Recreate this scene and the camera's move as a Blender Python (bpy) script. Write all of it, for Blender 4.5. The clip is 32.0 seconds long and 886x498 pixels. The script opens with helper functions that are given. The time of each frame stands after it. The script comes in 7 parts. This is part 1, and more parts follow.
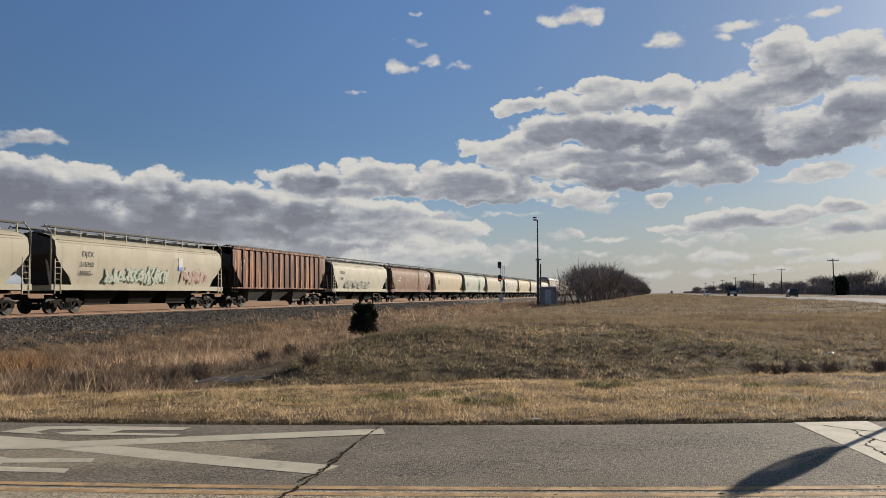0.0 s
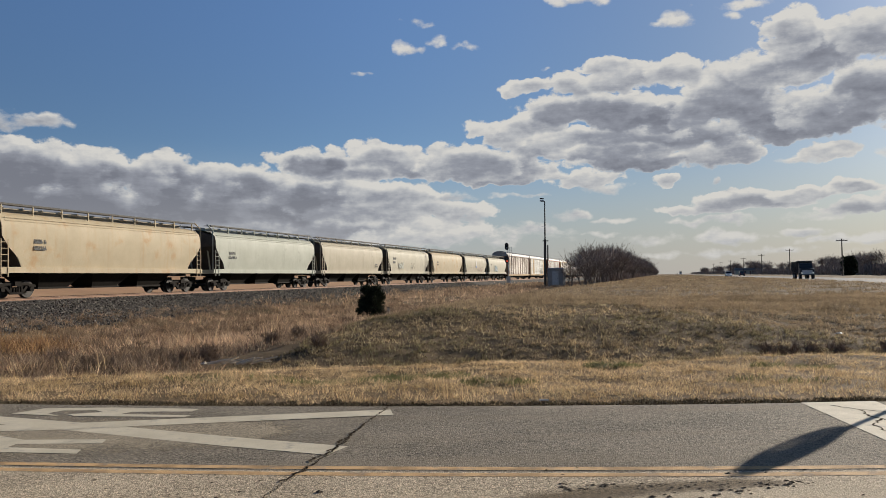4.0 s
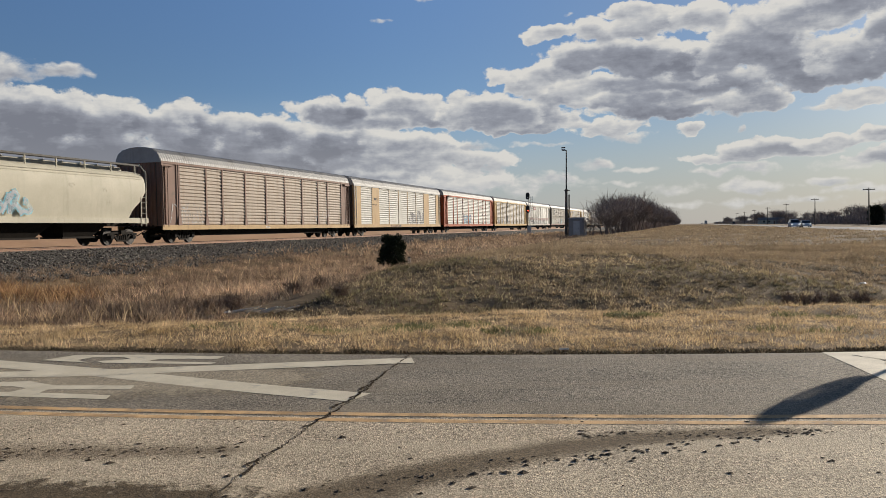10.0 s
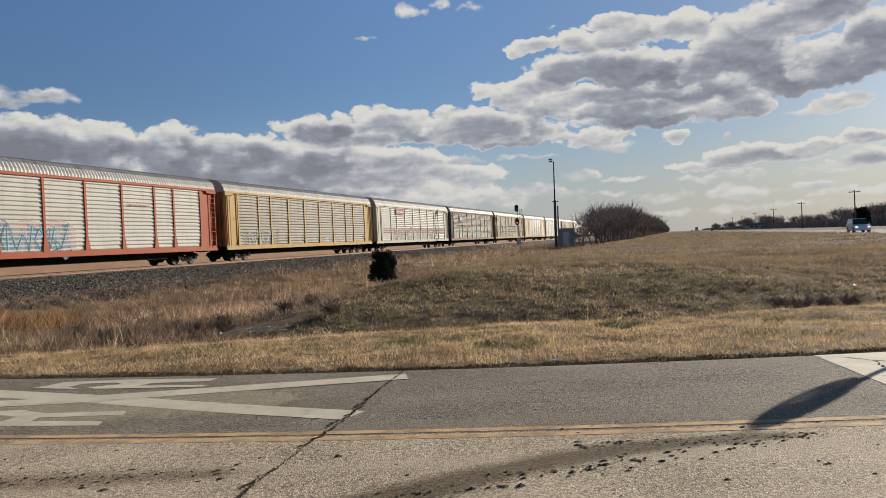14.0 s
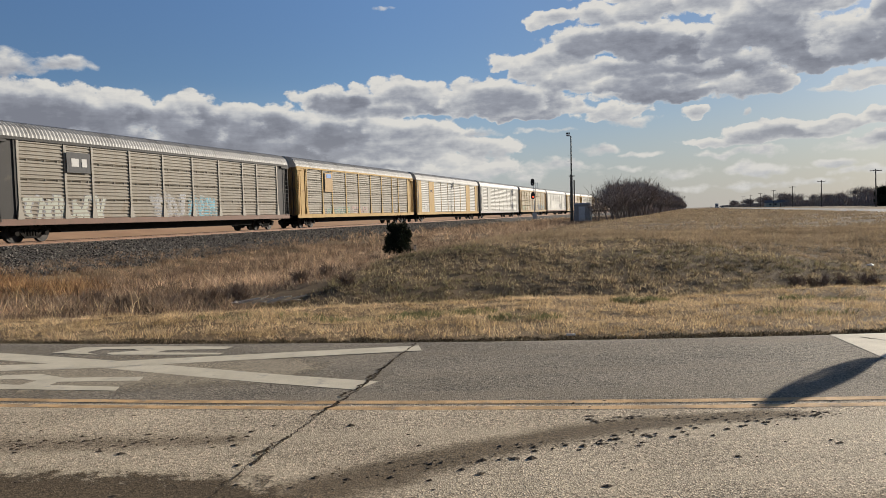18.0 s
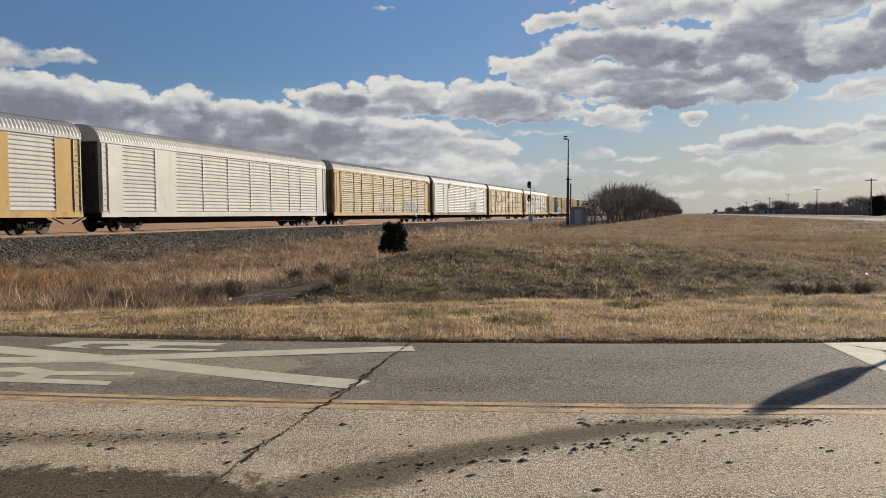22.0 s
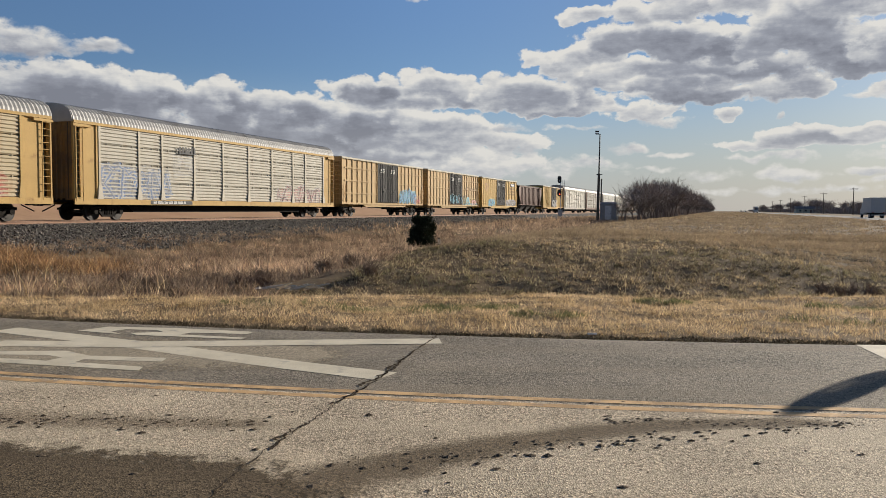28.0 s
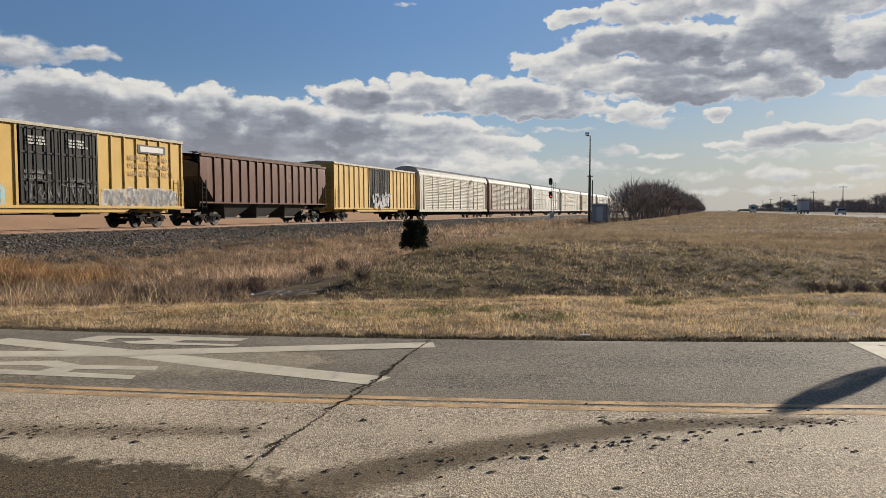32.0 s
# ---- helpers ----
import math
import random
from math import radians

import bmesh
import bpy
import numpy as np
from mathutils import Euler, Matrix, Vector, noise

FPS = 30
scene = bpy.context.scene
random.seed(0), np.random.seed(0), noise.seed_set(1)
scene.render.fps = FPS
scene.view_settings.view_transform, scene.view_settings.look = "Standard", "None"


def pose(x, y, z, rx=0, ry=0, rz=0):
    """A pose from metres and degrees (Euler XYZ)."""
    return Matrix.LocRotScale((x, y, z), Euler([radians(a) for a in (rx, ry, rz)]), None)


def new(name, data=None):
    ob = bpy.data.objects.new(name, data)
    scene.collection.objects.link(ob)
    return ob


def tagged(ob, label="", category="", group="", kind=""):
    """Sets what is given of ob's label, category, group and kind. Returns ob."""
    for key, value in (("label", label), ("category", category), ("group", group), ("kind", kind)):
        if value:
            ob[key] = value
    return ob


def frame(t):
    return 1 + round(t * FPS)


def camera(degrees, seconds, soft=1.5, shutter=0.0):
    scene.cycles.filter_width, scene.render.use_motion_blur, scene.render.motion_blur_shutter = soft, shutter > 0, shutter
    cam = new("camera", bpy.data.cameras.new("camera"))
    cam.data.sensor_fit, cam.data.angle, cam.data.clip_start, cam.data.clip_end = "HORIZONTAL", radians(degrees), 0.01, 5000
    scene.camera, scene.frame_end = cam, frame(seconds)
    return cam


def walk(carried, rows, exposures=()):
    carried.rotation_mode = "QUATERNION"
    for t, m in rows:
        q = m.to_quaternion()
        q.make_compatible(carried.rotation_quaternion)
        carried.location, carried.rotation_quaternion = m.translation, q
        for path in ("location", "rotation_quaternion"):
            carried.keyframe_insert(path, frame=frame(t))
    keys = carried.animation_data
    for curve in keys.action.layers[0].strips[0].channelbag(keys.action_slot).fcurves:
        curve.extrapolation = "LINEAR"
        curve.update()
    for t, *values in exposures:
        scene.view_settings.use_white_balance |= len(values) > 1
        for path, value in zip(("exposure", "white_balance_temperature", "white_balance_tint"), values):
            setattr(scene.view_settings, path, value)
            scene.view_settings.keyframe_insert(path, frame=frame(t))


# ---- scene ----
cam = camera(58.0, 32.0, soft=0.85)
EYE = 1.65
# seconds, turn to the left, pitch, roll of the hand-held camera, which stands on one spot
PATH = """
0.0 -0.686 3.360 0.781
0.5 -0.203 3.352 0.615
1.0 0.245 3.307 0.658
1.5 0.576 3.281 0.744
2.0 0.656 3.147 0.856
2.5 0.589 2.943 1.122
3.0 0.405 2.626 1.270
3.5 0.075 2.306 1.223
4.5 -0.372 1.842 0.767
5.5 -0.461 1.404 0.408
6.0 -0.075 1.139 0.554
6.5 0.208 0.794 0.632
7.0 0.128 0.272 0.543
7.5 -0.066 -0.353 0.459
8.0 -0.207 -0.933 0.409
8.5 0.059 -1.367 0.545
9.0 0.487 -1.519 0.755
9.5 0.901 -1.531 0.889
10.0 1.309 -1.523 1.008
10.5 1.618 -1.670 1.168
11.0 1.844 -1.791 1.496
11.5 1.828 -1.738 1.868
12.0 1.555 -1.558 2.155
12.5 1.078 -1.284 2.397
13.0 0.566 -0.953 2.495
13.5 0.461 -0.691 2.659
14.5 0.791 -0.418 2.755
15.5 1.139 -0.527 2.632
16.0 1.072 -1.028 2.358
16.5 1.131 -1.539 2.156
17.0 1.350 -1.988 1.954
17.5 1.525 -2.281 1.863
18.0 1.684 -2.403 1.839
18.5 1.906 -2.364 1.777
19.0 2.279 -2.279 1.676
19.5 2.555 -2.146 1.546
20.0 2.538 -2.084 1.264
20.5 2.219 -2.052 1.067
21.0 1.814 -2.048 0.845
21.5 1.533 -2.145 0.717
22.0 1.406 -2.352 0.686
22.5 1.585 -2.592 0.831
23.0 1.966 -2.781 0.963
23.5 2.426 -2.810 0.831
24.0 2.680 -2.679 0.612
24.5 2.633 -2.545 0.455
25.5 2.380 -2.862 0.165
26.5 2.408 -3.212 -0.129
27.0 2.925 -3.142 -0.292
27.5 3.366 -2.997 -0.292
28.0 3.498 -2.837 -0.264
28.5 3.371 -2.758 -0.115
29.0 3.208 -2.770 0.070
29.5 3.027 -2.862 0.228
30.0 2.856 -2.972 0.230
30.5 2.745 -2.927 0.303
31.0 2.670 -2.756 0.380
31.5 2.690 -2.646 0.490
32.0 2.905 -2.576 0.549
"""
rows = []
for line in PATH.split("\n"):
    if line.strip():
        t, yaw, pitch, roll = [float(v) for v in line.split()]
        rows.append((t, pose(0, 0, EYE, 90 + pitch, roll, yaw)))
# the camera opens up a little as it tilts down from the sky
walk(cam, rows, [(0, 0.33), (6, 0.38), (12, 0.42), (20, 0.46), (32, 0.53)])

# ---- world, sun, exposure ----
SUN_AZ, SUN_EL = 45.0, 17.5          # degrees to the right of +y, and above the horizon


class Nodes:
    """Short-hand for building node trees."""

    def __init__(self, tree):
        self.t = tree

    def add(self, kind, **sets):
        n = self.t.nodes.new(kind)
        for k, v in sets.items():
            if k == "operation":
                n.operation = v
            elif k == "data_type":
                n.data_type = v
            elif k == "blend_type":
                n.blend_type = v
            elif k == "sky_type":
                n.sky_type = v
        return n

    def put(self, sock, v):
        if isinstance(v, bpy.types.NodeSocket):
            self.t.links.new(v, sock)
        elif v is not None:
            sock.default_value = v

    def math(self, op, a, b=None, c=None, clamp=False):
        n = self.add("ShaderNodeMath", operation=op)
        n.use_clamp = clamp
        for s, v in zip(n.inputs, (a, b, c)):
            self.put(s, v)
        return n.outputs[0]

    def vec(self, op, a, b=None):
        n = self.add("ShaderNodeVectorMath", operation=op)
        self.put(n.inputs[0], a)
        if b is not None:
            self.put(n.inputs[3 if op == "SCALE" else 1], b)
        return n.outputs["Value"] if op in ("DOT_PRODUCT", "LENGTH") else n.outputs["Vector"]

    def mix(self, f, a, b, blend="MIX"):
        n = self.add("ShaderNodeMix", data_type="RGBA", blend_type=blend)
        self.put(n.inputs[0], f)
        self.put(n.inputs[6], a)
        self.put(n.inputs[7], b)
        return n.outputs[2]

    def blend(self, f, a, b):
        """Between two plain numbers."""
        n = self.add("ShaderNodeMix", data_type="FLOAT")
        for s, v in zip((n.inputs[0], n.inputs[2], n.inputs[3]), (f, a, b)):
            self.put(s, v)
        return n.outputs[0]

    def ramp(self, v, stops):
        n = self.add("ShaderNodeValToRGB")
        e = n.color_ramp.elements
        while len(e) < len(stops):
            e.new(0.5)
        for el, (p, c) in zip(e, stops):
            el.position, el.color = p, c if len(c) == 4 else (*c, 1)
        self.put(n.inputs[0], v)
        return n.outputs[0]

    def noise(self, scale, detail=4.0, rough=0.55, vec=None, out="Fac", dist=0.0):
        n = self.add("ShaderNodeTexNoise")
        n.inputs["Scale"].default_value = scale
        n.inputs["Detail"].default_value = detail
        n.inputs["Roughness"].default_value = rough
        n.inputs["Distortion"].default_value = dist
        if vec is not None:
            self.put(n.inputs["Vector"], vec)
        return n.outputs[out]

    def smooth(self, v, lo, hi):
        n = self.add("ShaderNodeMapRange")
        n.interpolation_type, n.clamp = "SMOOTHSTEP", False
        self.put(n.inputs[0], v)
        n.inputs[1].default_value, n.inputs[2].default_value = lo, hi
        return n.outputs[0]


def grey(v):
    return (v, v, v, 1)


# cumulus seen from the spot, the farthest first: azimuth, elevation, half width, half height (degrees), weight, depth of its shade
CLOUDS = []


def cloud(az, el, w, h, s, shade):
    CLOUDS.append((az, el, w, h, s, shade))


# banks and heaps, as they stood over the railway and the highway
cloud(20.1, 1.3, 7.2, 0.33, 0.50, 0.10)
cloud(27.0, 2.0, 2.8, 0.40, 0.65, 0.20)
cloud(19.8, 2.4, 2.4, 0.58, 0.75, 0.20)
cloud(15.4, 2.5, 2.5, 0.52, 0.65, 0.18)
cloud(-20.6, 3.8, 19.7, 2.70, 1.00, 0.96)
cloud(-7.3, 3.3, 12.9, 1.60, 0.90, 0.77)
cloud(24.7, 2.6, 1.9, 0.38, 0.75, 0.20)
cloud(0.8, 2.9, 7.9, 0.92, 0.55, 0.30)
cloud(11.2, 2.9, 1.5, 0.22, 0.50, 0.10)
cloud(6.0, 3.3, 4.2, 0.53, 0.60, 0.20)
cloud(20.6, 3.6, 1.7, 0.43, 0.80, 0.25)
cloud(18.4, 3.6, 2.1, 0.33, 0.80, 0.25)
cloud(26.1, 3.7, 3.7, 0.38, 0.80, 0.30)
cloud(-32.3, 4.8, 6.4, 2.12, 1.00, 1.00)
cloud(27.7, 4.0, 3.1, 0.54, 0.90, 0.45)
cloud(31.4, 4.4, 2.9, 1.05, 0.90, 0.50)
cloud(12.4, 3.9, 1.5, 0.26, 0.65, 0.15)
cloud(1.6, 4.4, 2.0, 0.77, 0.70, 0.25)
cloud(18.8, 4.4, 3.7, 0.52, 0.90, 0.40)
cloud(9.3, 4.4, 1.7, 0.46, 0.75, 0.25)
cloud(-12.0, 5.1, 7.7, 1.57, 1.00, 0.92)
cloud(2.8, 4.5, 0.8, 0.46, 0.60, 0.20)
cloud(-0.4, 4.9, 4.6, 0.96, 0.90, 0.50)
cloud(-18.8, 5.4, 7.9, 1.75, 1.00, 0.97)
cloud(21.3, 4.9, 4.8, 0.83, 0.95, 0.50)
cloud(-4.9, 5.1, 6.4, 1.17, 1.00, 0.60)
cloud(-27.7, 5.5, 8.3, 1.87, 1.00, 1.00)
cloud(24.5, 5.1, 2.8, 0.50, 0.90, 0.40)
cloud(28.1, 5.3, 2.0, 0.60, 0.95, 0.45)
cloud(-8.9, 6.4, 5.0, 1.51, 1.00, 0.92)
cloud(-3.6, 6.2, 4.1, 1.03, 0.95, 0.55)
cloud(5.7, 5.8, 2.0, 0.30, 0.70, 0.25)
cloud(1.2, 5.9, 1.8, 0.42, 0.75, 0.30)
cloud(11.7, 6.0, 1.9, 0.38, 0.80, 0.25)
cloud(-14.3, 6.9, 4.1, 1.57, 1.00, 0.88)
cloud(16.1, 6.4, 1.8, 0.44, 0.85, 0.30)
cloud(-18.8, 7.1, 4.7, 1.68, 1.00, 0.90)
cloud(-32.3, 7.4, 4.7, 2.02, 1.00, 0.92)
cloud(10.5, 6.7, 2.3, 0.75, 0.90, 0.35)
cloud(18.9, 6.4, 0.5, 0.29, 0.60, 0.20)
cloud(-23.4, 7.3, 5.1, 1.76, 1.00, 0.92)
cloud(-28.0, 7.5, 6.0, 1.97, 1.00, 0.94)
cloud(3.7, 7.2, 4.8, 0.69, 1.00, 0.69)
cloud(8.5, 7.1, 1.5, 0.38, 0.80, 0.30)
cloud(31.0, 7.4, 2.5, 0.72, 0.80, 0.30)
cloud(24.5, 7.3, 1.6, 0.34, 0.80, 0.25)
cloud(5.3, 7.9, 3.3, 1.30, 1.00, 0.64)
cloud(-5.7, 7.6, 5.6, 0.69, 0.95, 0.60)
cloud(14.8, 7.8, 5.9, 0.80, 1.00, 0.83)
cloud(26.2, 7.8, 2.6, 0.74, 0.90, 0.35)
cloud(-0.8, 8.1, 3.8, 1.11, 1.00, 0.80)
cloud(2.1, 8.3, 3.9, 1.45, 1.00, 0.72)
cloud(19.7, 8.2, 2.9, 1.17, 1.00, 0.64)
cloud(-8.9, 8.4, 3.1, 0.99, 1.00, 0.94)
cloud(-4.0, 8.7, 3.2, 1.17, 1.00, 0.60)
cloud(13.3, 8.8, 6.1, 0.94, 1.00, 0.69)
cloud(7.4, 9.3, 2.2, 1.37, 1.00, 0.50)
cloud(23.9, 9.1, 3.0, 0.75, 1.00, 0.69)
cloud(17.9, 9.7, 4.1, 1.30, 1.00, 0.78)
cloud(24.0, 10.2, 5.3, 1.75, 1.00, 0.92)
cloud(11.7, 9.8, 6.2, 0.87, 1.00, 0.64)
cloud(27.0, 10.4, 4.1, 1.77, 1.00, 0.92)
cloud(4.6, 10.2, 2.7, 1.24, 1.00, 0.40)
cloud(-31.2, 10.4, 3.6, 1.03, 0.80, 0.40)
cloud(-27.8, 10.3, 3.6, 0.61, 0.80, 0.40)
cloud(32.4, 12.4, 4.3, 3.47, 1.00, 0.83)
cloud(7.4, 10.9, 2.9, 1.03, 1.00, 0.50)
cloud(14.9, 11.1, 4.9, 1.20, 1.00, 0.87)
cloud(19.8, 11.2, 4.0, 1.36, 1.00, 0.78)
cloud(4.0, 10.8, 0.5, 0.46, 0.65, 0.20)
cloud(28.7, 11.8, 2.6, 1.80, 1.00, 0.83)
cloud(10.6, 11.7, 5.1, 1.29, 1.00, 0.92)
cloud(20.5, 12.4, 3.9, 1.77, 1.00, 0.69)
cloud(23.7, 13.4, 4.1, 1.45, 1.00, 0.64)
cloud(9.5, 13.2, 2.2, 0.95, 1.00, 0.35)
cloud(6.4, 13.3, 1.9, 0.68, 0.90, 0.30)
cloud(13.8, 13.6, 3.9, 1.07, 1.00, 0.45)
cloud(16.9, 13.7, 2.1, 1.12, 1.00, 0.40)
cloud(26.8, 14.4, 3.9, 1.72, 1.00, 0.78)
cloud(28.8, 14.6, 2.6, 1.80, 1.00, 0.64)
cloud(12.1, 14.4, 2.2, 0.75, 0.90, 0.35)
cloud(-5.3, 14.4, 0.5, 0.19, 0.40, 0.10)
cloud(8.1, 14.5, 0.3, 0.22, 0.50, 0.10)
cloud(24.2, 15.5, 2.2, 1.57, 1.00, 0.50)
cloud(-2.0, 16.1, 1.0, 0.50, 0.60, 0.15)
cloud(2.2, 16.3, 0.9, 0.34, 0.50, 0.10)
cloud(-0.1, 16.6, 1.3, 0.39, 0.50, 0.10)
cloud(15.4, 17.0, 1.2, 0.29, 0.45, 0.10)
cloud(16.8, 17.4, 1.5, 0.81, 0.68, 0.20)
cloud(20.7, 17.1, 0.7, 0.21, 0.40, 0.10)
cloud(22.1, 17.7, 2.1, 0.35, 0.55, 0.15)
cloud(26.6, 17.7, 1.4, 0.34, 0.55, 0.15)
cloud(-1.3, 17.8, 1.4, 0.34, 0.48, 0.10)
cloud(10.4, 19.1, 2.5, 0.68, 0.68, 0.20)
cloud(12.3, 19.3, 1.1, 0.48, 0.68, 0.20)
cloud(4.3, 19.7, 0.5, 0.19, 0.35, 0.10)
cloud(-1.2, 19.8, 0.5, 0.19, 0.40, 0.10)


def heaps(n, place):
    """All clouds laid over one another, the nearer ones over the farther: how much cloud, and how deep in shade."""
    wide = n.vec("MULTIPLY", place, (0.8, 1.2, 1.0))
    billow = n.noise(0.55, 7.0, 0.58, wide)
    lifted = n.noise(0.55, 7.0, 0.58, n.vec("ADD", wide, (0.10, 0.42, 0)))
    warp = n.noise(0.5, 3.0, 0.5, place, "Color")
    moved = n.vec("ADD", place, n.vec("MULTIPLY", n.vec("SUBTRACT", warp, (0.5, 0.5, 0.5)), (3.4, 1.5, 0)))
    rough = n.math("MULTIPLY_ADD", billow, 2.6, -1.30)
    gentle = n.math("MULTIPLY", rough, 0.42)
    cover, deep = 0.0, 0.0
    for az, el, w, h, s, shade in CLOUDS:
        d = n.add("ShaderNodeVectorMath", operation="MULTIPLY_ADD")
        n.put(d.inputs[0], moved)
        d.inputs[1].default_value, d.inputs[2].default_value = (1 / w, 1 / h, 0), (-az / w, -el / h, 0)
        off = n.vec("DOT_PRODUCT", d.outputs[0], d.outputs[0])
        much = n.math("MULTIPLY_ADD", off, -s, rough)
        up = n.vec("DOT_PRODUCT", d.outputs[0], (0, 1, 0))
        a = n.smooth(much, -s, 0.30 - s if s > 0.8 else 0.75 - s)
        # the rim and the top are bright, the heart and the base grey
        grey_part = n.add("ShaderNodeMapRange")
        grey_part.interpolation_type, grey_part.clamp = "SMOOTHSTEP", False
        n.put(grey_part.inputs[0], n.math("MULTIPLY_ADD", up, -0.60, n.math("MULTIPLY_ADD", off, -0.8, gentle)))
        grey_part.inputs[1].default_value, grey_part.inputs[2].default_value, grey_part.inputs[4].default_value = -0.75, 0.05, shade
        cover = n.math("MAXIMUM", cover, a)
        soft_a = n.smooth(much, -0.15 - s, (0.85 if az < 0 else 0.55) - s)
        deep = n.blend(soft_a, deep, grey_part.outputs[0])
    # elsewhere a loose field of the same clouds
    x = n.add("ShaderNodeSeparateXYZ")
    n.put(x.inputs[0], place)
    field = n.math("MULTIPLY_ADD", n.noise(0.055, 4.0, 0.55, n.vec("MULTIPLY", place, (0.6, 1.6, 1.0))), 6.0, -3.9)
    beyond = n.math("MAXIMUM", n.smooth(n.math("ABSOLUTE", x.outputs[0]), 35.0, 44.0), n.smooth(x.outputs[1], 23.0, 28.0))
    field = n.math("MULTIPLY", n.smooth(n.math("ADD", field, n.math("MULTIPLY", rough, 0.5)), 0.0, 0.6), beyond)
    relief = n.math("MULTIPLY", n.math("SUBTRACT", billow, lifted), -1.0)
    return n.math("MAXIMUM", cover, field), n.math("ADD", n.blend(field, deep, 0.55), relief)


def make_world():
    w = bpy.data.worlds.new("sky")
    w.use_nodes = True
    scene.world = w
    n = Nodes(w.node_tree)
    w.node_tree.nodes.clear()
    way = n.add("ShaderNodeTexCoord").outputs["Generated"]
    sky = n.add("ShaderNodeTexSky", sky_type="NISHITA")
    sky.sun_disc = False
    sky.sun_elevation, sky.sun_rotation = radians(SUN_EL), radians(SUN_AZ)
    sky.altitude, sky.air_density, sky.dust_density, sky.ozone_density = 200, 1.0, 0.6, 2.0
    s = n.add("ShaderNodeSeparateXYZ")
    n.put(s.inputs[0], way)
    az = n.math("MULTIPLY", n.math("ARCTAN2", s.outputs[0], s.outputs[1]), 57.29578)
    el = n.math("MULTIPLY", n.math("ARCSINE", s.outputs[2]), 57.29578)
    c = n.add("ShaderNodeCombineXYZ")
    n.put(c.inputs[0], az)
    n.put(c.inputs[1], el)
    cover, deep = heaps(n, c.outputs[0])
    # soft level layers inside the banks
    layers = n.noise(0.34, 5.0, 0.6, n.vec("MULTIPLY", c.outputs[0], (0.5, 2.0, 1.0)))
    deep = n.math("ADD", deep, n.math("MULTIPLY_ADD", layers, 1.3, -0.68))
    # away from the sun less light comes through them
    deep = n.math("MULTIPLY_ADD", n.smooth(az, -3.0, -20.0), 0.13, deep)
    body = n.ramp(n.math("ADD", deep, 0.0, clamp=True), [(0.0, (0.525, 0.510, 0.478)), (0.30, (0.375, 0.380, 0.390)), (0.62, (0.228, 0.238, 0.270)), (1.0, (0.147, 0.153, 0.180))])
    low = n.smooth(el, 0.5, 7.0)
    body = n.mix(low, n.mix(0.30, body, (0.41, 0.41, 0.405, 1)), body)
    haze = n.smooth(el, 10.0, -1.0)
    rise = n.math("ADD", n.math("MULTIPLY_ADD", n.smooth(el, 9.0, 24.0), 0.30, 1.0), n.math("MULTIPLY", n.smooth(el, 27.0, 60.0), -0.50))
    air = n.vec("SCALE", n.vec("MULTIPLY", sky.outputs[0], (0.0385, 0.0472, 0.0610)), rise)
    # thin veil on the sun's side
    veil = n.smooth(az, -8.0, 24.0)
    air = n.mix(veil, air, n.vec("MULTIPLY", air, (0.90, 0.83, 0.77)))
    blue = n.mix(n.math("MULTIPLY", haze, 0.84), air, n.mix(n.smooth(az, -22.0, 14.0), (0.345, 0.375, 0.42, 1), (0.318, 0.315, 0.312, 1)))
    solid = n.mix(n.math("MULTIPLY", cover, 0.96), blue, body)
    bg = n.add("ShaderNodeBackground")
    n.put(bg.inputs[0], solid)
    bg.inputs[1].default_value = 1.0
    out = n.add("ShaderNodeOutputWorld")
    n.put(out.inputs[0], bg.outputs[0])


make_world()
sun_data = bpy.data.lights.new("sun", "SUN")
sun_data.energy, sun_data.angle, sun_data.color = 5.0, radians(0.55), (1.0, 0.91, 0.78)
sun = new("sun", sun_data)
a, e = radians(SUN_AZ), radians(SUN_EL)
toward = Vector((math.sin(a) * math.cos(e), math.cos(a) * math.cos(e), math.sin(e)))
sun.matrix_world = Matrix.Translation(toward * 300) @ toward.to_track_quat("Z", "Y").to_matrix().to_4x4()


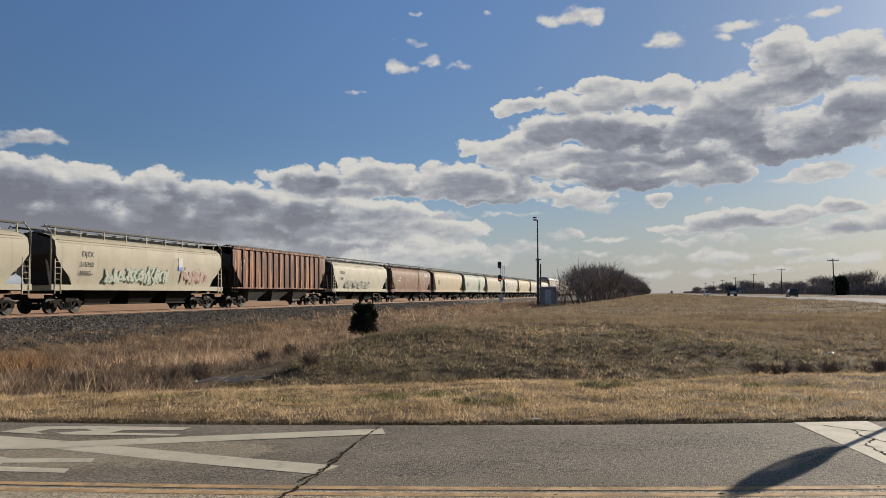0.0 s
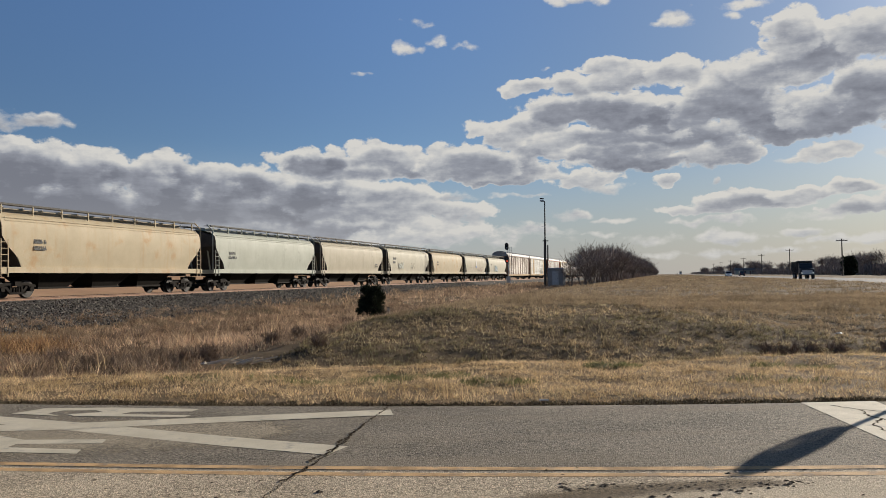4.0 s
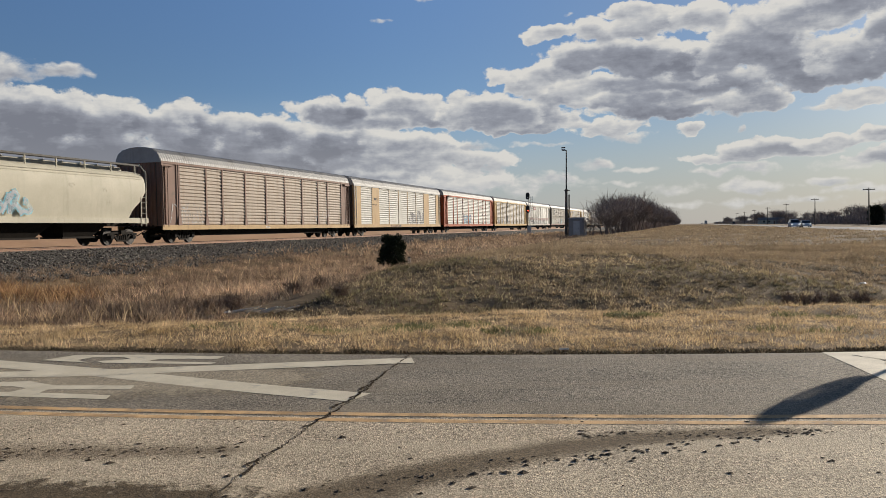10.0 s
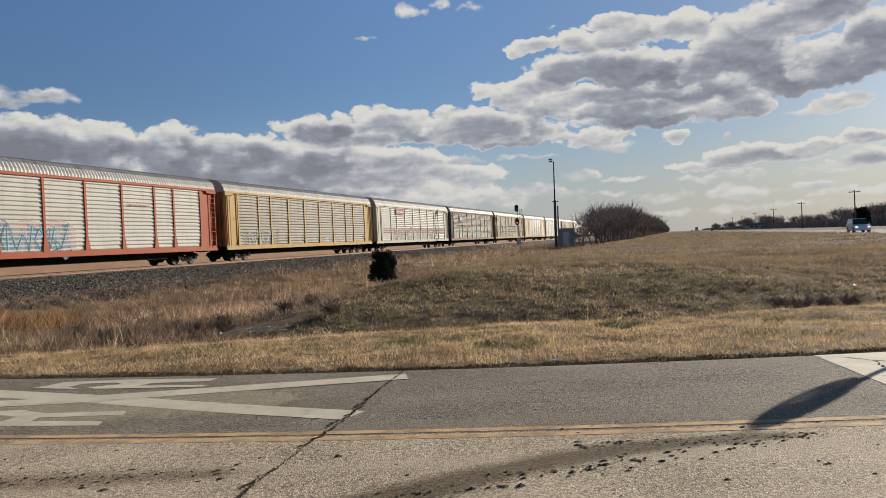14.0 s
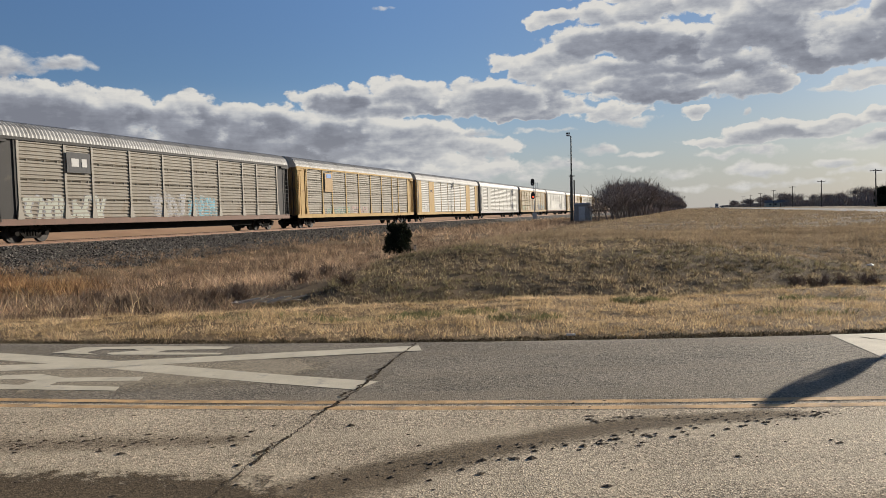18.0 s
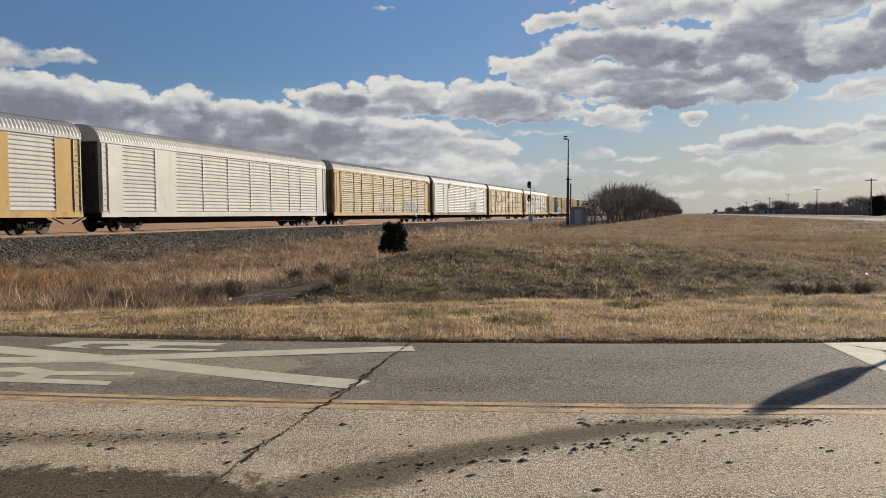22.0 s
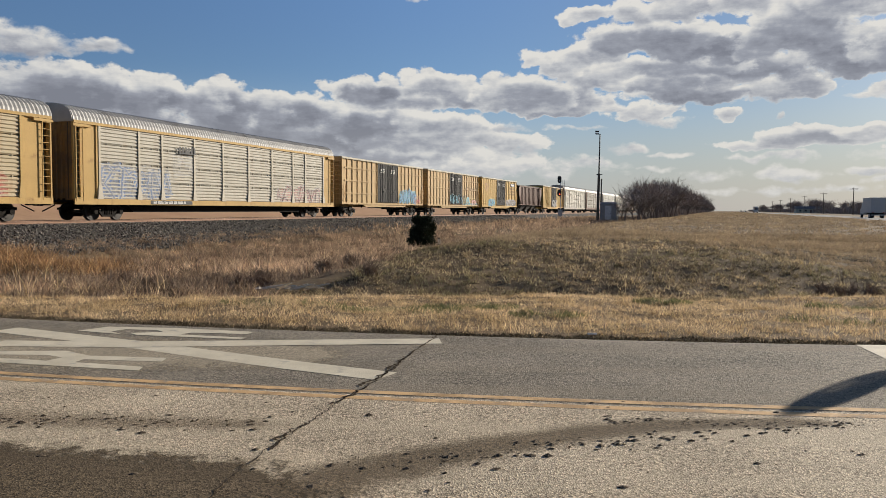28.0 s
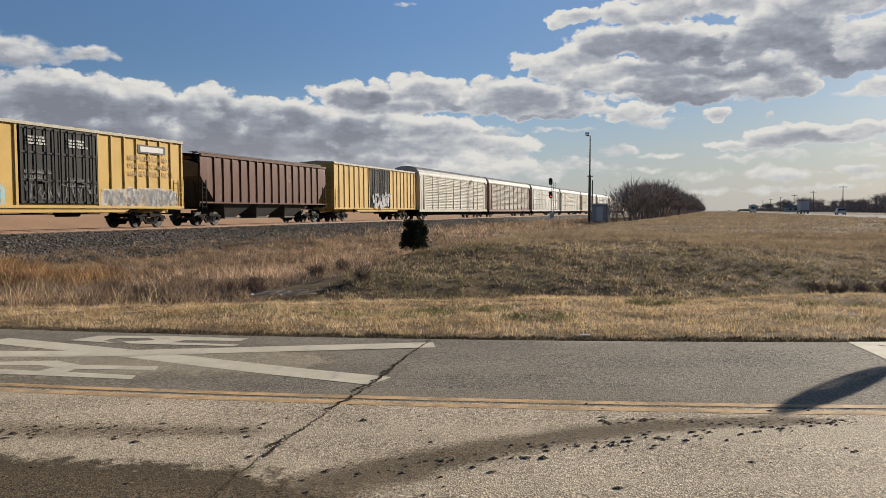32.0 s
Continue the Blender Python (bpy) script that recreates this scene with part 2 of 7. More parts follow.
# ---- materials ----
def surface(name, dark, light, scale=3.0, rough=0.7, metal=0.0, bump=0.15, fine=40.0, stain=None, stain_scale=0.6,
            stain_cut=(0.55, 0.7), per_object=0.0, spec=0.4, island=0.0, sheer=0.0, streak=0.0, coords="Object", streak_cut=(0.5, 0.75), span=(0.3, 0.72)):
    """A surface with a coarse and a fine mottle, stains or rust, vertical streaks, and relief."""
    m = bpy.data.materials.new(name)
    m.use_nodes = True
    n = Nodes(m.node_tree)
    b = m.node_tree.nodes["Principled BSDF"]
    where = n.add("ShaderNodeTexCoord").outputs[coords]
    coarse, grain = n.noise(scale, 5.0, 0.6, where), n.noise(fine, 3.0, 0.6, where)
    f = n.math("MULTIPLY_ADD", grain, 0.45, n.math("MULTIPLY", coarse, 0.6))
    col = n.ramp(f, [(span[0], dark), (span[1], light)])
    if streak:
        runs = n.noise(1.0, 4.0, 0.65, n.vec("MULTIPLY", where, (3.4, 3.4, 0.24)))
        col = n.mix(n.math("MULTIPLY", n.smooth(runs, *streak_cut), streak), col, stain or (0.16, 0.08, 0.04, 1))
    if stain:
        patch = n.smooth(n.noise(stain_scale, 6.0, 0.65, where), *stain_cut)
        col = n.mix(n.math("MULTIPLY", patch, 0.8), col, stain)
    if per_object or island:
        r = n.add("ShaderNodeObjectInfo").outputs["Random"] if per_object else n.add("ShaderNodeNewGeometry").outputs["Random Per Island"]
        amount = per_object or island
        h = n.add("ShaderNodeHueSaturation")
        n.put(h.inputs["Value"], n.math("MULTIPLY_ADD", r, 2 * amount, 1 - amount))
        n.put(h.inputs["Hue"], n.math("MULTIPLY_ADD", r, 0.05 * amount, 0.5 - 0.025 * amount))
        n.put(h.inputs["Color"], col)
        col = h.outputs[0]
    n.put(b.inputs["Base Color"], col)
    n.put(b.inputs["Roughness"], n.math("MULTIPLY_ADD", grain, 0.25, rough - 0.12))
    b.inputs["Metallic"].default_value = metal
    b.inputs["Specular IOR Level"].default_value = spec
    if bump:
        k = n.add("ShaderNodeBump")
        k.inputs["Strength"].default_value, k.inputs["Distance"].default_value = bump, 0.02
        n.put(k.inputs["Height"], f)
        n.put(b.inputs["Normal"], k.outputs[0])
    if sheer:
        t = n.add("ShaderNodeBsdfTranslucent")
        n.put(t.inputs[0], col)
        x = n.add("ShaderNodeMixShader")
        x.inputs[0].default_value = sheer
        n.put(x.inputs[1], b.outputs[0])
        n.put(x.inputs[2], t.outputs[0])
        n.put(m.node_tree.nodes["Material Output"].inputs[0], x.outputs[0])
    return m


def c3(r, g, b):
    return (r, g, b, 1)


def pavement(name, dark, light, tint, tint_cut, bump=0.25):
    """Worn asphalt: loose aggregate told apart stone by stone, larger worn and dusty patches."""
    m = bpy.data.materials.new(name)
    m.use_nodes = True
    n = Nodes(m.node_tree)
    b = m.node_tree.nodes["Principled BSDF"]
    where = n.add("ShaderNodeTexCoord").outputs["Object"]
    stones = n.add("ShaderNodeTexVoronoi")
    stones.inputs["Scale"].default_value = 84.0
    n.put(stones.inputs["Vector"], where)
    pick = n.add("ShaderNodeSeparateColor")
    n.put(pick.inputs[0], stones.outputs["Color"])
    patches, grit = n.noise(0.55, 6.0, 0.6, where), n.noise(23.0, 5.0, 0.75, where)
    f = n.math("ADD", n.math("MULTIPLY", n.math("POWER", pick.outputs[0], 1.5), 0.55), n.math("ADD", n.math("MULTIPLY_ADD", grit, 1.1, -0.28), n.math("MULTIPLY_ADD", patches, 0.6, -0.30)))
    col = n.ramp(f, [(0.18, dark), (0.85, light)])
    # tyre tracks and dust run along the road
    runs = n.noise(1.0, 4.0, 0.6, n.vec("MULTIPLY", where, (0.10, 1.3, 1.0)))
    col = n.mix(n.math("MULTIPLY", n.smooth(runs, *tint_cut), 0.55), col, tint)
    n.put(b.inputs["Base Color"], col)
    b.inputs["Roughness"].default_value = 0.88
    b.inputs["Specular IOR Level"].default_value = 0.18
    k = n.add("ShaderNodeBump")
    k.inputs["Strength"].default_value, k.inputs["Distance"].default_value = bump, 0.012
    n.put(k.inputs["Height"], n.math("ADD", stones.outputs["Distance"], n.math("MULTIPLY", grit, 0.8)))
    n.put(b.inputs["Normal"], k.outputs[0])
    return m


def frayed(m, low=0.12, high=0.42, most=1.0):
    """Let a stain break up towards its edges, where its mesh says how much of it is left."""
    n = Nodes(m.node_tree)
    out = m.node_tree.nodes["Material Output"]
    shader = out.inputs[0].links[0].from_socket
    at = n.add("ShaderNodeAttribute")
    at.attribute_name = "cover"
    where = n.add("ShaderNodeTexCoord").outputs["Object"]
    ragged_edge = n.math("ADD", at.outputs["Fac"], n.math("ADD", n.math("MULTIPLY_ADD", n.noise(5.0, 6.0, 0.7, where), 0.9, -0.45), n.math("MULTIPLY_ADD", n.noise(40.0, 3.0, 0.6, where), 0.3, -0.15)))
    x = n.add("ShaderNodeMixShader")
    n.put(x.inputs[0], n.math("MULTIPLY", n.smooth(ragged_edge, low, high), most))
    n.put(x.inputs[1], n.add("ShaderNodeBsdfTransparent").outputs[0])
    n.put(x.inputs[2], shader)
    n.put(out.inputs[0], x.outputs[0])
    return m


def faded(m, keep=0.56):
    """Thin old spray paint: what lies under it shows through in places."""
    n = Nodes(m.node_tree)
    out = m.node_tree.nodes["Material Output"]
    shader = out.inputs[0].links[0].from_socket
    where = n.add("ShaderNodeTexCoord").outputs["Object"]
    thin = n.math("MULTIPLY_ADD", n.smooth(n.noise(2.2, 5.0, 0.65, where), 0.35, 0.65), 0.55, keep - 0.40)
    x = n.add("ShaderNodeMixShader")
    n.put(x.inputs[0], thin)
    n.put(x.inputs[1], n.add("ShaderNodeBsdfTransparent").outputs[0])
    n.put(x.inputs[2], shader)
    n.put(out.inputs[0], x.outputs[0])
    return m


RUST, GRIME = c3(0.17, 0.075, 0.035), c3(0.10, 0.085, 0.065)
earth = surface("earth_and_thatch", c3(0.062, 0.044, 0.025), c3(0.27, 0.188, 0.106), 0.35, 0.95, bump=0.8, fine=9.0, spec=0.1, stain=c3(0.07, 0.056, 0.026), stain_scale=0.12)
field_soil = surface("pale_soil", c3(0.33, 0.195, 0.110), c3(0.47, 0.295, 0.175), 0.15, 0.95, bump=0.3, fine=3.0, spec=0.1)
asphalt = pavement("asphalt", c3(0.050, 0.042, 0.031), c3(0.42, 0.358, 0.268), c3(0.25, 0.205, 0.143), (0.42, 0.7), 0.4)
far_asphalt = surface("highway_asphalt", c3(0.11, 0.108, 0.105), c3(0.19, 0.185, 0.18), 0.3, 0.8, bump=0.1, fine=30.0, spec=0.3)
near_lane = pavement("dusty_asphalt", c3(0.125, 0.098, 0.064), c3(0.80, 0.655, 0.46), c3(0.53, 0.435, 0.30), (0.42, 0.68), 0.4)
damp_dirt = pavement("damp_dirt", c3(0.03, 0.025, 0.019), c3(0.22, 0.18, 0.135), c3(0.10, 0.082, 0.06), (0.45, 0.65))
frayed_dark = frayed(pavement("frayed_dark_asphalt", c3(0.026, 0.018, 0.009), c3(0.20, 0.146, 0.085), c3(0.09, 0.064, 0.036), (0.45, 0.65)))
streak_dirt = frayed(pavement("thin_mud", c3(0.04, 0.029, 0.016), c3(0.30, 0.22, 0.13), c3(0.14, 0.10, 0.06), (0.45, 0.65)), 0.12, 0.8, 0.66)
dust_dirt = frayed(pavement("brown_dust", c3(0.06, 0.043, 0.025), c3(0.34, 0.245, 0.145), c3(0.17, 0.12, 0.07), (0.45, 0.65)), 0.25, 1.0, 0.38)
pale_dust = frayed(pavement("pale_road_dust", c3(0.16, 0.13, 0.09), c3(0.62, 0.52, 0.37), c3(0.46, 0.385, 0.275), (0.42, 0.68)), 0.15, 0.7, 0.85)
mud = surface("mud", c3(0.075, 0.055, 0.036), c3(0.18, 0.135, 0.09), 6.0, 0.95, bump=0.5, fine=60.0, spec=0.2)
worn_white = surface("worn_white_paint", c3(0.45, 0.39, 0.275), c3(0.73, 0.645, 0.48), 2.5, 0.75, bump=0.3, fine=90.0, stain=c3(0.33, 0.295, 0.24), stain_scale=3.0)
worn_yellow = faded(surface("worn_yellow_paint", c3(0.52, 0.31, 0.13), c3(0.72, 0.46, 0.215), 3.0, 0.8, bump=0.3, fine=80.0, stain=c3(0.30, 0.25, 0.19), stain_scale=5.0, stain_cut=(0.50, 0.70)), 0.95)
crack_fill = surface("crack", c3(0.025, 0.020, 0.014), c3(0.12, 0.095, 0.07), 14.0, 1.0, bump=0, spec=0.0)
ballast_mat = surface("ballast_bed", c3(0.020, 0.018, 0.016), c3(0.080, 0.070, 0.060), 2.0, 0.95, bump=1.0, fine=14.0, spec=0.2)
stone_mat = surface("ballast_stone", c3(0.030, 0.026, 0.023), c3(0.205, 0.180, 0.155), 4.0, 0.9, bump=0.3, fine=30.0, island=0.95, spec=0.3)
rail_mat = surface("rusty_rail", c3(0.16, 0.085, 0.05), c3(0.30, 0.19, 0.13), 3.0, 0.7, metal=0.3, bump=0.2)
rail_top_mat = surface("polished_rail_head", c3(0.42, 0.38, 0.34), c3(0.60, 0.56, 0.52), 3.0, 0.3, metal=0.9, bump=0.05)
tie_mat = surface("weathered_tie", c3(0.07, 0.055, 0.042), c3(0.17, 0.14, 0.11), 5.0, 0.95, bump=0.5, per_object=0.3)
grass_gold = surface("dry_golden_grass", c3(0.38, 0.255, 0.125), c3(0.86, 0.65, 0.40), 0.7, 0.8, bump=0, span=(0.38, 0.66), fine=5.0, island=0.5, sheer=0.35, spec=0.15)
grass_mown = surface("mown_dormant_grass", c3(0.080, 0.062, 0.035), c3(0.78, 0.595, 0.365), 0.22, 0.85, bump=0, span=(0.41, 0.65), fine=5.5, island=0.6, sheer=0.25, spec=0.12, stain=c3(0.19, 0.17, 0.085), stain_scale=0.18, stain_cut=(0.45, 0.65))
# paler copy of the mown grass, with sunlight on level ground in its colour
grass_mown_sunlit = surface("sunlit_mown_grass", c3(0.20, 0.148, 0.088), c3(0.66, 0.50, 0.32), 0.3, 0.85, bump=0, span=(0.37, 0.68), fine=5.5, island=0.35, sheer=0.25, spec=0.12)
grass_tall = surface("tall_brown_grass", c3(0.105, 0.072, 0.048), c3(0.74, 0.51, 0.33), 0.5, 0.85, bump=0, span=(0.40, 0.65), fine=2.2, island=0.6, sheer=0.25, spec=0.12, stain=c3(0.17, 0.125, 0.09), stain_scale=0.3, stain_cut=(0.44, 0.6))
grass_tan = surface("bleached_tan_grass", c3(0.25, 0.168, 0.108), c3(0.88, 0.64, 0.44), 0.5, 0.85, bump=0, span=(0.40, 0.65), fine=2.4, island=0.5, sheer=0.3, spec=0.12)
grass_grey = surface("grey_dead_weeds", c3(0.14, 0.10, 0.07), c3(0.50, 0.37, 0.26), 0.5, 0.9, bump=0, island=0.5, sheer=0.2, spec=0.1)
grass_rust = surface("rusty_orange_grass", c3(0.15, 0.085, 0.042), c3(0.60, 0.375, 0.20), 0.6, 0.85, bump=0, span=(0.40, 0.65), fine=2.4, island=0.5, sheer=0.3, spec=0.12)
thatch = surface("dark_thatch", c3(0.05, 0.038, 0.025), c3(0.26, 0.20, 0.125), 0.8, 0.95, bump=0, island=0.7, sheer=0.1, spec=0.1)
grass_green = surface("green_weeds", c3(0.11, 0.115, 0.045), c3(0.27, 0.26, 0.125), 2.0, 0.8, bump=0, island=0.4, sheer=0.3, spec=0.2)
litter_white = surface("pale_debris", c3(0.46, 0.38, 0.28), c3(0.70, 0.60, 0.46), 8.0, 0.8, bump=0.2)
bark = surface("bare_bark", c3(0.075, 0.062, 0.055), c3(0.19, 0.16, 0.14), 4.0, 0.95, bump=0.4)
twig = surface("bare_twigs", c3(0.15, 0.12, 0.105), c3(0.33, 0.27, 0.235), 1.0, 0.95, bump=0, island=0.3)
conifer = surface("dark_juniper", c3(0.010, 0.014, 0.008), c3(0.034, 0.040, 0.022), 3.0, 0.9, bump=0, island=0.5, sheer=0.15, spec=0.15)
dark_twig = surface("dark_dead_twigs", c3(0.11, 0.076, 0.054), c3(0.34, 0.24, 0.17), 1.5, 0.95, bump=0, island=0.4)
pole_wood = surface("grey_pole_wood", c3(0.06, 0.05, 0.04), c3(0.15, 0.125, 0.10), 6.0, 0.9, bump=0.3)
black_paint = surface("black_paint", c3(0.012, 0.012, 0.013), c3(0.035, 0.034, 0.033), 5.0, 0.55, bump=0.05)
galvanised = surface("galvanised_steel", c3(0.33, 0.34, 0.35), c3(0.52, 0.53, 0.54), 4.0, 0.45, metal=0.6, bump=0.05)
hut_paint = surface("grey_hut_paint", c3(0.22, 0.215, 0.205), c3(0.34, 0.33, 0.315), 3.0, 0.6, bump=0.05, streak=0.3, stain=c3(0.2, 0.19, 0.17))
undergear = surface("grimy_undergear", c3(0.007, 0.006, 0.005), c3(0.026, 0.021, 0.017), 5.0, 0.85, bump=0.3, spec=0.12)
wheel_mat = surface("wheel_steel", c3(0.013, 0.011, 0.009), c3(0.05, 0.04, 0.033), 6.0, 0.65, metal=0.2, bump=0.1)
# soot, and the shadow between cars and in recesses put into the colour
dark_end = surface("sooty_shaded_car_end", c3(0.03, 0.026, 0.024), c3(0.085, 0.072, 0.062), 2.0, 0.75, bump=0.15)
roof_zinc = surface("weathered_zinc_roof", c3(0.22, 0.215, 0.205), c3(0.37, 0.362, 0.345), 1.2, 0.6, metal=0.1, bump=0.08, streak=0.4, stain=c3(0.15, 0.14, 0.125))


# ---- setting: lie of the land ----
TRACK_B = 0.27536                              # the track's run: x gained for each metre of y
TH = math.atan(TRACK_B)
ALONG, ACROSS = Vector((math.sin(TH), math.cos(TH), 0)), Vector((math.cos(TH), -math.sin(TH), 0))
SIDE_A, HALF_W = -30.03, 1.53
RAIL_Z = 1.03
BASE = Vector((SIDE_A * math.cos(TH) ** 2, -SIDE_A * math.cos(TH) * math.sin(TH), 0)) - ACROSS * HALF_W
VERGE_Z, HIGHWAY_Z = 0.38, 0.36


def on_track(s, p=0.0, z=0.0):
    """The place s metres along the track, p metres to its right, at height z."""
    v = BASE + ALONG * s + ACROSS * p
    return Vector((v.x, v.y, z))


def step(lo, hi, v):
    """A smooth rise from 0 at lo to 1 at hi."""
    k = np.clip((v - lo) / (hi - lo), 0.0, 1.0)
    return k * k * (3 - 2 * k)


def bend(x):
    """How far the side road lies ahead of its middle line at x."""
    c = np.clip(x, -9.0, 8.0)
    return -0.09 * c + 0.0085 * c * c + np.where(x < -9, -0.24 * (x + 9), 0) + np.where(x > 8, 0.04 * (x - 8), 0)


def road_z(x):
    return 0.98 * step(-14.0, -25.0, x) * step(-60.0, -36.0, x) + (HIGHWAY_Z - 0.01) * step(9.0, 19.0, x)


EDGE_FAR, EDGE_NEAR, MIDDLE = 10.33, 2.6, 6.86


def rim(x):
    """Where the strip along the road breaks off into the ditch."""
    return 17.3 + 0.07 * np.clip(x, -1.0, 9.0) + 0.46 * np.clip(x + 1.0, -9.0, 0.0)


def land(x, y):
    """Height of the ground without its small unevenness."""
    x, y = np.asarray(x, float), np.asarray(y, float)
    p = (x - BASE.x) * ACROSS.x + (y - BASE.y) * ACROSS.y
    r = y - bend(x)
    lip = rim(x)
    foot = lip + 1.9
    swell = 1.16 - 0.36 * step(5.0, 13.0, x) * step(62.0, 34.0, r)
    face = np.clip((r - foot + 0.6) / 8.6, 0.0, 1.0)
    mown = -0.55 + swell * face * (1.3 - 0.3 * face) - 0.22 * step(foot + 9.0, foot + 42.0, r)
    valley = -0.62 + 0.66 * step(21.0, 66.0, r)
    toe = step(9.5, 5.0, p)
    valley = valley * (1 - toe) + 0.12 * toe
    k = step(16.3, 23.6, p)
    far_side = valley * (1 - k) + mown * k
    strip = -0.04 - 0.15 * step(11.0, 18.0, r)
    ditch = step(lip - 0.5, lip + 1.3, r)
    right = strip * (1 - ditch) + far_side * ditch
    hw = x - TRACK_B * y
    right = right + 0.24 * step(7.0, 15.5, hw) * step(20.5, 17.5, hw) * step(45.0, 75.0, y)
    right = right + (HIGHWAY_Z - 0.06 - right) * step(17.5, 20.3, hw) * step(44.0, 38.5, hw)
    back = 0.55 + 3.0 * step(9.0, 36.0, -p)
    z = np.where(p > 0, right, np.where(p > -6, 0.12 + 0.43 * step(3.0, 6.0, -p), back))
    # the side road's bed and the ground behind the camera
    bed = road_z(x) - 0.05
    near_bed = step(EDGE_FAR + 1.6, EDGE_FAR + 0.2, r) * step(-40.0, -30.0, r)
    return z * (1 - near_bed) + bed * near_bed


def hummock(x, y):
    return 0.55 * np.exp(-((x + 15.6) / 3.0) ** 2 - ((y - 24.8) / 2.2) ** 2)


def land_z(x, y):
    return float(land(np.array([x]), np.array([y]))[0])


def link(name, mesh, material, parent=None, label=""):
    ob = new(name, mesh)
    mesh.materials.append(material)
    if parent is not None:
        ob.parent = parent
    if label:
        ob["label"] = label
    return ob


def mesh_of(name, verts, faces, smooth=False):
    me = bpy.data.meshes.new(name)
    me.from_pydata([tuple(v) for v in verts], [], faces)
    me.update()
    if smooth:
        me.polygons.foreach_set("use_smooth", [True] * len(me.polygons))
    return me


def fast_mesh(name, verts, tris):
    """A mesh from arrays of corners and of triangles."""
    me = bpy.data.meshes.new(name)
    me.vertices.add(len(verts))
    me.vertices.foreach_set("co", np.asarray(verts, np.float32).ravel())
    me.loops.add(tris.size)
    me.loops.foreach_set("vertex_index", tris.ravel().astype(np.int32))
    me.polygons.add(len(tris))
    me.polygons.foreach_set("loop_start", np.arange(0, tris.size, 3, dtype=np.int32))
    me.update(calc_edges=True)
    return me


def uneven(seed, x, y, size):
    """Cheap smooth unevenness between -1 and 1."""
    rng = np.random.RandomState(seed)
    z = np.zeros_like(x, dtype=float)
    for k in range(7):
        a, ph, s = rng.uniform(0, 2 * np.pi), rng.uniform(0, 2 * np.pi), rng.uniform(0.6, 1.8) / size
        z += np.sin((x * np.cos(a) + y * np.sin(a)) * s * 2 * np.pi + ph)
    return z / 4.5


def spread(lo, hi, fine_lo, fine_hi, fine, grow):
    v = list(np.arange(fine_lo, fine_hi, fine))
    d, q = fine, v[-1]
    while q < hi:
        d *= grow
        q += d
        v.append(q)
    d, q, left = fine, fine_lo, []
    while q > lo:
        d *= grow
        q -= d
        left.append(q)
    return np.array(left[::-1] + v)


def make_ground():
    xs, ys = spread(-2600, 2600, -26, 26, 0.35, 1.06), spread(-2600, 3200, 9, 48, 0.30, 1.055)
    gx, gy = np.meshgrid(xs, ys)
    z = land(gx, gy)
    p = (gx - BASE.x) * ACROSS.x + (gy - BASE.y) * ACROSS.y
    r = gy - bend(gx)
    rough = step(EDGE_FAR + 0.3, 14.0, r)
    z = z + rough * (0.035 * uneven(3, gx, gy, 2.2) + 0.03 * uneven(4, gx, gy, 0.9) * step(80, 30, gy) + 0.07 * uneven(5, gx, gy, 7.0) * step(300, 60, gy))
    # hummock of tall growth beside the ballast
    z += hummock(gx, gy)
    h, w = gx.shape
    i = np.arange(h * w).reshape(h, w)
    quads = np.stack([i[:-1, :-1], i[:-1, 1:], i[1:, 1:], i[1:, :-1]], -1).reshape(-1, 4)
    me = bpy.data.meshes.new("ground")
    me.vertices.add(h * w)
    me.vertices.foreach_set("co", np.stack([gx, gy, z], -1).astype(np.float32).ravel())
    me.loops.add(quads.size)
    me.loops.foreach_set("vertex_index", quads.ravel().astype(np.int32))
    me.polygons.add(len(quads))
    me.polygons.foreach_set("loop_start", np.arange(0, quads.size, 4, dtype=np.int32))
    me.update(calc_edges=True)
    me.polygons.foreach_set("use_smooth", [True] * len(quads))
    ob = link("ground", me, earth)
    me.materials.append(field_soil)
    centre = p.reshape(-1)[quads].mean(1)
    me.polygons.foreach_set("material_index", (centre < -4).astype(np.int32))
    return tagged(ob, "rough verge, ditch and low bank under dormant grass", "ground", kind="structure")


ground = make_ground()


def ribbon(name, material, lo, hi, x0, x1, lift, dx=0.35, rows_n=8, label=""):
    """A strip of pavement that follows the side road between two offsets from its line."""
    xs = np.arange(x0, x1 + dx, dx)
    verts, faces = [], []
    for x in xs:
        for k in range(rows_n + 1):
            o = lo + (hi - lo) * k / rows_n
            verts.append((x, o + float(bend(x)), float(road_z(x)) + lift))
    m = rows_n + 1
    for i in range(len(xs) - 1):
        for k in range(rows_n):
            faces.append((i * m + k, (i + 1) * m + k, (i + 1) * m + k + 1, i * m + k + 1))
    ob = link(name, mesh_of(name, verts, faces, True), material)
    return tagged(ob, label, "road", kind="structure")


far_lane = ribbon("road", asphalt, MIDDLE, EDGE_FAR, -60, 20.5, 0.0, label="worn grey asphalt lane of a side road")
near_road = ribbon("road", near_lane, EDGE_NEAR, MIDDLE, -60, 20.5, 0.001, label="dusty pale asphalt lane of a side road")


def flat(name, points, material, parent, lift=0.006, label=""):
    """A flat painted or stained patch on the road, from its outline."""
    me = mesh_of(name, [(x, y, float(road_z(x)) + lift) for x, y in points], [list(range(len(points)))])
    bm = bmesh.new()
    bm.from_mesh(me)
    bmesh.ops.triangulate(bm, faces=bm.faces[:])
    for fc in bm.faces:
        if fc.normal.z < 0:
            fc.normal_flip()
    bm.to_mesh(me)
    bm.free()
    return link(name, me, material, parent, label)


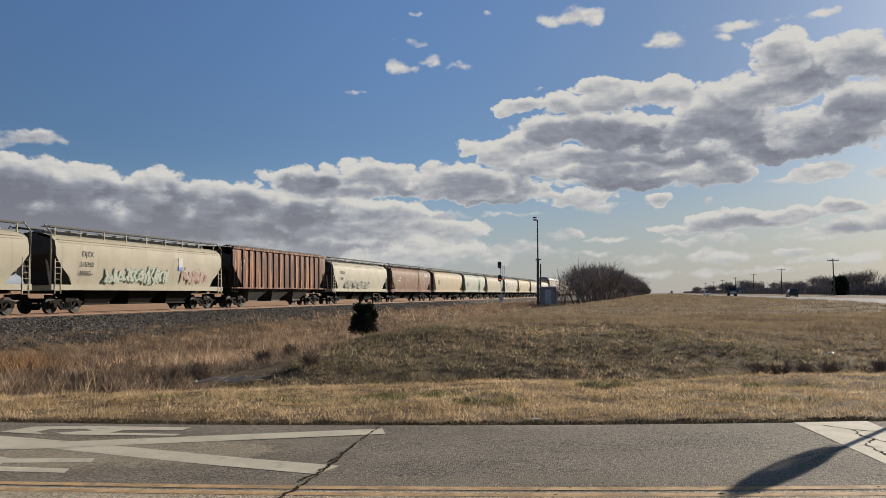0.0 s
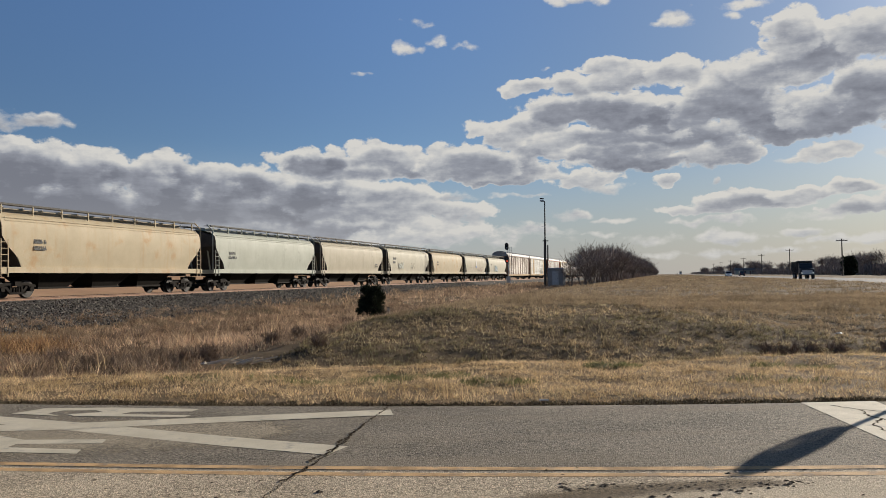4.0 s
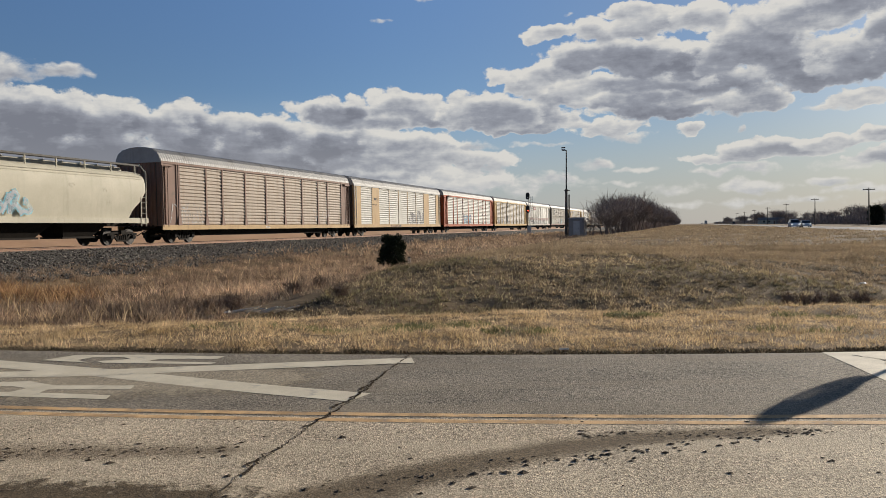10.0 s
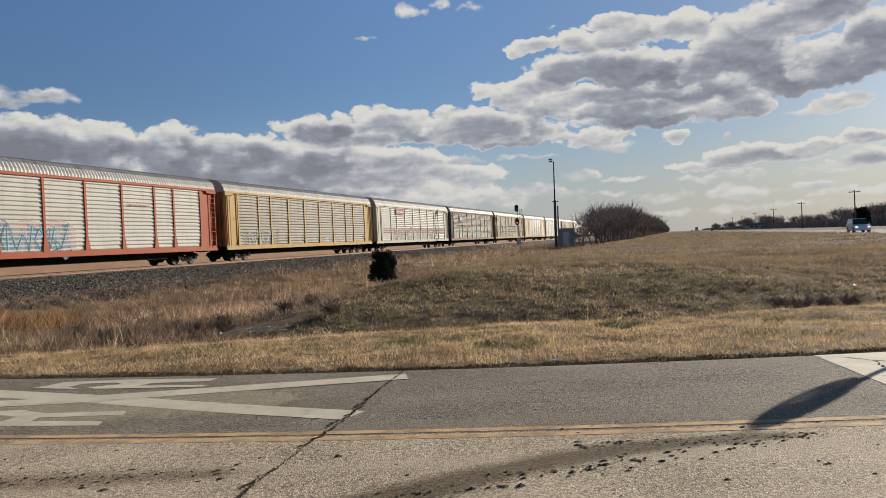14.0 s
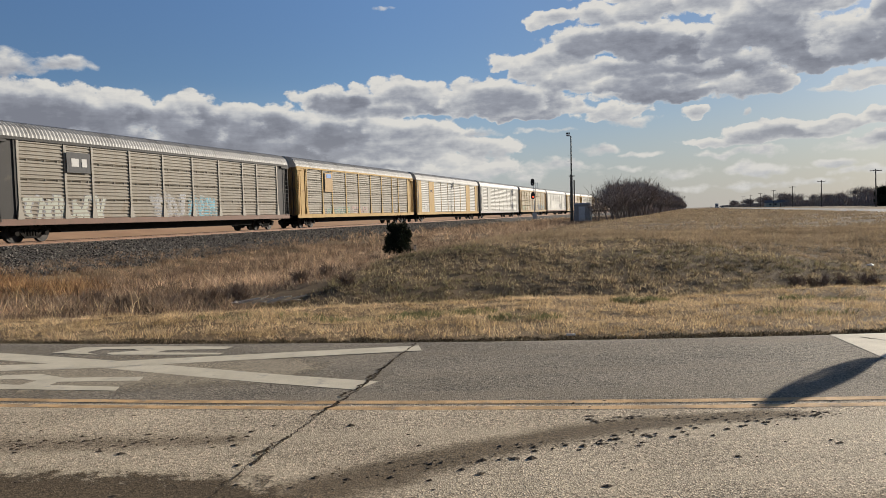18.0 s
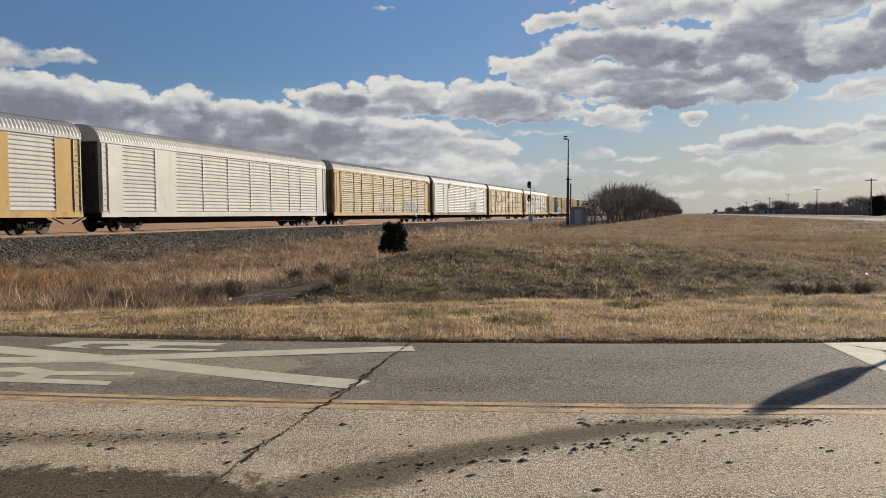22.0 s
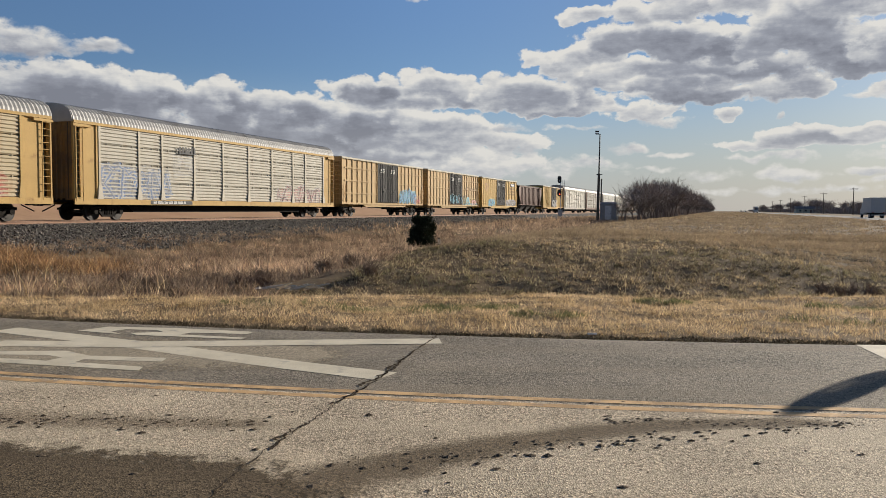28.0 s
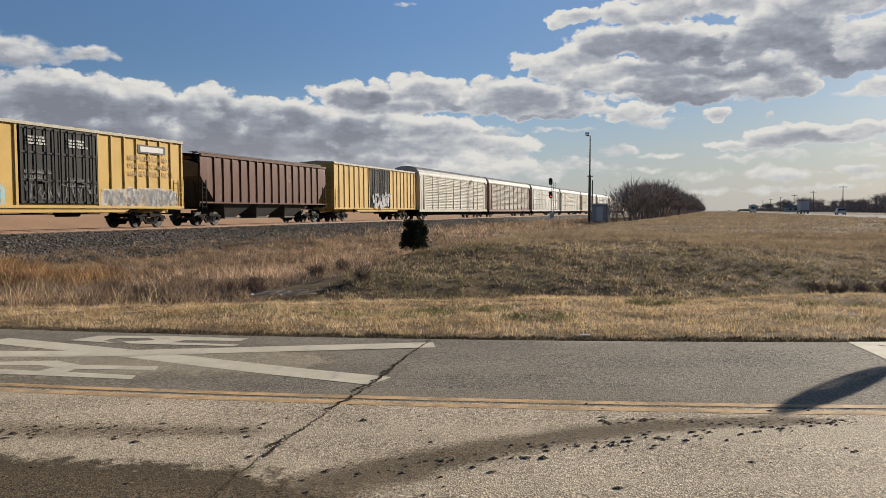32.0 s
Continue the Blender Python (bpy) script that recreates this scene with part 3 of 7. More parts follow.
def band(name, points, width, material, parent, lift, jitter=0.0, seed=1, label="", taper=0.0):
    """A strip of a given width along a line of points on the road."""
    rng = random.Random(seed)
    fine = []
    for (x0, y0), (x1, y1) in zip(points, points[1:]):
        n = max(1, int(math.hypot(x1 - x0, y1 - y0) / 0.05)) if jitter else 1
        fine += [(x0 + (x1 - x0) * k / n, y0 + (y1 - y0) * k / n) for k in range(n)]
    fine.append(points[-1])
    verts, faces = [], []
    for k, (x, y) in enumerate(fine):
        a, b = fine[max(0, k - 1)], fine[min(len(fine) - 1, k + 1)]
        d = Vector((b[0] - a[0], b[1] - a[1]))
        d = d.normalized() if d.length else Vector((1, 0))
        o, w = rng.uniform(-jitter, jitter), width * (1 + (rng.uniform(-0.6, 0.8) if jitter else 0)) / 2
        w *= 1 - taper * k / len(fine)
        for sgn in (-1, 1):
            px, py = x - d.y * (o + sgn * w), y + d.x * (o + sgn * w)
            verts.append((px, py, float(road_z(px)) + lift))
    for k in range(len(fine) - 1):
        faces.append((2 * k, 2 * k + 2, 2 * k + 3, 2 * k + 1))
    me = mesh_of(name, verts, faces)
    bm = bmesh.new()
    bm.from_mesh(me)
    for fc in bm.faces:
        if fc.normal.z < 0:
            fc.normal_flip()
    bm.to_mesh(me)
    bm.free()
    return link(name, me, material, parent, label)


def ragged(name, centre, half, material, lift, seed):
    """A stain with a frayed edge: a strip that thins out to both sides of a line of (x, y, half width)."""
    rng = random.Random(seed)
    fine = []
    for (x0, y0, w0), (x1, y1, w1) in zip(centre, centre[1:]):
        n = max(1, int(math.hypot(x1 - x0, y1 - y0) / 0.15))
        fine += [(x0 + (x1 - x0) * k / n, y0 + (y1 - y0) * k / n, w0 + (w1 - w0) * k / n) for k in range(n)]
    fine.append(centre[-1])
    verts, faces, fade = [], [], []
    cols = (-1.0, -0.55, 0.0, 0.55, 1.0)
    for k, (x, y, w) in enumerate(fine):
        a, b = fine[max(0, k - 1)], fine[min(len(fine) - 1, k + 1)]
        d = Vector((b[0] - a[0], b[1] - a[1])).normalized()
        tip = min(1.0, min(k, len(fine) - 1 - k) / 4)
        for c in cols:
            px, py = x - d.y * c * w * half, y + d.x * c * w * half
            verts.append((px, py, float(road_z(px)) + lift))
            fade.append((1 - abs(c)) * tip)
    for k in range(len(fine) - 1):
        for c in range(4):
            faces.append((k * 5 + c, (k + 1) * 5 + c, (k + 1) * 5 + c + 1, k * 5 + c + 1))
    me = mesh_of(name, verts, faces)
    me.attributes.new("cover", "FLOAT", "POINT").data.foreach_set("value", fade)
    if me.polygons[0].normal.z < 0:
        me.flip_normals()
    return link(name, me, material)


# railway warning on the lane: a great X between two letters R
mark = tagged(new("road_marking"), "worn white railway crossing warning painted on asphalt", "road marking", kind="structure")
mark.location = (0, 0, 0)
band("stroke", [(-6.55, 10.35), (-4.4, 9.40), (-2.1, 8.25), (-1.02, 7.77)], 0.40, worn_white, mark, 0.004)
band("stroke", [(-6.0, 9.28), (-4.6, 9.30), (-3.82, 9.42), (-0.63, 9.92)], 0.40, worn_white, mark, 0.006)
for name_pts in (
        [(-5.53, 10.33), (-5.29, 10.72), (-4.36, 10.68), (-3.15, 10.44), (-3.19, 10.24), (-3.96, 10.30), (-4.06, 10.14), (-3.11, 9.95), (-3.15, 9.84), (-4.08, 9.97), (-4.60, 10.05), (-4.75, 10.2), (-4.35, 10.32), (-4.5, 10.47), (-4.95, 10.5), (-5.05, 10.3), (-4.8, 10.08)],
        [(-5.9, 8.74), (-4.88, 8.85), (-4.46, 8.58), (-3.56, 8.52), (-3.52, 8.31), (-4.42, 8.36), (-4.43, 8.2), (-3.6, 8.02), (-3.56, 7.83), (-5.15, 8.11), (-5.9, 8.2), (-5.9, 8.38), (-5.1, 8.33), (-4.78, 8.25), (-4.7, 8.45), (-4.95, 8.58), (-5.9, 8.55)]):
    flat("letter", name_pts, worn_white, mark, 0.005)
stop_bar = flat("stop_bar", [(4.50, 10.10), (5.45, 10.12), (5.05, 7.7), (4.25, 7.45)], worn_white, None, 0.004)
tagged(stop_bar, "cracked white stop bar painted across the lane", "road marking", kind="structure")
for pts in ([(4.75, 9.85), (4.95, 9.5), (4.82, 9.1), (4.9, 8.7), (4.7, 8.2)], [(4.95, 9.5), (5.2, 9.3)], [(4.85, 8.9), (4.6, 8.6), (4.5, 8.0)]):
    band("crack", pts, 0.018, crack_fill, stop_bar, 0.006, 0.02, 5)
xs_line = [x * 0.5 for x in range(-110, 36)]
centre_line = tagged(new("centre_line"), "faded double yellow centre line on the side road", "road marking", kind="structure")
for off in (-0.11, 0.11):
    band("line", [(x, MIDDLE + off + float(bend(x))) for x in xs_line], 0.115, worn_yellow, centre_line, 0.004)
joint = band("pavement_crack", [(-0.70, 10.33), (-0.92, 9.01), (-1.01, 8.16), (-1.13, 7.38), (-1.28, 6.76), (-1.39, 6.05), (-1.49, 5.52), (-1.56, 5.07), (-1.60, 4.4), (-1.7, 2.8)], 0.020, crack_fill, None, 0.0085, 0.022, 3, taper=0.7)
for pts in ([(-0.93, 9.0), (-0.99, 8.5), (-1.06, 8.1)], [(-1.0, 8.2), (-1.08, 7.8), (-1.22, 7.3)], [(-1.16, 7.3), (-1.22, 6.95), (-1.36, 6.6)], [(-1.42, 6.0), (-1.52, 5.6), (-1.50, 5.3)]):
    band("crack_branch", pts, 0.02, crack_fill, joint, 0.0085, 0.03, 17)
tagged(joint, "dark ragged crack running across the asphalt", "crack", kind="structure")
# darker brown patch over the near lane, thinning out at its edges
stain = ragged("damp_stain", [(-9.0, 4.32, 0.82), (-6.0, 4.32, 0.95), (-4.0, 4.34, 1.08), (-2.9, 4.28, 1.16), (-2.2, 4.2, 1.15), (-1.45, 4.18, 1.0), (-1.05, 4.1, 0.72), (-0.8, 4.05, 0.35)], 1.08, frayed_dark, 0.005, 2)
tagged(stain, "dark brown patch with a frayed edge on the road", "stain", kind="structure")
streak = ragged("mud_streak", [(2.95, 6.36, 0.10), (2.2, 6.30, 0.16), (1.71, 6.22, 0.17), (1.08, 6.08, 0.20), (0.58, 5.84, 0.22), (0.07, 5.55, 0.24), (-0.4, 5.22, 0.28), (-0.85, 4.85, 0.32), (-1.2, 4.4, 0.36), (-1.5, 3.8, 0.4)], 1.5, streak_dirt, 0.0045, 8)
tagged(streak, "smeared mud track along the road", "stain", kind="structure")
dust = ragged("dirt_band", [(-8.0, 6.0, 0.45), (-4.8, 5.97, 0.48), (-3.6, 5.93, 0.46), (-2.6, 5.93, 0.38), (-1.7, 5.95, 0.26), (-1.2, 5.98, 0.08)], 1.2, dust_dirt, 0.0035, 11)
tagged(dust, "brown dirt dusted along the wheel path of the road", "stain", kind="structure")
dust = ragged("pale_dust_band", [(-14.0, 9.2, 1.1), (-9.0, 8.9, 1.25), (-6.0, 8.8, 1.3), (-4.0, 8.8, 1.25), (-2.5, 8.8, 1.0), (-1.4, 8.8, 0.6)], 1.25, pale_dust, 0.003, 13)
tagged(dust, "pale dust lying on the worn lane", "stain", kind="structure")
dust = ragged("dirt_band", [(0.9, 4.35, 0.15), (1.6, 4.38, 0.24), (2.6, 4.42, 0.26), (4.0, 4.5, 0.24), (6.0, 4.7, 0.2)], 1.2, dust_dirt, 0.0035, 12)
tagged(dust, "brown dirt dusted along the wheel path of the road", "stain", kind="structure")
# ---- setting: railway ----
track_bed = tagged(new("railway_track"), "single railway track on a grey ballast bank", "railway track", kind="structure")


def along_strip(name, profile, s0, s1, ds, material, parent, label="", smooth=False, wobble=0.0):
    """A long strip along the track from a profile of (p, z)."""
    verts, faces, n, m = [], [], int((s1 - s0) / ds), len(profile)
    rng = random.Random(4)
    for i in range(n + 1):
        for p, z in profile:
            verts.append(on_track(s0 + ds * i, p + rng.uniform(-wobble, wobble), z + rng.uniform(-wobble, wobble) * 0.3))
    for i in range(n):
        for k in range(m - 1):
            faces.append((i * m + k, i * m + k + 1, (i + 1) * m + k + 1, (i + 1) * m + k))
    return link(name, mesh_of(name, verts, faces, smooth), material, parent, label)


BALLAST = [(-5.5, 0.0), (-4.0, 0.5), (-2.3, 0.84), (-0.8, 0.86), (0.8, 0.86), (2.1, 0.84), (3.2, 0.55), (4.6, 0.25), (6.6, 0.02), (7.2, -0.4)]
along_strip("ballast", BALLAST, -700, 1500, 2.0, ballast_mat, track_bed, "grey crushed-stone ballast", wobble=0.04)
for p in (-0.7175, 0.7175):
    rail = along_strip("rail", [(p - 0.07, 0.87), (p - 0.07, 0.885), (p - 0.012, 0.90), (p - 0.012, 0.985), (p - 0.036, 0.99), (p - 0.036, 1.028), (p + 0.036, 1.028), (p + 0.036, 0.99), (p + 0.012, 0.985), (p + 0.012, 0.90), (p + 0.07, 0.885), (p + 0.07, 0.87)], -700, 1500, 20.0, rail_mat, track_bed, "rusty steel rail")
    along_strip("rail_head", [(p - 0.028, 1.030), (p + 0.028, 1.030)], -700, 1500, 20.0, rail_top_mat, rail, "polished rail head")


# ---- train ----
def paint(name, r, g, b, stain=RUST, cut=(0.58, 0.75), streak=0.25, rough=0.68, sc=0.9, runs=(0.5, 0.75)):
    return surface(name, c3(r * 0.78, g * 0.77, b * 0.74), c3(r * 1.08, g * 1.08, b * 1.08), 0.8, rough, bump=0.06, fine=22.0, stain=stain, stain_scale=sc, stain_cut=cut, streak=streak, spec=0.22, streak_cut=runs)


cream = paint("cream_paint", 0.455, 0.41, 0.315, GRIME, (0.62, 0.8), 0.18)
cream_b = paint("pale_cream_paint", 0.49, 0.455, 0.36, GRIME, (0.62, 0.8), 0.14)
mint = paint("pale_mint_paint", 0.44, 0.455, 0.39, GRIME, (0.62, 0.8), 0.14)
tan_rust = paint("rust_streaked_tan_paint", 0.49, 0.41, 0.28, c3(0.42, 0.25, 0.11), (0.52, 0.74), 0.35)
brown_faded = paint("faded_brown_paint", 0.225, 0.125, 0.082, c3(0.33, 0.26, 0.185), (0.52, 0.7), 0.5)
rust_red = paint("rusty_red_paint", 0.095, 0.030, 0.016, c3(0.40, 0.165, 0.065), (0.60, 0.80), 0.95, runs=(0.47, 0.60))
plum = paint("plum_brown_paint", 0.10, 0.036, 0.021, c3(0.20, 0.12, 0.085), (0.6, 0.76), 0.3)
zinc_panel = paint("galvanised_panel", 0.44, 0.41, 0.345, c3(0.30, 0.24, 0.17), (0.55, 0.75), 0.3, 0.5)
zinc_dark = paint("sooty_galvanised_panel", 0.28, 0.25, 0.205, c3(0.2, 0.15, 0.1), (0.5, 0.7), 0.4, 0.5)
zinc_tan = paint("tan_weathered_panel", 0.41, 0.365, 0.285, c3(0.30, 0.21, 0.13), (0.52, 0.72), 0.4, 0.5)
zinc_yellow = paint("sun_yellowed_panel", 0.45, 0.375, 0.25, c3(0.33, 0.22, 0.12), (0.5, 0.72), 0.4, 0.5)
zinc_grey = paint("dull_grey_panel", 0.32, 0.29, 0.24, c3(0.17, 0.13, 0.09), (0.5, 0.7), 0.45, 0.5)
zinc_rose = paint("rosy_weathered_panel", 0.36, 0.295, 0.235, c3(0.24, 0.16, 0.11), (0.5, 0.7), 0.5, 0.5)
white_panel = paint("white_panel_paint", 0.49, 0.475, 0.435, GRIME, (0.62, 0.8), 0.15, 0.5)
yellow_frame = paint("yellow_frame_paint", 0.46, 0.30, 0.105, RUST, (0.58, 0.75), 0.3)
orange_frame = paint("orange_frame_paint", 0.44, 0.30, 0.15, RUST, (0.58, 0.75), 0.3)
# yellow frame paint with grime, darkened as well for the shaded car ends
grimy_shaded_yellow = paint("grimy_shaded_yellow_door", 0.25, 0.155, 0.06, GRIME, (0.42, 0.62), 0.6)
red_frame = paint("rust_red_frame_paint", 0.36, 0.080, 0.028, GRIME, (0.58, 0.75), 0.3)
brown_frame = paint("brown_frame_paint", 0.20, 0.12, 0.09, GRIME, (0.58, 0.75), 0.3)
black_frame = paint("black_frame_paint", 0.045, 0.042, 0.04, GRIME, (0.58, 0.75), 0.2)
box_yellow = paint("boxcar_yellow_paint", 0.53, 0.345, 0.10, c3(0.30, 0.16, 0.06), (0.6, 0.78), 0.2)
box_ochre = paint("boxcar_ochre_paint", 0.47, 0.32, 0.145, c3(0.28, 0.16, 0.07), (0.56, 0.75), 0.28)
door_black = paint("boxcar_door_black", 0.009, 0.0085, 0.008, c3(0.028, 0.025, 0.022), (0.58, 0.75), 0.15)
maroon_mark = surface("maroon_paint", c3(0.17, 0.035, 0.03), c3(0.27, 0.06, 0.05), 4.0, 0.7, bump=0)
dark_steel = paint("grimy_door_steel", 0.020, 0.019, 0.018, c3(0.07, 0.06, 0.05), (0.58, 0.75), 0.15)
white_mark = surface("white_stencil", c3(0.46, 0.445, 0.42), c3(0.60, 0.585, 0.555), 4.0, 0.7, bump=0)
black_mark = surface("black_stencil", c3(0.025, 0.025, 0.03), c3(0.06, 0.06, 0.06), 4.0, 0.7, bump=0)
white_spray = faded(surface("white_spray_paint", c3(0.42, 0.41, 0.39), c3(0.56, 0.55, 0.53), 4.0, 0.7, bump=0), 0.62)
black_spray = faded(surface("black_spray_paint", c3(0.03, 0.03, 0.032), c3(0.08, 0.08, 0.08), 4.0, 0.7, bump=0), 0.7)
blue_spray = faded(surface("blue_spray_paint", c3(0.10, 0.17, 0.36), c3(0.20, 0.30, 0.50), 4.0, 0.7, bump=0))
blue_mark = surface("blue_sticker", c3(0.05, 0.16, 0.42), c3(0.09, 0.24, 0.55), 4.0, 0.6, bump=0)
red_mark = faded(surface("red_spray_paint", c3(0.40, 0.05, 0.05), c3(0.60, 0.11, 0.09), 4.0, 0.7, bump=0))
cyan_mark = faded(surface("cyan_spray_paint", c3(0.12, 0.40, 0.52), c3(0.26, 0.58, 0.70), 4.0, 0.7, bump=0))
yellow_spray = faded(surface("yellow_spray_paint", c3(0.50, 0.42, 0.10), c3(0.66, 0.56, 0.18), 4.0, 0.7, bump=0))
green_mark = faded(surface("green_spray_paint", c3(0.12, 0.30, 0.17), c3(0.28, 0.48, 0.30), 4.0, 0.7, bump=0))
pink_mark = faded(surface("pink_spray_paint", c3(0.55, 0.28, 0.26), c3(0.70, 0.40, 0.36), 4.0, 0.7, bump=0))
dim_spray = faded(surface("dim_grey_spray_paint", c3(0.13, 0.125, 0.12), c3(0.26, 0.25, 0.24), 4.0, 0.7, bump=0), 0.5)
faint_mark = faded(surface("sun_bleached_lettering", c3(0.30, 0.19, 0.09), c3(0.38, 0.25, 0.12), 4.0, 0.7, bump=0), 0.5)
grey_mark = faded(surface("grey_spray_paint", c3(0.36, 0.36, 0.38), c3(0.58, 0.58, 0.60), 4.0, 0.7, bump=0))

walk_grating = surface("grimy_walkway_grating", c3(0.07, 0.066, 0.06), c3(0.17, 0.16, 0.145), 6.0, 0.8, bump=0.1, spec=0.2)
MESHES = {}


def cached(key, maker):
    """The mesh of that key, made once."""
    if key not in MESHES:
        bm = bmesh.new()
        maker(bm)
        bmesh.ops.recalc_face_normals(bm, faces=bm.faces[:])
        me = bpy.data.meshes.new(str(key[0]) if isinstance(key, tuple) else key)
        bm.to_mesh(me)
        bm.free()
        me.materials.append(undergear)
        MESHES[key] = me
    return MESHES[key]


def piece(name, mesh, material, parent, at=(0, 0, 0), label="", turn=0.0):
    """A part that shares its mesh with others but has a surface of its own."""
    ob = new(name, mesh)
    ob.parent = parent
    ob.location = at
    if turn:
        ob.rotation_euler = (0, 0, turn)
    ob.material_slots[0].link = "OBJECT"
    ob.material_slots[0].material = material
    if label:
        ob["label"] = label
    return ob


def part(name, bm, material, parent, label=""):
    """Links a bmesh as one mesh object under a thing or a part."""
    bmesh.ops.recalc_face_normals(bm, faces=bm.faces[:])
    me = bpy.data.meshes.new(name)
    bm.to_mesh(me)
    bm.free()
    return link(name, me, material, parent, label)


def box(bm, x0, x1, y0, y1, z0, z1):
    v = [bm.verts.new((x, y, z)) for x in (x0, x1) for y in (y0, y1) for z in (z0, z1)]
    for q in ((0, 1, 3, 2), (4, 6, 7, 5), (0, 4, 5, 1), (2, 3, 7, 6), (0, 2, 6, 4), (1, 5, 7, 3)):
        bm.faces.new([v[i] for i in q])
    return v


def frustum(bm, bottom, top, z0, z1):
    """A box whose bottom and top rectangles differ: each x0, x1, y0, y1."""
    v = []
    for (x0, x1, y0, y1), z in ((bottom, z0), (top, z1)):
        v += [bm.verts.new(q) for q in ((x0, y0, z), (x1, y0, z), (x1, y1, z), (x0, y1, z))]
    for q in ((0, 1, 2, 3), (4, 5, 6, 7), (0, 1, 5, 4), (1, 2, 6, 5), (2, 3, 7, 6), (3, 0, 4, 7)):
        bm.faces.new([v[i] for i in q])


def rod(bm, a, b, r, n=6, r2=None):
    """A round bar from a to b."""
    a, b = Vector(a), Vector(b)
    q = (b - a).to_track_quat("Z", "Y")
    rings = []
    for c, rad in ((a, r), (b, r if r2 is None else r2)):
        rings.append([bm.verts.new(c + q @ Vector((rad * math.cos(2 * math.pi * k / n), rad * math.sin(2 * math.pi * k / n), 0))) for k in range(n)])
    for k in range(n):
        bm.faces.new((rings[0][k], rings[0][(k + 1) % n], rings[1][(k + 1) % n], rings[1][k]))
    bm.faces.new(rings[0][::-1])
    bm.faces.new(rings[1])


def disc(bm, x0, x1, y, z, r, n=20):
    """A wheel-like cylinder with its axis along x."""
    rings = [[bm.verts.new((x, y + r * math.cos(2 * math.pi * k / n), z + r * math.sin(2 * math.pi * k / n))) for k in range(n)] for x in (x0, x1)]
    for k in range(n):
        bm.faces.new((rings[0][k], rings[0][(k + 1) % n], rings[1][(k + 1) % n], rings[1][k]))
    bm.faces.new(rings[0][::-1])
    bm.faces.new(rings[1])


def prism(bm, outline, x0, x1):
    """An outline of (y, z) drawn out along x."""
    rings = [[bm.verts.new((x, y, z)) for y, z in outline] for x in (x0, x1)]
    n = len(outline)
    for k in range(n):
        bm.faces.new((rings[0][k], rings[0][(k + 1) % n], rings[1][(k + 1) % n], rings[1][k]))
    bm.faces.new(rings[0][::-1])
    bm.faces.new(rings[1])


def m_wheelset(bm):
    for sx in (-1, 1):
        disc(bm, sx * 0.69, sx * 0.82, 0, 0.42, 0.42, 24)
        disc(bm, sx * 0.66, sx * 0.69, 0, 0.42, 0.445, 24)
        disc(bm, sx * 0.82, sx * 0.835, 0, 0.42, 0.30, 16)
        disc(bm, sx * 0.835, sx * 1.10, 0, 0.42, 0.10, 12)
    rod(bm, (-0.7, 0, 0.42), (0.7, 0, 0.42), 0.09, 10)


def m_side_frame(bm):
    """A cast frame: arched top member, sagging lower member, columns, axle boxes, springs."""
    prism(bm, [(-1.20, 0.50), (-1.20, 0.62), (-0.62, 0.72), (0.62, 0.72), (1.20, 0.62), (1.20, 0.50), (0.62, 0.60), (-0.62, 0.60)], 0.94, 1.06)
    prism(bm, [(-0.72, 0.52), (-0.60, 0.58), (-0.30, 0.28), (0.30, 0.28), (0.60, 0.58), (0.72, 0.52), (0.36, 0.17), (-0.36, 0.17)], 0.95, 1.05)
    for y in (-0.34, 0.34):
        box(bm, 0.95, 1.05, y - 0.05, y + 0.05, 0.25, 0.64)
    for y in (-0.89, 0.89):
        box(bm, 0.95, 1.08, y - 0.16, y + 0.16, 0.32, 0.60)
        disc(bm, 1.08, 1.13, y, 0.42, 0.13, 12)
    for y in (-0.16, 0.0, 0.16):
        rod(bm, (1.0, y, 0.27), (1.0, y, 0.52), 0.065, 8)


def m_bolster(bm):
    box(bm, -1.15, 1.15, -0.20, 0.20, 0.55, 0.78)
    rod(bm, (0, 0, 0.75), (0, 0, 0.95), 0.28, 12)


def bogie(parent, y):
    b = piece("bogie", cached("bolster", m_bolster), undergear, parent, (0, y, 0))
    for sx in (0.0, math.pi):
        piece("side_frame", cached("side_frame", m_side_frame), undergear, b, turn=sx)
    for dy in (-0.89, 0.89):
        piece("wheelset", cached("wheelset", m_wheelset), wheel_mat, b, (0, dy, 0))
    return b


def m_coupler(bm):
    box(bm, -0.12, 0.12, -0.75, 0.0, 0.72, 0.98)
    box(bm, -0.17, 0.17, -0.80, -0.55, 0.70, 1.0)
    rod(bm, (0.35, 0.0, 0.75), (0.30, -0.7, 0.45), 0.03, 6)


def m_ladder(height, width=0.42, rungs=9):
    def make(bm):
        for y in (-width / 2, width / 2):
            box(bm, -0.02, 0.02, y - 0.022, y + 0.022, 0, height)
        for k in range(rungs):
            z = height * (k + 0.5) / rungs
            rod(bm, (0, -width / 2, z), (0, width / 2, z), 0.016, 5)
    return make


def m_box(x0, x1, y0, y1, z0, z1):
    return lambda bm: box(bm, x0, x1, y0, y1, z0, z1)


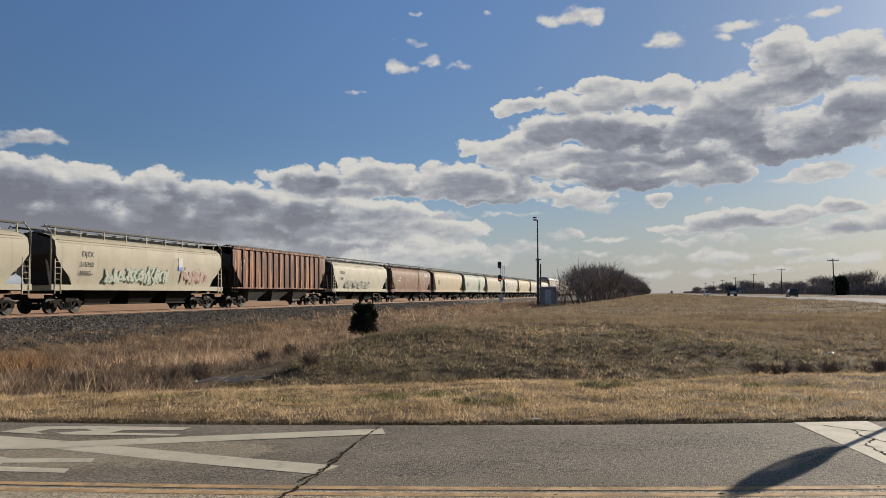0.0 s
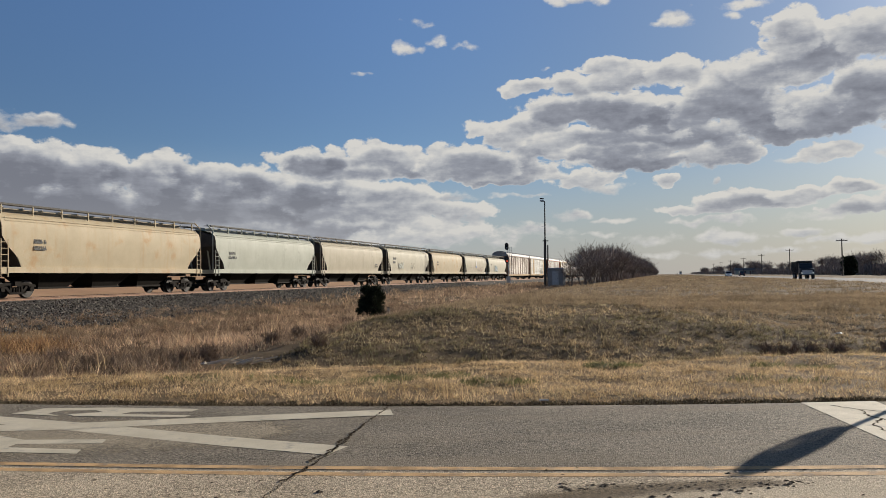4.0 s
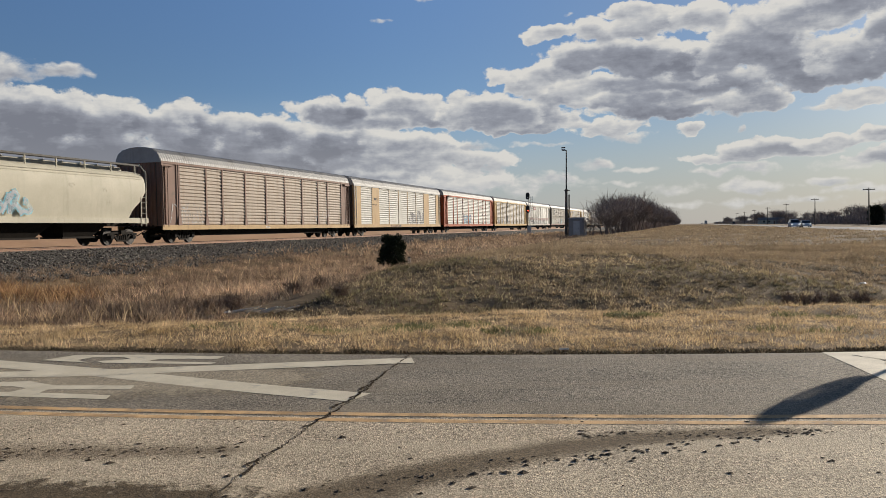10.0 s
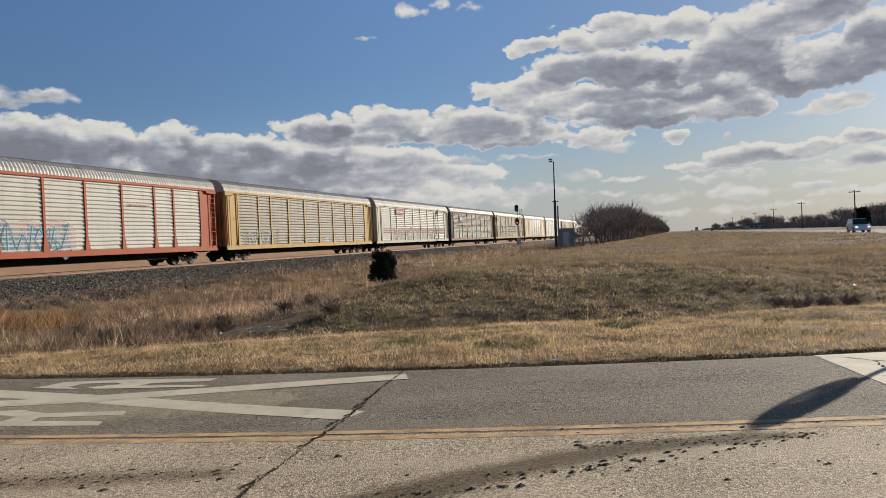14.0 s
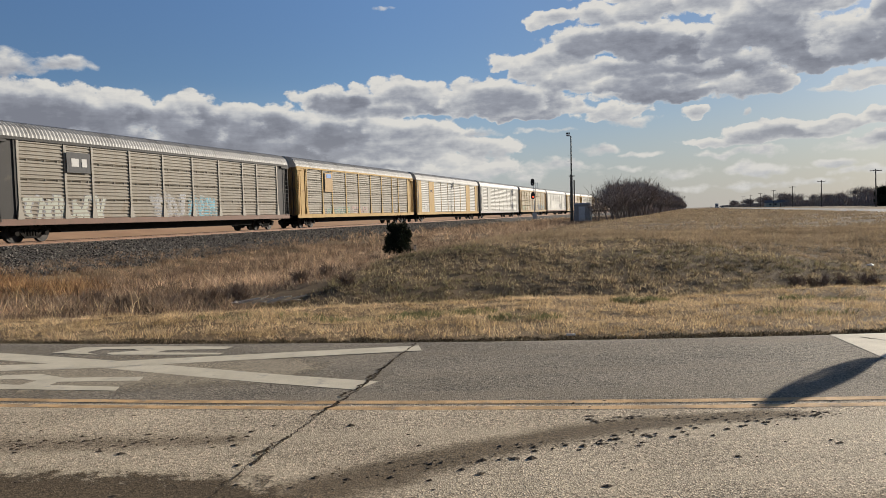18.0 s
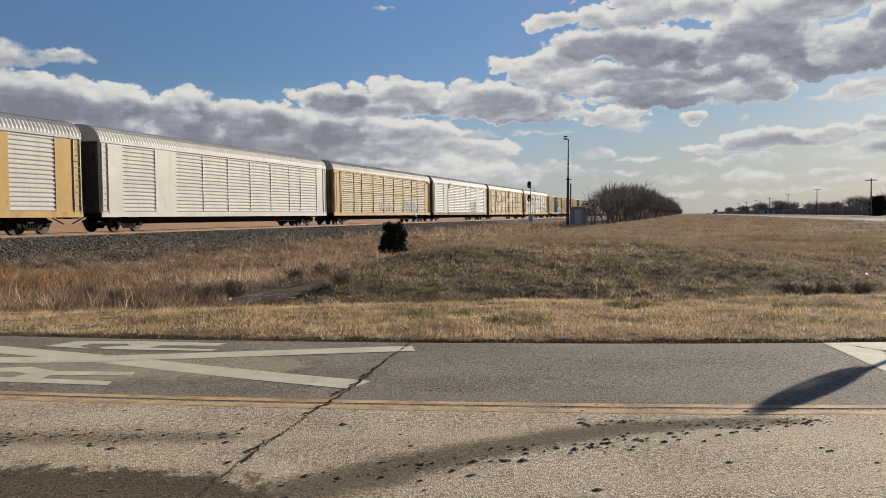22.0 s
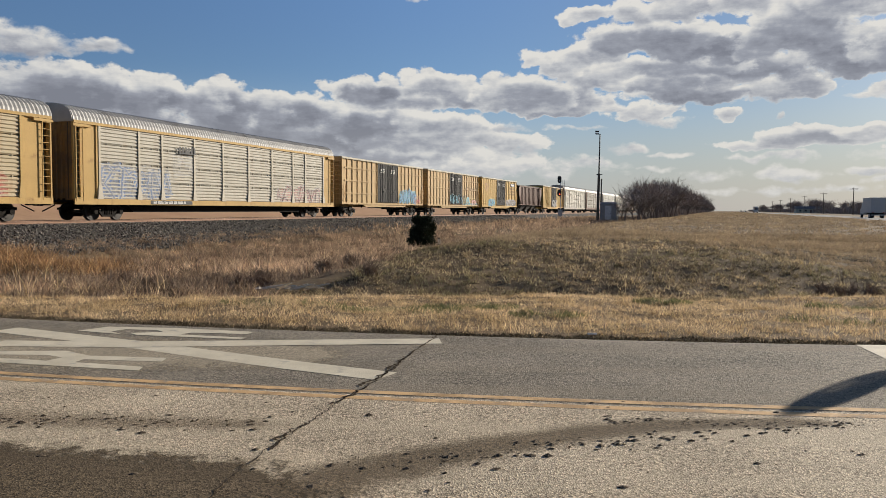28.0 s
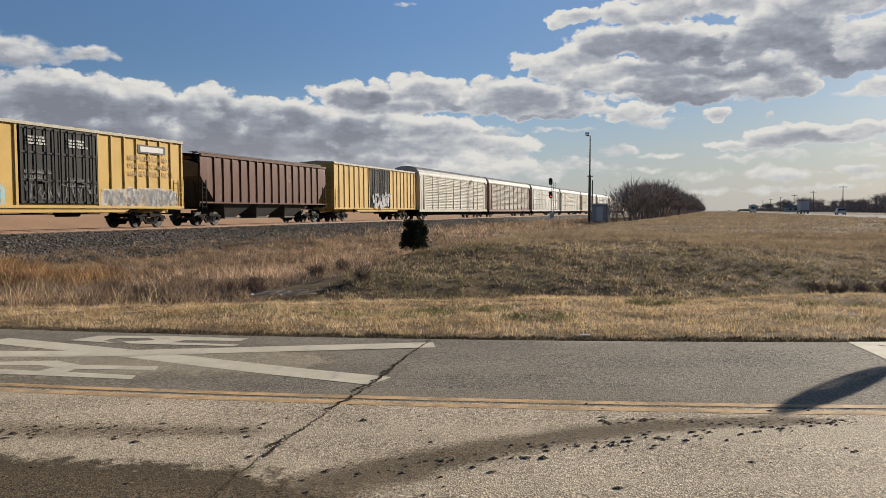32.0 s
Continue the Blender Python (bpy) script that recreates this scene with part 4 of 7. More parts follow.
def m_corrugated(width, height, tiers, waves, depth):
    """Sheets with level corrugations, one tier above another with an open gap between, in the plane x = 0, facing +x."""
    def make(bm):
        tall, slit = height / tiers, 0.03
        for t in range(tiers):
            low, high = tall * t + (slit if t else 0.0), tall * (t + 1)
            prof = [(-0.02, low), (0.012, low)]
            d = (high - low) / waves
            for k in range(waves):
                z0 = low + d * k
                prof += [(0.0, z0 + 0.08 * d), (depth, z0 + 0.34 * d), (depth, z0 + 0.62 * d), (0.0, z0 + 0.92 * d)]
            prof += [(0.012, high), (-0.02, high)]
            rings = [[bm.verts.new((x, y, z)) for x, z in prof] for y in (-width / 2, width / 2)]
            for k in range(len(prof) - 1):
                bm.faces.new((rings[0][k], rings[1][k], rings[1][k + 1], rings[0][k + 1]))
            for r in rings:
                bm.faces.new(r)
            if t:
                # latches that hold two sheets together
                for y in (-width * 0.32, width * 0.06, width * 0.34):
                    box(bm, 0.0, 0.055, y - 0.035, y + 0.035, low - slit - 0.02, low + 0.02)
    return make


def m_roof(length, rib):
    prof = [(1.56, 4.78), (1.52, 4.98), (1.36, 5.28), (1.05, 5.50), (0.55, 5.62), (0.0, 5.66)]
    prof = prof + [(-x, z) for x, z in prof[-2::-1]]

    def make(bm):
        n, rings = int(length / rib), []
        for i in range(2 * n + 1):
            y = -length / 2 + length * i / (2 * n)
            o = 0.035 if i % 2 else 0.0
            rings.append([bm.verts.new((x * (1 - o * 0.35), y, z - o)) for x, z in prof])
        for a, b in zip(rings, rings[1:]):
            for k in range(len(prof) - 1):
                bm.faces.new((a[k], a[k + 1], b[k + 1], b[k]))
        for r in (rings[0], rings[-1]):
            bm.faces.new(r)
    return make


def m_post(bm):
    box(bm, 0.0, 0.05, -0.075, 0.075, 1.05, 4.76)
    v = [bm.verts.new(q) for q in ((0.055, -0.078, 1.75), (0.055, 0.078, 1.75), (0.09, 0.20, 1.05), (0.09, -0.20, 1.05), (0.0, -0.2, 1.05), (0.0, 0.2, 1.05), (0.0, -0.078, 1.75), (0.0, 0.078, 1.75))]
    for q in ((0, 1, 2, 3), (0, 3, 4, 6), (1, 7, 5, 2), (3, 2, 5, 4)):
        bm.faces.new([v[i] for i in q])


def m_flush_post(bm):
    box(bm, 0.0, 0.032, -0.05, 0.05, 1.05, 4.76)


def m_door_end(bm):
    """Folded end doors in one ribbed sheet."""
    o = []
    for k in range(11):
        x = -1.5 + 0.3 * k
        o += [(x, -0.02), (x + 0.08, -0.02), (x + 0.11, -0.08), (x + 0.19, -0.08), (x + 0.22, -0.02)] if k < 10 else [(x, -0.02)]
    o = o + [(1.5, 0.03), (-1.5, 0.03)]
    rings = [[bm.verts.new((x, y, z)) for x, y in o] for z in (1.0, 4.75)]
    for k in range(len(o)):
        bm.faces.new((rings[0][k], rings[0][(k + 1) % len(o)], rings[1][(k + 1) % len(o)], rings[1][k]))
    bm.faces.new(rings[0][::-1])
    bm.faces.new(rings[1])


def m_cap_end(bm):
    o = [(1.54, 4.72), (1.50, 4.98), (1.34, 5.28), (1.03, 5.49), (0.55, 5.60), (0.0, 5.64)]
    o = o + [(-x, z) for x, z in o[-2::-1]]
    rings = [[bm.verts.new((x, y, z)) for x, z in o] for y in (-0.05, 0.0)]
    for k in range(len(o)):
        bm.faces.new((rings[0][k], rings[0][(k + 1) % len(o)], rings[1][(k + 1) % len(o)], rings[1][k]))
    bm.faces.new(rings[0][::-1])
    bm.faces.new(rings[1])


def m_rack_sill(length):
    def make(bm):
        h = length / 2
        prism(bm, [(-h, 0.92), (-h, 1.06), (h, 1.06), (h, 0.92), (h - 4.0, 0.92), (h - 4.7, 0.40), (-h + 4.7, 0.40), (-h + 4.0, 0.92)], -1.02, 1.02)
    return make


def m_side_sill(length):
    def make(bm):
        for sx in (-1, 1):
            box(bm, min(sx * 1.50, sx * 1.57), max(sx * 1.50, sx * 1.57), -length / 2, length / 2, 0.78, 1.07)
    return make


def m_eave(length):
    def make(bm):
        for sx in (-1, 1):
            box(bm, min(sx * 1.47, sx * 1.575), max(sx * 1.47, sx * 1.575), -length / 2, length / 2, 4.66, 4.80)
    return make


def stroke_path(bm, points, width, x):
    """A sprayed stroke: a strip of uneven width along a line of (y, z)."""
    n, rows_v = len(points), []
    for k, (py, pz) in enumerate(points):
        a, b = points[max(0, k - 1)], points[min(n - 1, k + 1)]
        d = Vector((b[0] - a[0], b[1] - a[1]))
        d = d.normalized() if d.length else Vector((1, 0))
        w = width * (0.5 if k in (0, n - 1) else 0.42 + 0.12 * ((k * 7) % 3)) 
        rows_v.append([bm.verts.new((x + 0.0004 * k, py - d.y * w, pz + d.x * w)), bm.verts.new((x + 0.0004 * k, py + d.y * w, pz - d.x * w))])
    for a, b in zip(rows_v, rows_v[1:]):
        bm.faces.new((a[0], a[1], b[1], b[0]))


def scrawl(parent, kind_mats, y0, y1, z0, z1, x, seed):
    """Sprayed letters that nobody can read: bent strokes in one or more colours over one another."""
    rng = random.Random(seed)
    tall = z1 - z0
    n = max(3, int((y1 - y0) / (0.44 * tall) + 0.5))
    w = (y1 - y0) / n
    thin = len(kind_mats) == 1
    for k in range(n):
        c, half = y0 + w * (k + 0.5), w * rng.uniform(0.55, 0.8)
        lo, hi = z0 + tall * rng.uniform(0.0, 0.18), z1 - tall * rng.uniform(0.0, 0.25)
        corners = [(c - half, lo), (c - half * 0.6, hi), (c + half * 0.2, hi - 0.1 * tall), (c + half * 0.9, hi), (c - 0.1 * half, (lo + hi) / 2), (c + half, lo + 0.1 * tall), (c + 0.4 * half, lo)]
        pick = sorted(rng.sample(range(7), rng.choice((4, 5, 5, 6)))) if rng.random() < 0.6 else rng.sample(range(7), 5)
        points = []
        for i in pick:
            q = (corners[i][0] + rng.gauss(0, 0.10) * w, corners[i][1] + rng.gauss(0, 0.05) * tall)
            if points:
                # round each bend a little
                m = ((points[-1][0] + q[0]) / 2 + rng.gauss(0, 0.07) * w, (points[-1][1] + q[1]) / 2 + rng.gauss(0, 0.06) * tall)
                points.append(m)
            points.append(q)
        letter = None
        for layer, material in enumerate(kind_mats):
            wide = tall * ((0.06 if thin else 0.27) if layer == 0 else 0.15 if layer == 1 else 0.045)
            bm = bmesh.new()
            stroke_path(bm, points, wide, x + 0.007 * layer)
            if layer == 0:
                letter = part("graffiti_letter", bm, material, parent, "sprayed letter that cannot be read")
            else:
                part("letter_fill", bm, material, letter)


def spray_block(parent, material, y0, y1, z0, z1, x, seed):
    """A filled patch of spray paint with an uneven outline, as the ground of a piece of graffiti."""
    rng = random.Random(seed)
    n = max(4, int((y1 - y0) / 0.25))
    tall = z1 - z0
    low = [(y0 + (y1 - y0) * k / n, z0 + tall * rng.uniform(0.0, 0.08)) for k in range(n + 1)]
    top, hump = [], 0.0
    for k in range(n + 1):
        if k % 4 == 0:
            hump = rng.uniform(0.0, 0.16)
        top.append((y0 + (y1 - y0) * k / n, z1 - tall * (hump + rng.uniform(0.0, 0.06) + (0.2 if k in (0, n) else 0.0))))
    bm = bmesh.new()
    for k in range(n):
        bm.faces.new([bm.verts.new((x, *q)) for q in (low[k], low[k + 1], top[k + 1], top[k])])
    part("graffiti_ground", bm, material, parent, "filled patch of spray paint")


def bars(parent, material, y, z, w, h, lines, x, seed=1):
    """Small stencilled writing as plain bars: one part for each line of it."""
    rng = random.Random(seed)
    for k in range(lines):
        zz, yy = z - k * h * 1.6, y
        stop = y + w * rng.uniform(0.75, 1.0)
        while yy < stop:
            # one word: a bar with a notched upper edge
            top, start = [], yy
            for q in range(rng.randint(3, 6)):
                if yy < stop:
                    low = rng.choice((0.2, 0.45, 0.6))
                    top += [(yy, zz + h), (yy + 0.36 * h, zz + h), (yy + 0.36 * h, zz + low * h), (yy + 0.66 * h, zz + low * h)]
                    yy += 0.66 * h
            bm = bmesh.new()
            prism(bm, [(start, zz)] + top + [(yy, zz)], x, x + 0.004)
            part("stencil_word", bm, material, parent, "stencilled writing")
            yy += 0.6 * h


def words(parent, text, y, z, size, material, x):
    """Readable writing on a side that faces +x."""
    cu = bpy.data.curves.new("lettering", "FONT")
    cu.body, cu.size, cu.extrude, cu.align_x = text, size, 0.002, "LEFT"
    cu.materials.append(material)
    ob = new("lettering", cu)
    ob.parent = parent
    ob.matrix_basis = pose(x, y, z, 90, 0, 90)
    return ob


def emblem(parent, material, y, z, w, h):
    """A worn mark: a bar between two square brackets."""
    for name, y0, y1, z0, z1 in (("emblem", y + 0.2 * w, y + 0.8 * w, z + 0.22 * h, z + 0.72 * h), ("bracket", y, y + 0.04, z, z + h), ("bracket", y + w - 0.04, y + w, z, z + h),
                                 ("bracket", y + 0.04, y + 0.16, z, z + 0.04), ("bracket", y + w - 0.16, y + w - 0.04, z, z + 0.04)):
        bm = bmesh.new()
        box(bm, 1.534, 1.538, y0, y1, z0, z1)
        part(name, bm, material, parent)


def panel_sign(parent, material, y0, y1, z0, z1, x, name="sign_panel", label=""):
    bm = bmesh.new()
    box(bm, x, x + 0.012, y0, y1, z0, z1)
    return part(name, bm, material, parent, label)


RACK_L, RACK_END = 27.2, 1.7
RACK_BAY = (RACK_L - 2 * RACK_END) / 8.3
RACK_BAYS = [RACK_BAY * q for q in (1, 0.65, 1, 1, 1, 1, 1, 0.65, 1)]      # the second bay from each end is narrow


def autorack(label, panel, frame_m, roof_m, style="post", sill=None, blank=(), post_m=None, tiers=4):
    """A tall roofed car carrier: ribbed side panels between posts, corrugated roof, doors at the ends."""
    car = tagged(new("autorack_car"), label, "railway car", "cars of the freight train")
    h = RACK_L / 2
    sill = sill or frame_m
    piece("underframe", cached("rack_underframe", m_rack_sill(RACK_L)), undergear, car)
    piece("side_sill", cached("rack_side_sill", m_side_sill(RACK_L)), sill, car)
    piece("roof", cached("rack_roof", m_roof(RACK_L, 0.235)), roof_m, car, label="ribbed sheet-metal roof")
    piece("eave", cached("rack_eave", m_eave(RACK_L)), roof_m if style == "flush" else frame_m, car)
    end = RACK_END
    flush = style == "flush"
    if flush:
        tiers = 1
    waves = {1: 17, 4: 5}[tiers]
    post = cached("rack_flush_post", m_flush_post) if flush else cached("rack_post", m_post)
    y = -h + end
    piece("post", post, post_m or frame_m, car, (1.50, y, 0))
    for k, w in enumerate(RACK_BAYS):
        if k in blank:
            piece("panel", cached(("rack_blank", w), m_box(-0.03, 0.03, -w / 2 + 0.02, w / 2 - 0.02, 0, 3.64)), frame_m, car, (1.50, y + w / 2, 1.05), "smooth painted panel")
        else:
            piece("panel", cached(("rack_panel", tiers, w), m_corrugated(w - 0.05, 3.64, tiers, waves, 0.045)), panel, car, (1.47, y + w / 2, 1.05))
        y += w
        piece("post", post, post_m or frame_m, car, (1.50, y, 0))
    piece("far_side", cached("rack_far_side", m_box(-1.52, -1.46, -h, h, 1.05, 4.70)), panel, car)
    for sy in (-1, 1):
        y = sy * (h - end / 2)
        if flush:
            piece("end_panel", cached("rack_end_flush", m_box(1.40, 1.53, -end / 2, end / 2, 1.05, 4.70)), frame_m, car, (0, y, 0))
        else:
            piece("end_panel", cached("rack_end_panel", m_box(1.40, 1.47, -end / 2 + 0.26, end / 2 - 0.26, 1.05, 4.70)), frame_m, car, (0, y - sy * 0.22, 0))
            # dark sheet whose colour gives the shade behind the ladder
            piece("end_recess", cached("rack_end_recess", m_box(1.14, 1.20, -0.26, 0.26, 1.05, 4.70)), dark_end, car, (0, sy * (h - 0.28), 0), "recess behind the ladder, coloured dark as shade")
            piece("eave_arm", cached("rack_eave_arm", m_box(1.44, 1.60, -0.55, 0.55, 4.52, 4.64)), frame_m, car, (0, sy * (h - 0.5), 0))
            piece("corner_post", cached("rack_corner", m_box(1.36, 1.54, -0.07, 0.07, 1.05, 4.72)), frame_m, car, (0, sy * (h - 0.08), 0))
            piece("brace", cached("rack_brace", m_box(1.30, 1.52, -0.10, 0.10, 1.05, 4.72)), frame_m, car, (0, sy * (h - end + 0.12), 0))
        piece("ladder", cached("rack_ladder", m_ladder(3.7 if not flush else 1.2, 0.45, 12 if not flush else 4)), frame_m if not flush else roof_m, car, (1.565, sy * (h - 0.34), 0.95))
        # yellow and orange cars get end doors in the grimy, shade-darkened paint
        piece("end_door", cached("rack_end_door", m_door_end), (grimy_shaded_yellow if frame_m in (yellow_frame, orange_frame) else frame_m) if not flush else dark_end, car, (0, sy * (h - 0.05), 0), turn=0 if sy < 0 else math.pi)
        piece("roof_end", cached("rack_cap", m_cap_end), roof_m, car, (0, sy * (h + 0.01), 0), turn=0 if sy < 0 else math.pi)
        piece("coupler", cached("coupler", m_coupler), undergear, car, (0, sy * h, 0), turn=0 if sy < 0 else math.pi)
        bogie(car, sy * (h - 2.75))
    return car, RACK_L / 2


def m_shell(length, flat_side):
    """The body of a covered hopper: a long tank with cut-back lower corners."""
    h = length / 2
    if flat_side:
        prof = [(1.50, 1.45), (1.51, 2.2), (1.51, 3.0), (1.50, 4.05), (1.46, 4.30), (1.10, 4.36), (0.55, 4.40), (0.0, 4.42)]
    else:
        prof = [(1.42, 1.45), (1.48, 1.9), (1.53, 2.4), (1.55, 2.9), (1.53, 3.35), (1.45, 3.68), (1.16, 3.95), (0.55, 4.10), (0.0, 4.15)]
    prof = prof + [(-x, z) for x, z in prof[-2::-1]]

    def cut(z):
        k = min(1.0, max(0.0, (z - 1.45) / 1.5))
        return h - 1.55 + (1.30 if not flat_side else 1.45) * (k * k * (3 - 2 * k))

    def make(bm):
        n, rings = 14, []
        for i in range(n + 1):
            f = -1 + 2 * i / n
            rings.append([bm.verts.new((x, f * cut(z), z)) for x, z in prof])
        for a, b in zip(rings, rings[1:]):
            for k in range(len(prof) - 1):
                bm.faces.new((a[k], a[k + 1], b[k + 1], b[k])).smooth = True
    return make


def m_slope_end(flat_side):
    def make(bm):
        prof = [(1.40, 1.45, -1.55), (1.50, 2.3, -0.95), (1.50, 3.0, -0.26), (1.42, 3.70, -0.26), (0.0, 4.14, -0.26)]
        left = [bm.verts.new((x, y, z)) for x, z, y in prof]
        right = [bm.verts.new((-x, y, z)) for x, z, y in prof[:-1]]
        for k in range(3):
            bm.faces.new((left[k], left[k + 1], right[k + 1], right[k]))
        bm.faces.new((left[3], left[4], right[3]))
    return make


def m_hopper_sill(length, low=1.18):
    def make(bm):
        for sx in (-1, 1):
            box(bm, min(sx * 1.40, sx * 1.52), max(sx * 1.40, sx * 1.52), -length / 2, length / 2, low, 1.46)
    return make


def m_centre_sill(length):
    return lambda bm: box(bm, -0.30, 0.30, -length / 2, length / 2, 1.02, 1.25)


def m_bay(w, cut=0.75):
    def make(bm):
        frustum(bm, (-0.62, 0.62, -w / 2 + cut, w / 2 - cut), (-1.40, 1.40, -w / 2, w / 2), 0.50, 1.46)
        box(bm, -0.7, 0.7, -w / 2 + cut - 0.12, w / 2 - cut + 0.12, 0.40, 0.50)
    return make


def m_walk(length):
    def make(bm):
        o = [(0.60, 4.50), (0.60, 4.535), (1.14, 4.535), (1.14, 4.56), (1.18, 4.56), (1.18, 4.47), (1.14, 4.47), (1.14, 4.50)]
        rings = [[bm.verts.new((x, y, z)) for x, z in o] for y in (-length / 2, length / 2)]
        for k in range(8):
            bm.faces.new((rings[0][k], rings[0][(k + 1) % 8], rings[1][(k + 1) % 8], rings[1][k]))
        bm.faces.new(rings[0][::-1])
        bm.faces.new(rings[1])
    return make


def m_walk_post(bm):
    prism(bm, [(-0.03, 3.92), (0.03, 3.92), (0.03, 4.47), (-0.03, 4.47)], 1.11, 1.17)


def m_hatch(length):
    def make(bm):
        frustum(bm, (-0.42, 0.42, -length / 2, length / 2), (-0.34, 0.34, -length / 2, length / 2), 4.10, 4.30)
        n = int(length / 1.2)
        for k in range(n):
            y = -length / 2 + length * (k + 0.5) / n
            box(bm, -0.44, 0.44, y - 0.03, y + 0.03, 4.28, 4.36)
    return make


def m_end_frame(bm):
    """Posts, rail and platform at a hopper's end; the end looks to -y."""
    for sx in (-1, 1):
        rod(bm, (sx * 1.42, 0.04, 1.2), (sx * 1.42, 0.04, 4.05), 0.045, 6)
        rod(bm, (sx * 1.42, 0.04, 4.05), (sx * 1.0, 0.04, 4.5), 0.035, 6)
        rod(bm, (sx * 0.7, 0.9, 1.3), (sx * 0.7, 0.3, 3.9), 0.06, 6)
    box(bm, -1.48, 1.48, -0.02, 0.10, 1.16, 1.42)
    box(bm, -1.0, 1.0, 0.0, 0.75, 1.20, 1.26)
    rod(bm, (-0.4, 0.12, 2.2), (-0.4, 0.02, 2.2), 0.28, 12)


def m_rib(bm):
    box(bm, 1.50, 1.585, -0.04, 0.04, 1.46, 4.24)


def m_top_chord(length):
    def make(bm):
        for sx in (-1, 1):
            box(bm, min(sx * 1.45, sx * 1.58), max(sx * 1.45, sx * 1.58), -length / 2 + 0.1, length / 2 - 0.1, 4.22, 4.36)
    return make


def hopper(label, body, length, ribbed=False, sill=None, bays=3):
    """A covered hopper car with discharge bays below and walkways on its roof."""
    car = tagged(new("hopper_car"), label, "railway car", "cars of the freight train")
    length = round(length * 2.5) / 2.5
    h, sill = length / 2, sill or body
    piece("body", cached(("hopper_body", length, ribbed), m_shell(length, ribbed)), body, car)
    piece("side_sill", cached(("hopper_sill", length, ribbed), m_hopper_sill(length, 1.36 if ribbed else 1.18)), sill, car)
    piece("centre_sill", cached(("centre_sill", length), m_centre_sill(length)), undergear, car)
    for t in (0, math.pi):
        piece("walkway", cached(("hopper_walk", length), m_walk(length - 0.5)), walk_grating, car, (0, 0, -0.04 if ribbed else -0.10), "roof walkway of steel grating", t)
    piece("hatch", cached(("hopper_hatch", length), m_hatch(length - 1.6)), body, car)
    for k in range(9):
        for t in (0, math.pi):
            piece("walkway_bracket", cached("walk_post", m_walk_post), body, car, (0, -h + 0.6 + (length - 1.2) * k / 8, -0.04 if ribbed else -0.10), turn=t)
    w = (length - 5.2) / bays
    for k in range(bays):
        # the dark bay colour includes the shade under the body
        piece("discharge_bay", cached(("bay", round(w, 1), ribbed), m_bay(w - 0.1, 1.25 if ribbed else 0.85)), dark_end if ribbed else undergear, car, (0, -(length - 5.2) / 2 + w * (k + 0.5), 0), "sloping discharge chute coloured dark as shade")
    if ribbed:
        piece("top_chord", cached(("top_chord", length), m_top_chord(length)), body, car)
        n = 15
        for k in range(n):
            piece("rib", cached("hopper_rib", m_rib), body, car, (0, -h + 1.5 + (length - 3.0) * k / (n - 1), 0))
    else:
        def moulding(bm):
            box(bm, 1.455, 1.485, -h + 0.5, h - 0.5, 3.60, 3.64)
            box(bm, 1.40, 1.44, -h + 0.5, h - 0.5, 3.74, 3.78)
        piece("moulding", cached(("moulding", length), moulding), body, car)
    for sy in (-1, 1):
        t = 0 if sy < 0 else math.pi
        # end sheet coloured dark for the shadow between two cars
        piece("end_slope", cached(("slope_end", ribbed), m_slope_end(ribbed)), dark_end, car, (0, sy * h, 0), "sloping end sheet with shadow in its dark colour", turn=0 if sy > 0 else math.pi)
        piece("end_frame", cached("end_frame", m_end_frame), body if not ribbed else undergear, car, (0, sy * h, 0), turn=t)
        piece("ladder", cached("hopper_ladder", m_ladder(1.75, 0.42, 6)), body if not ribbed else undergear, car, (1.53, sy * (h - 0.42), 1.0))
        piece("coupler", cached("coupler", m_coupler), undergear, car, (0, sy * h, 0), turn=t)
        bogie(car, sy * (h - 1.65))
    return car, h


BOX_L, DOOR_Y = 19.0, 0.2


def m_box_body(bm):
    h = BOX_L / 2
    box(bm, -1.45, 1.45, -h, h, 1.05, 4.86)


def m_box_roof(bm):
    h, n = BOX_L / 2, 22
    rings = []
    for i in range(2 * n + 1):
        y = -h - 0.02 + (BOX_L + 0.04) * i / (2 * n)
        d = 0.03 if i % 2 else 0.0
        rings.append([bm.verts.new((x, y, z - d)) for x, z in ((1.55, 4.86), (1.54, 4.915), (0.0, 5.03), (-1.54, 4.915), (-1.55, 4.86))])
    for a, b in zip(rings, rings[1:]):
        for k in range(4):
            bm.faces.new((a[k], a[k + 1], b[k + 1], b[k]))
    for r in (rings[0], rings[-1]):
        bm.faces.new(r)


def m_box_rib(bm):
    frustum(bm, (1.44, 1.52, -0.075, 0.075), (1.44, 1.52, -0.06, 0.06), 1.10, 4.84)


def m_plug_door(bm):
    box(bm, 1.44, 1.54, -1.18, 1.18, 1.22, 4.72)


def m_lock_bar(bm):
    rod(bm, (1.61, 0, 1.25), (1.61, 0, 4.68), 0.03, 6)


def m_lock_handle(bm):
    box(bm, 1.585, 1.67, -0.05, 0.30, 2.2, 2.27)


def m_box_end(bm):
    o = [(0.0, 1.1)]
    for k in range(9):
        z = 1.35 + 0.38 * k
        o += [(-0.004, z), (-0.07, z + 0.03), (-0.07, z + 0.14), (-0.004, z + 0.17)]
    prism(bm, o + [(0.0, 4.80)], -1.38, 1.38)


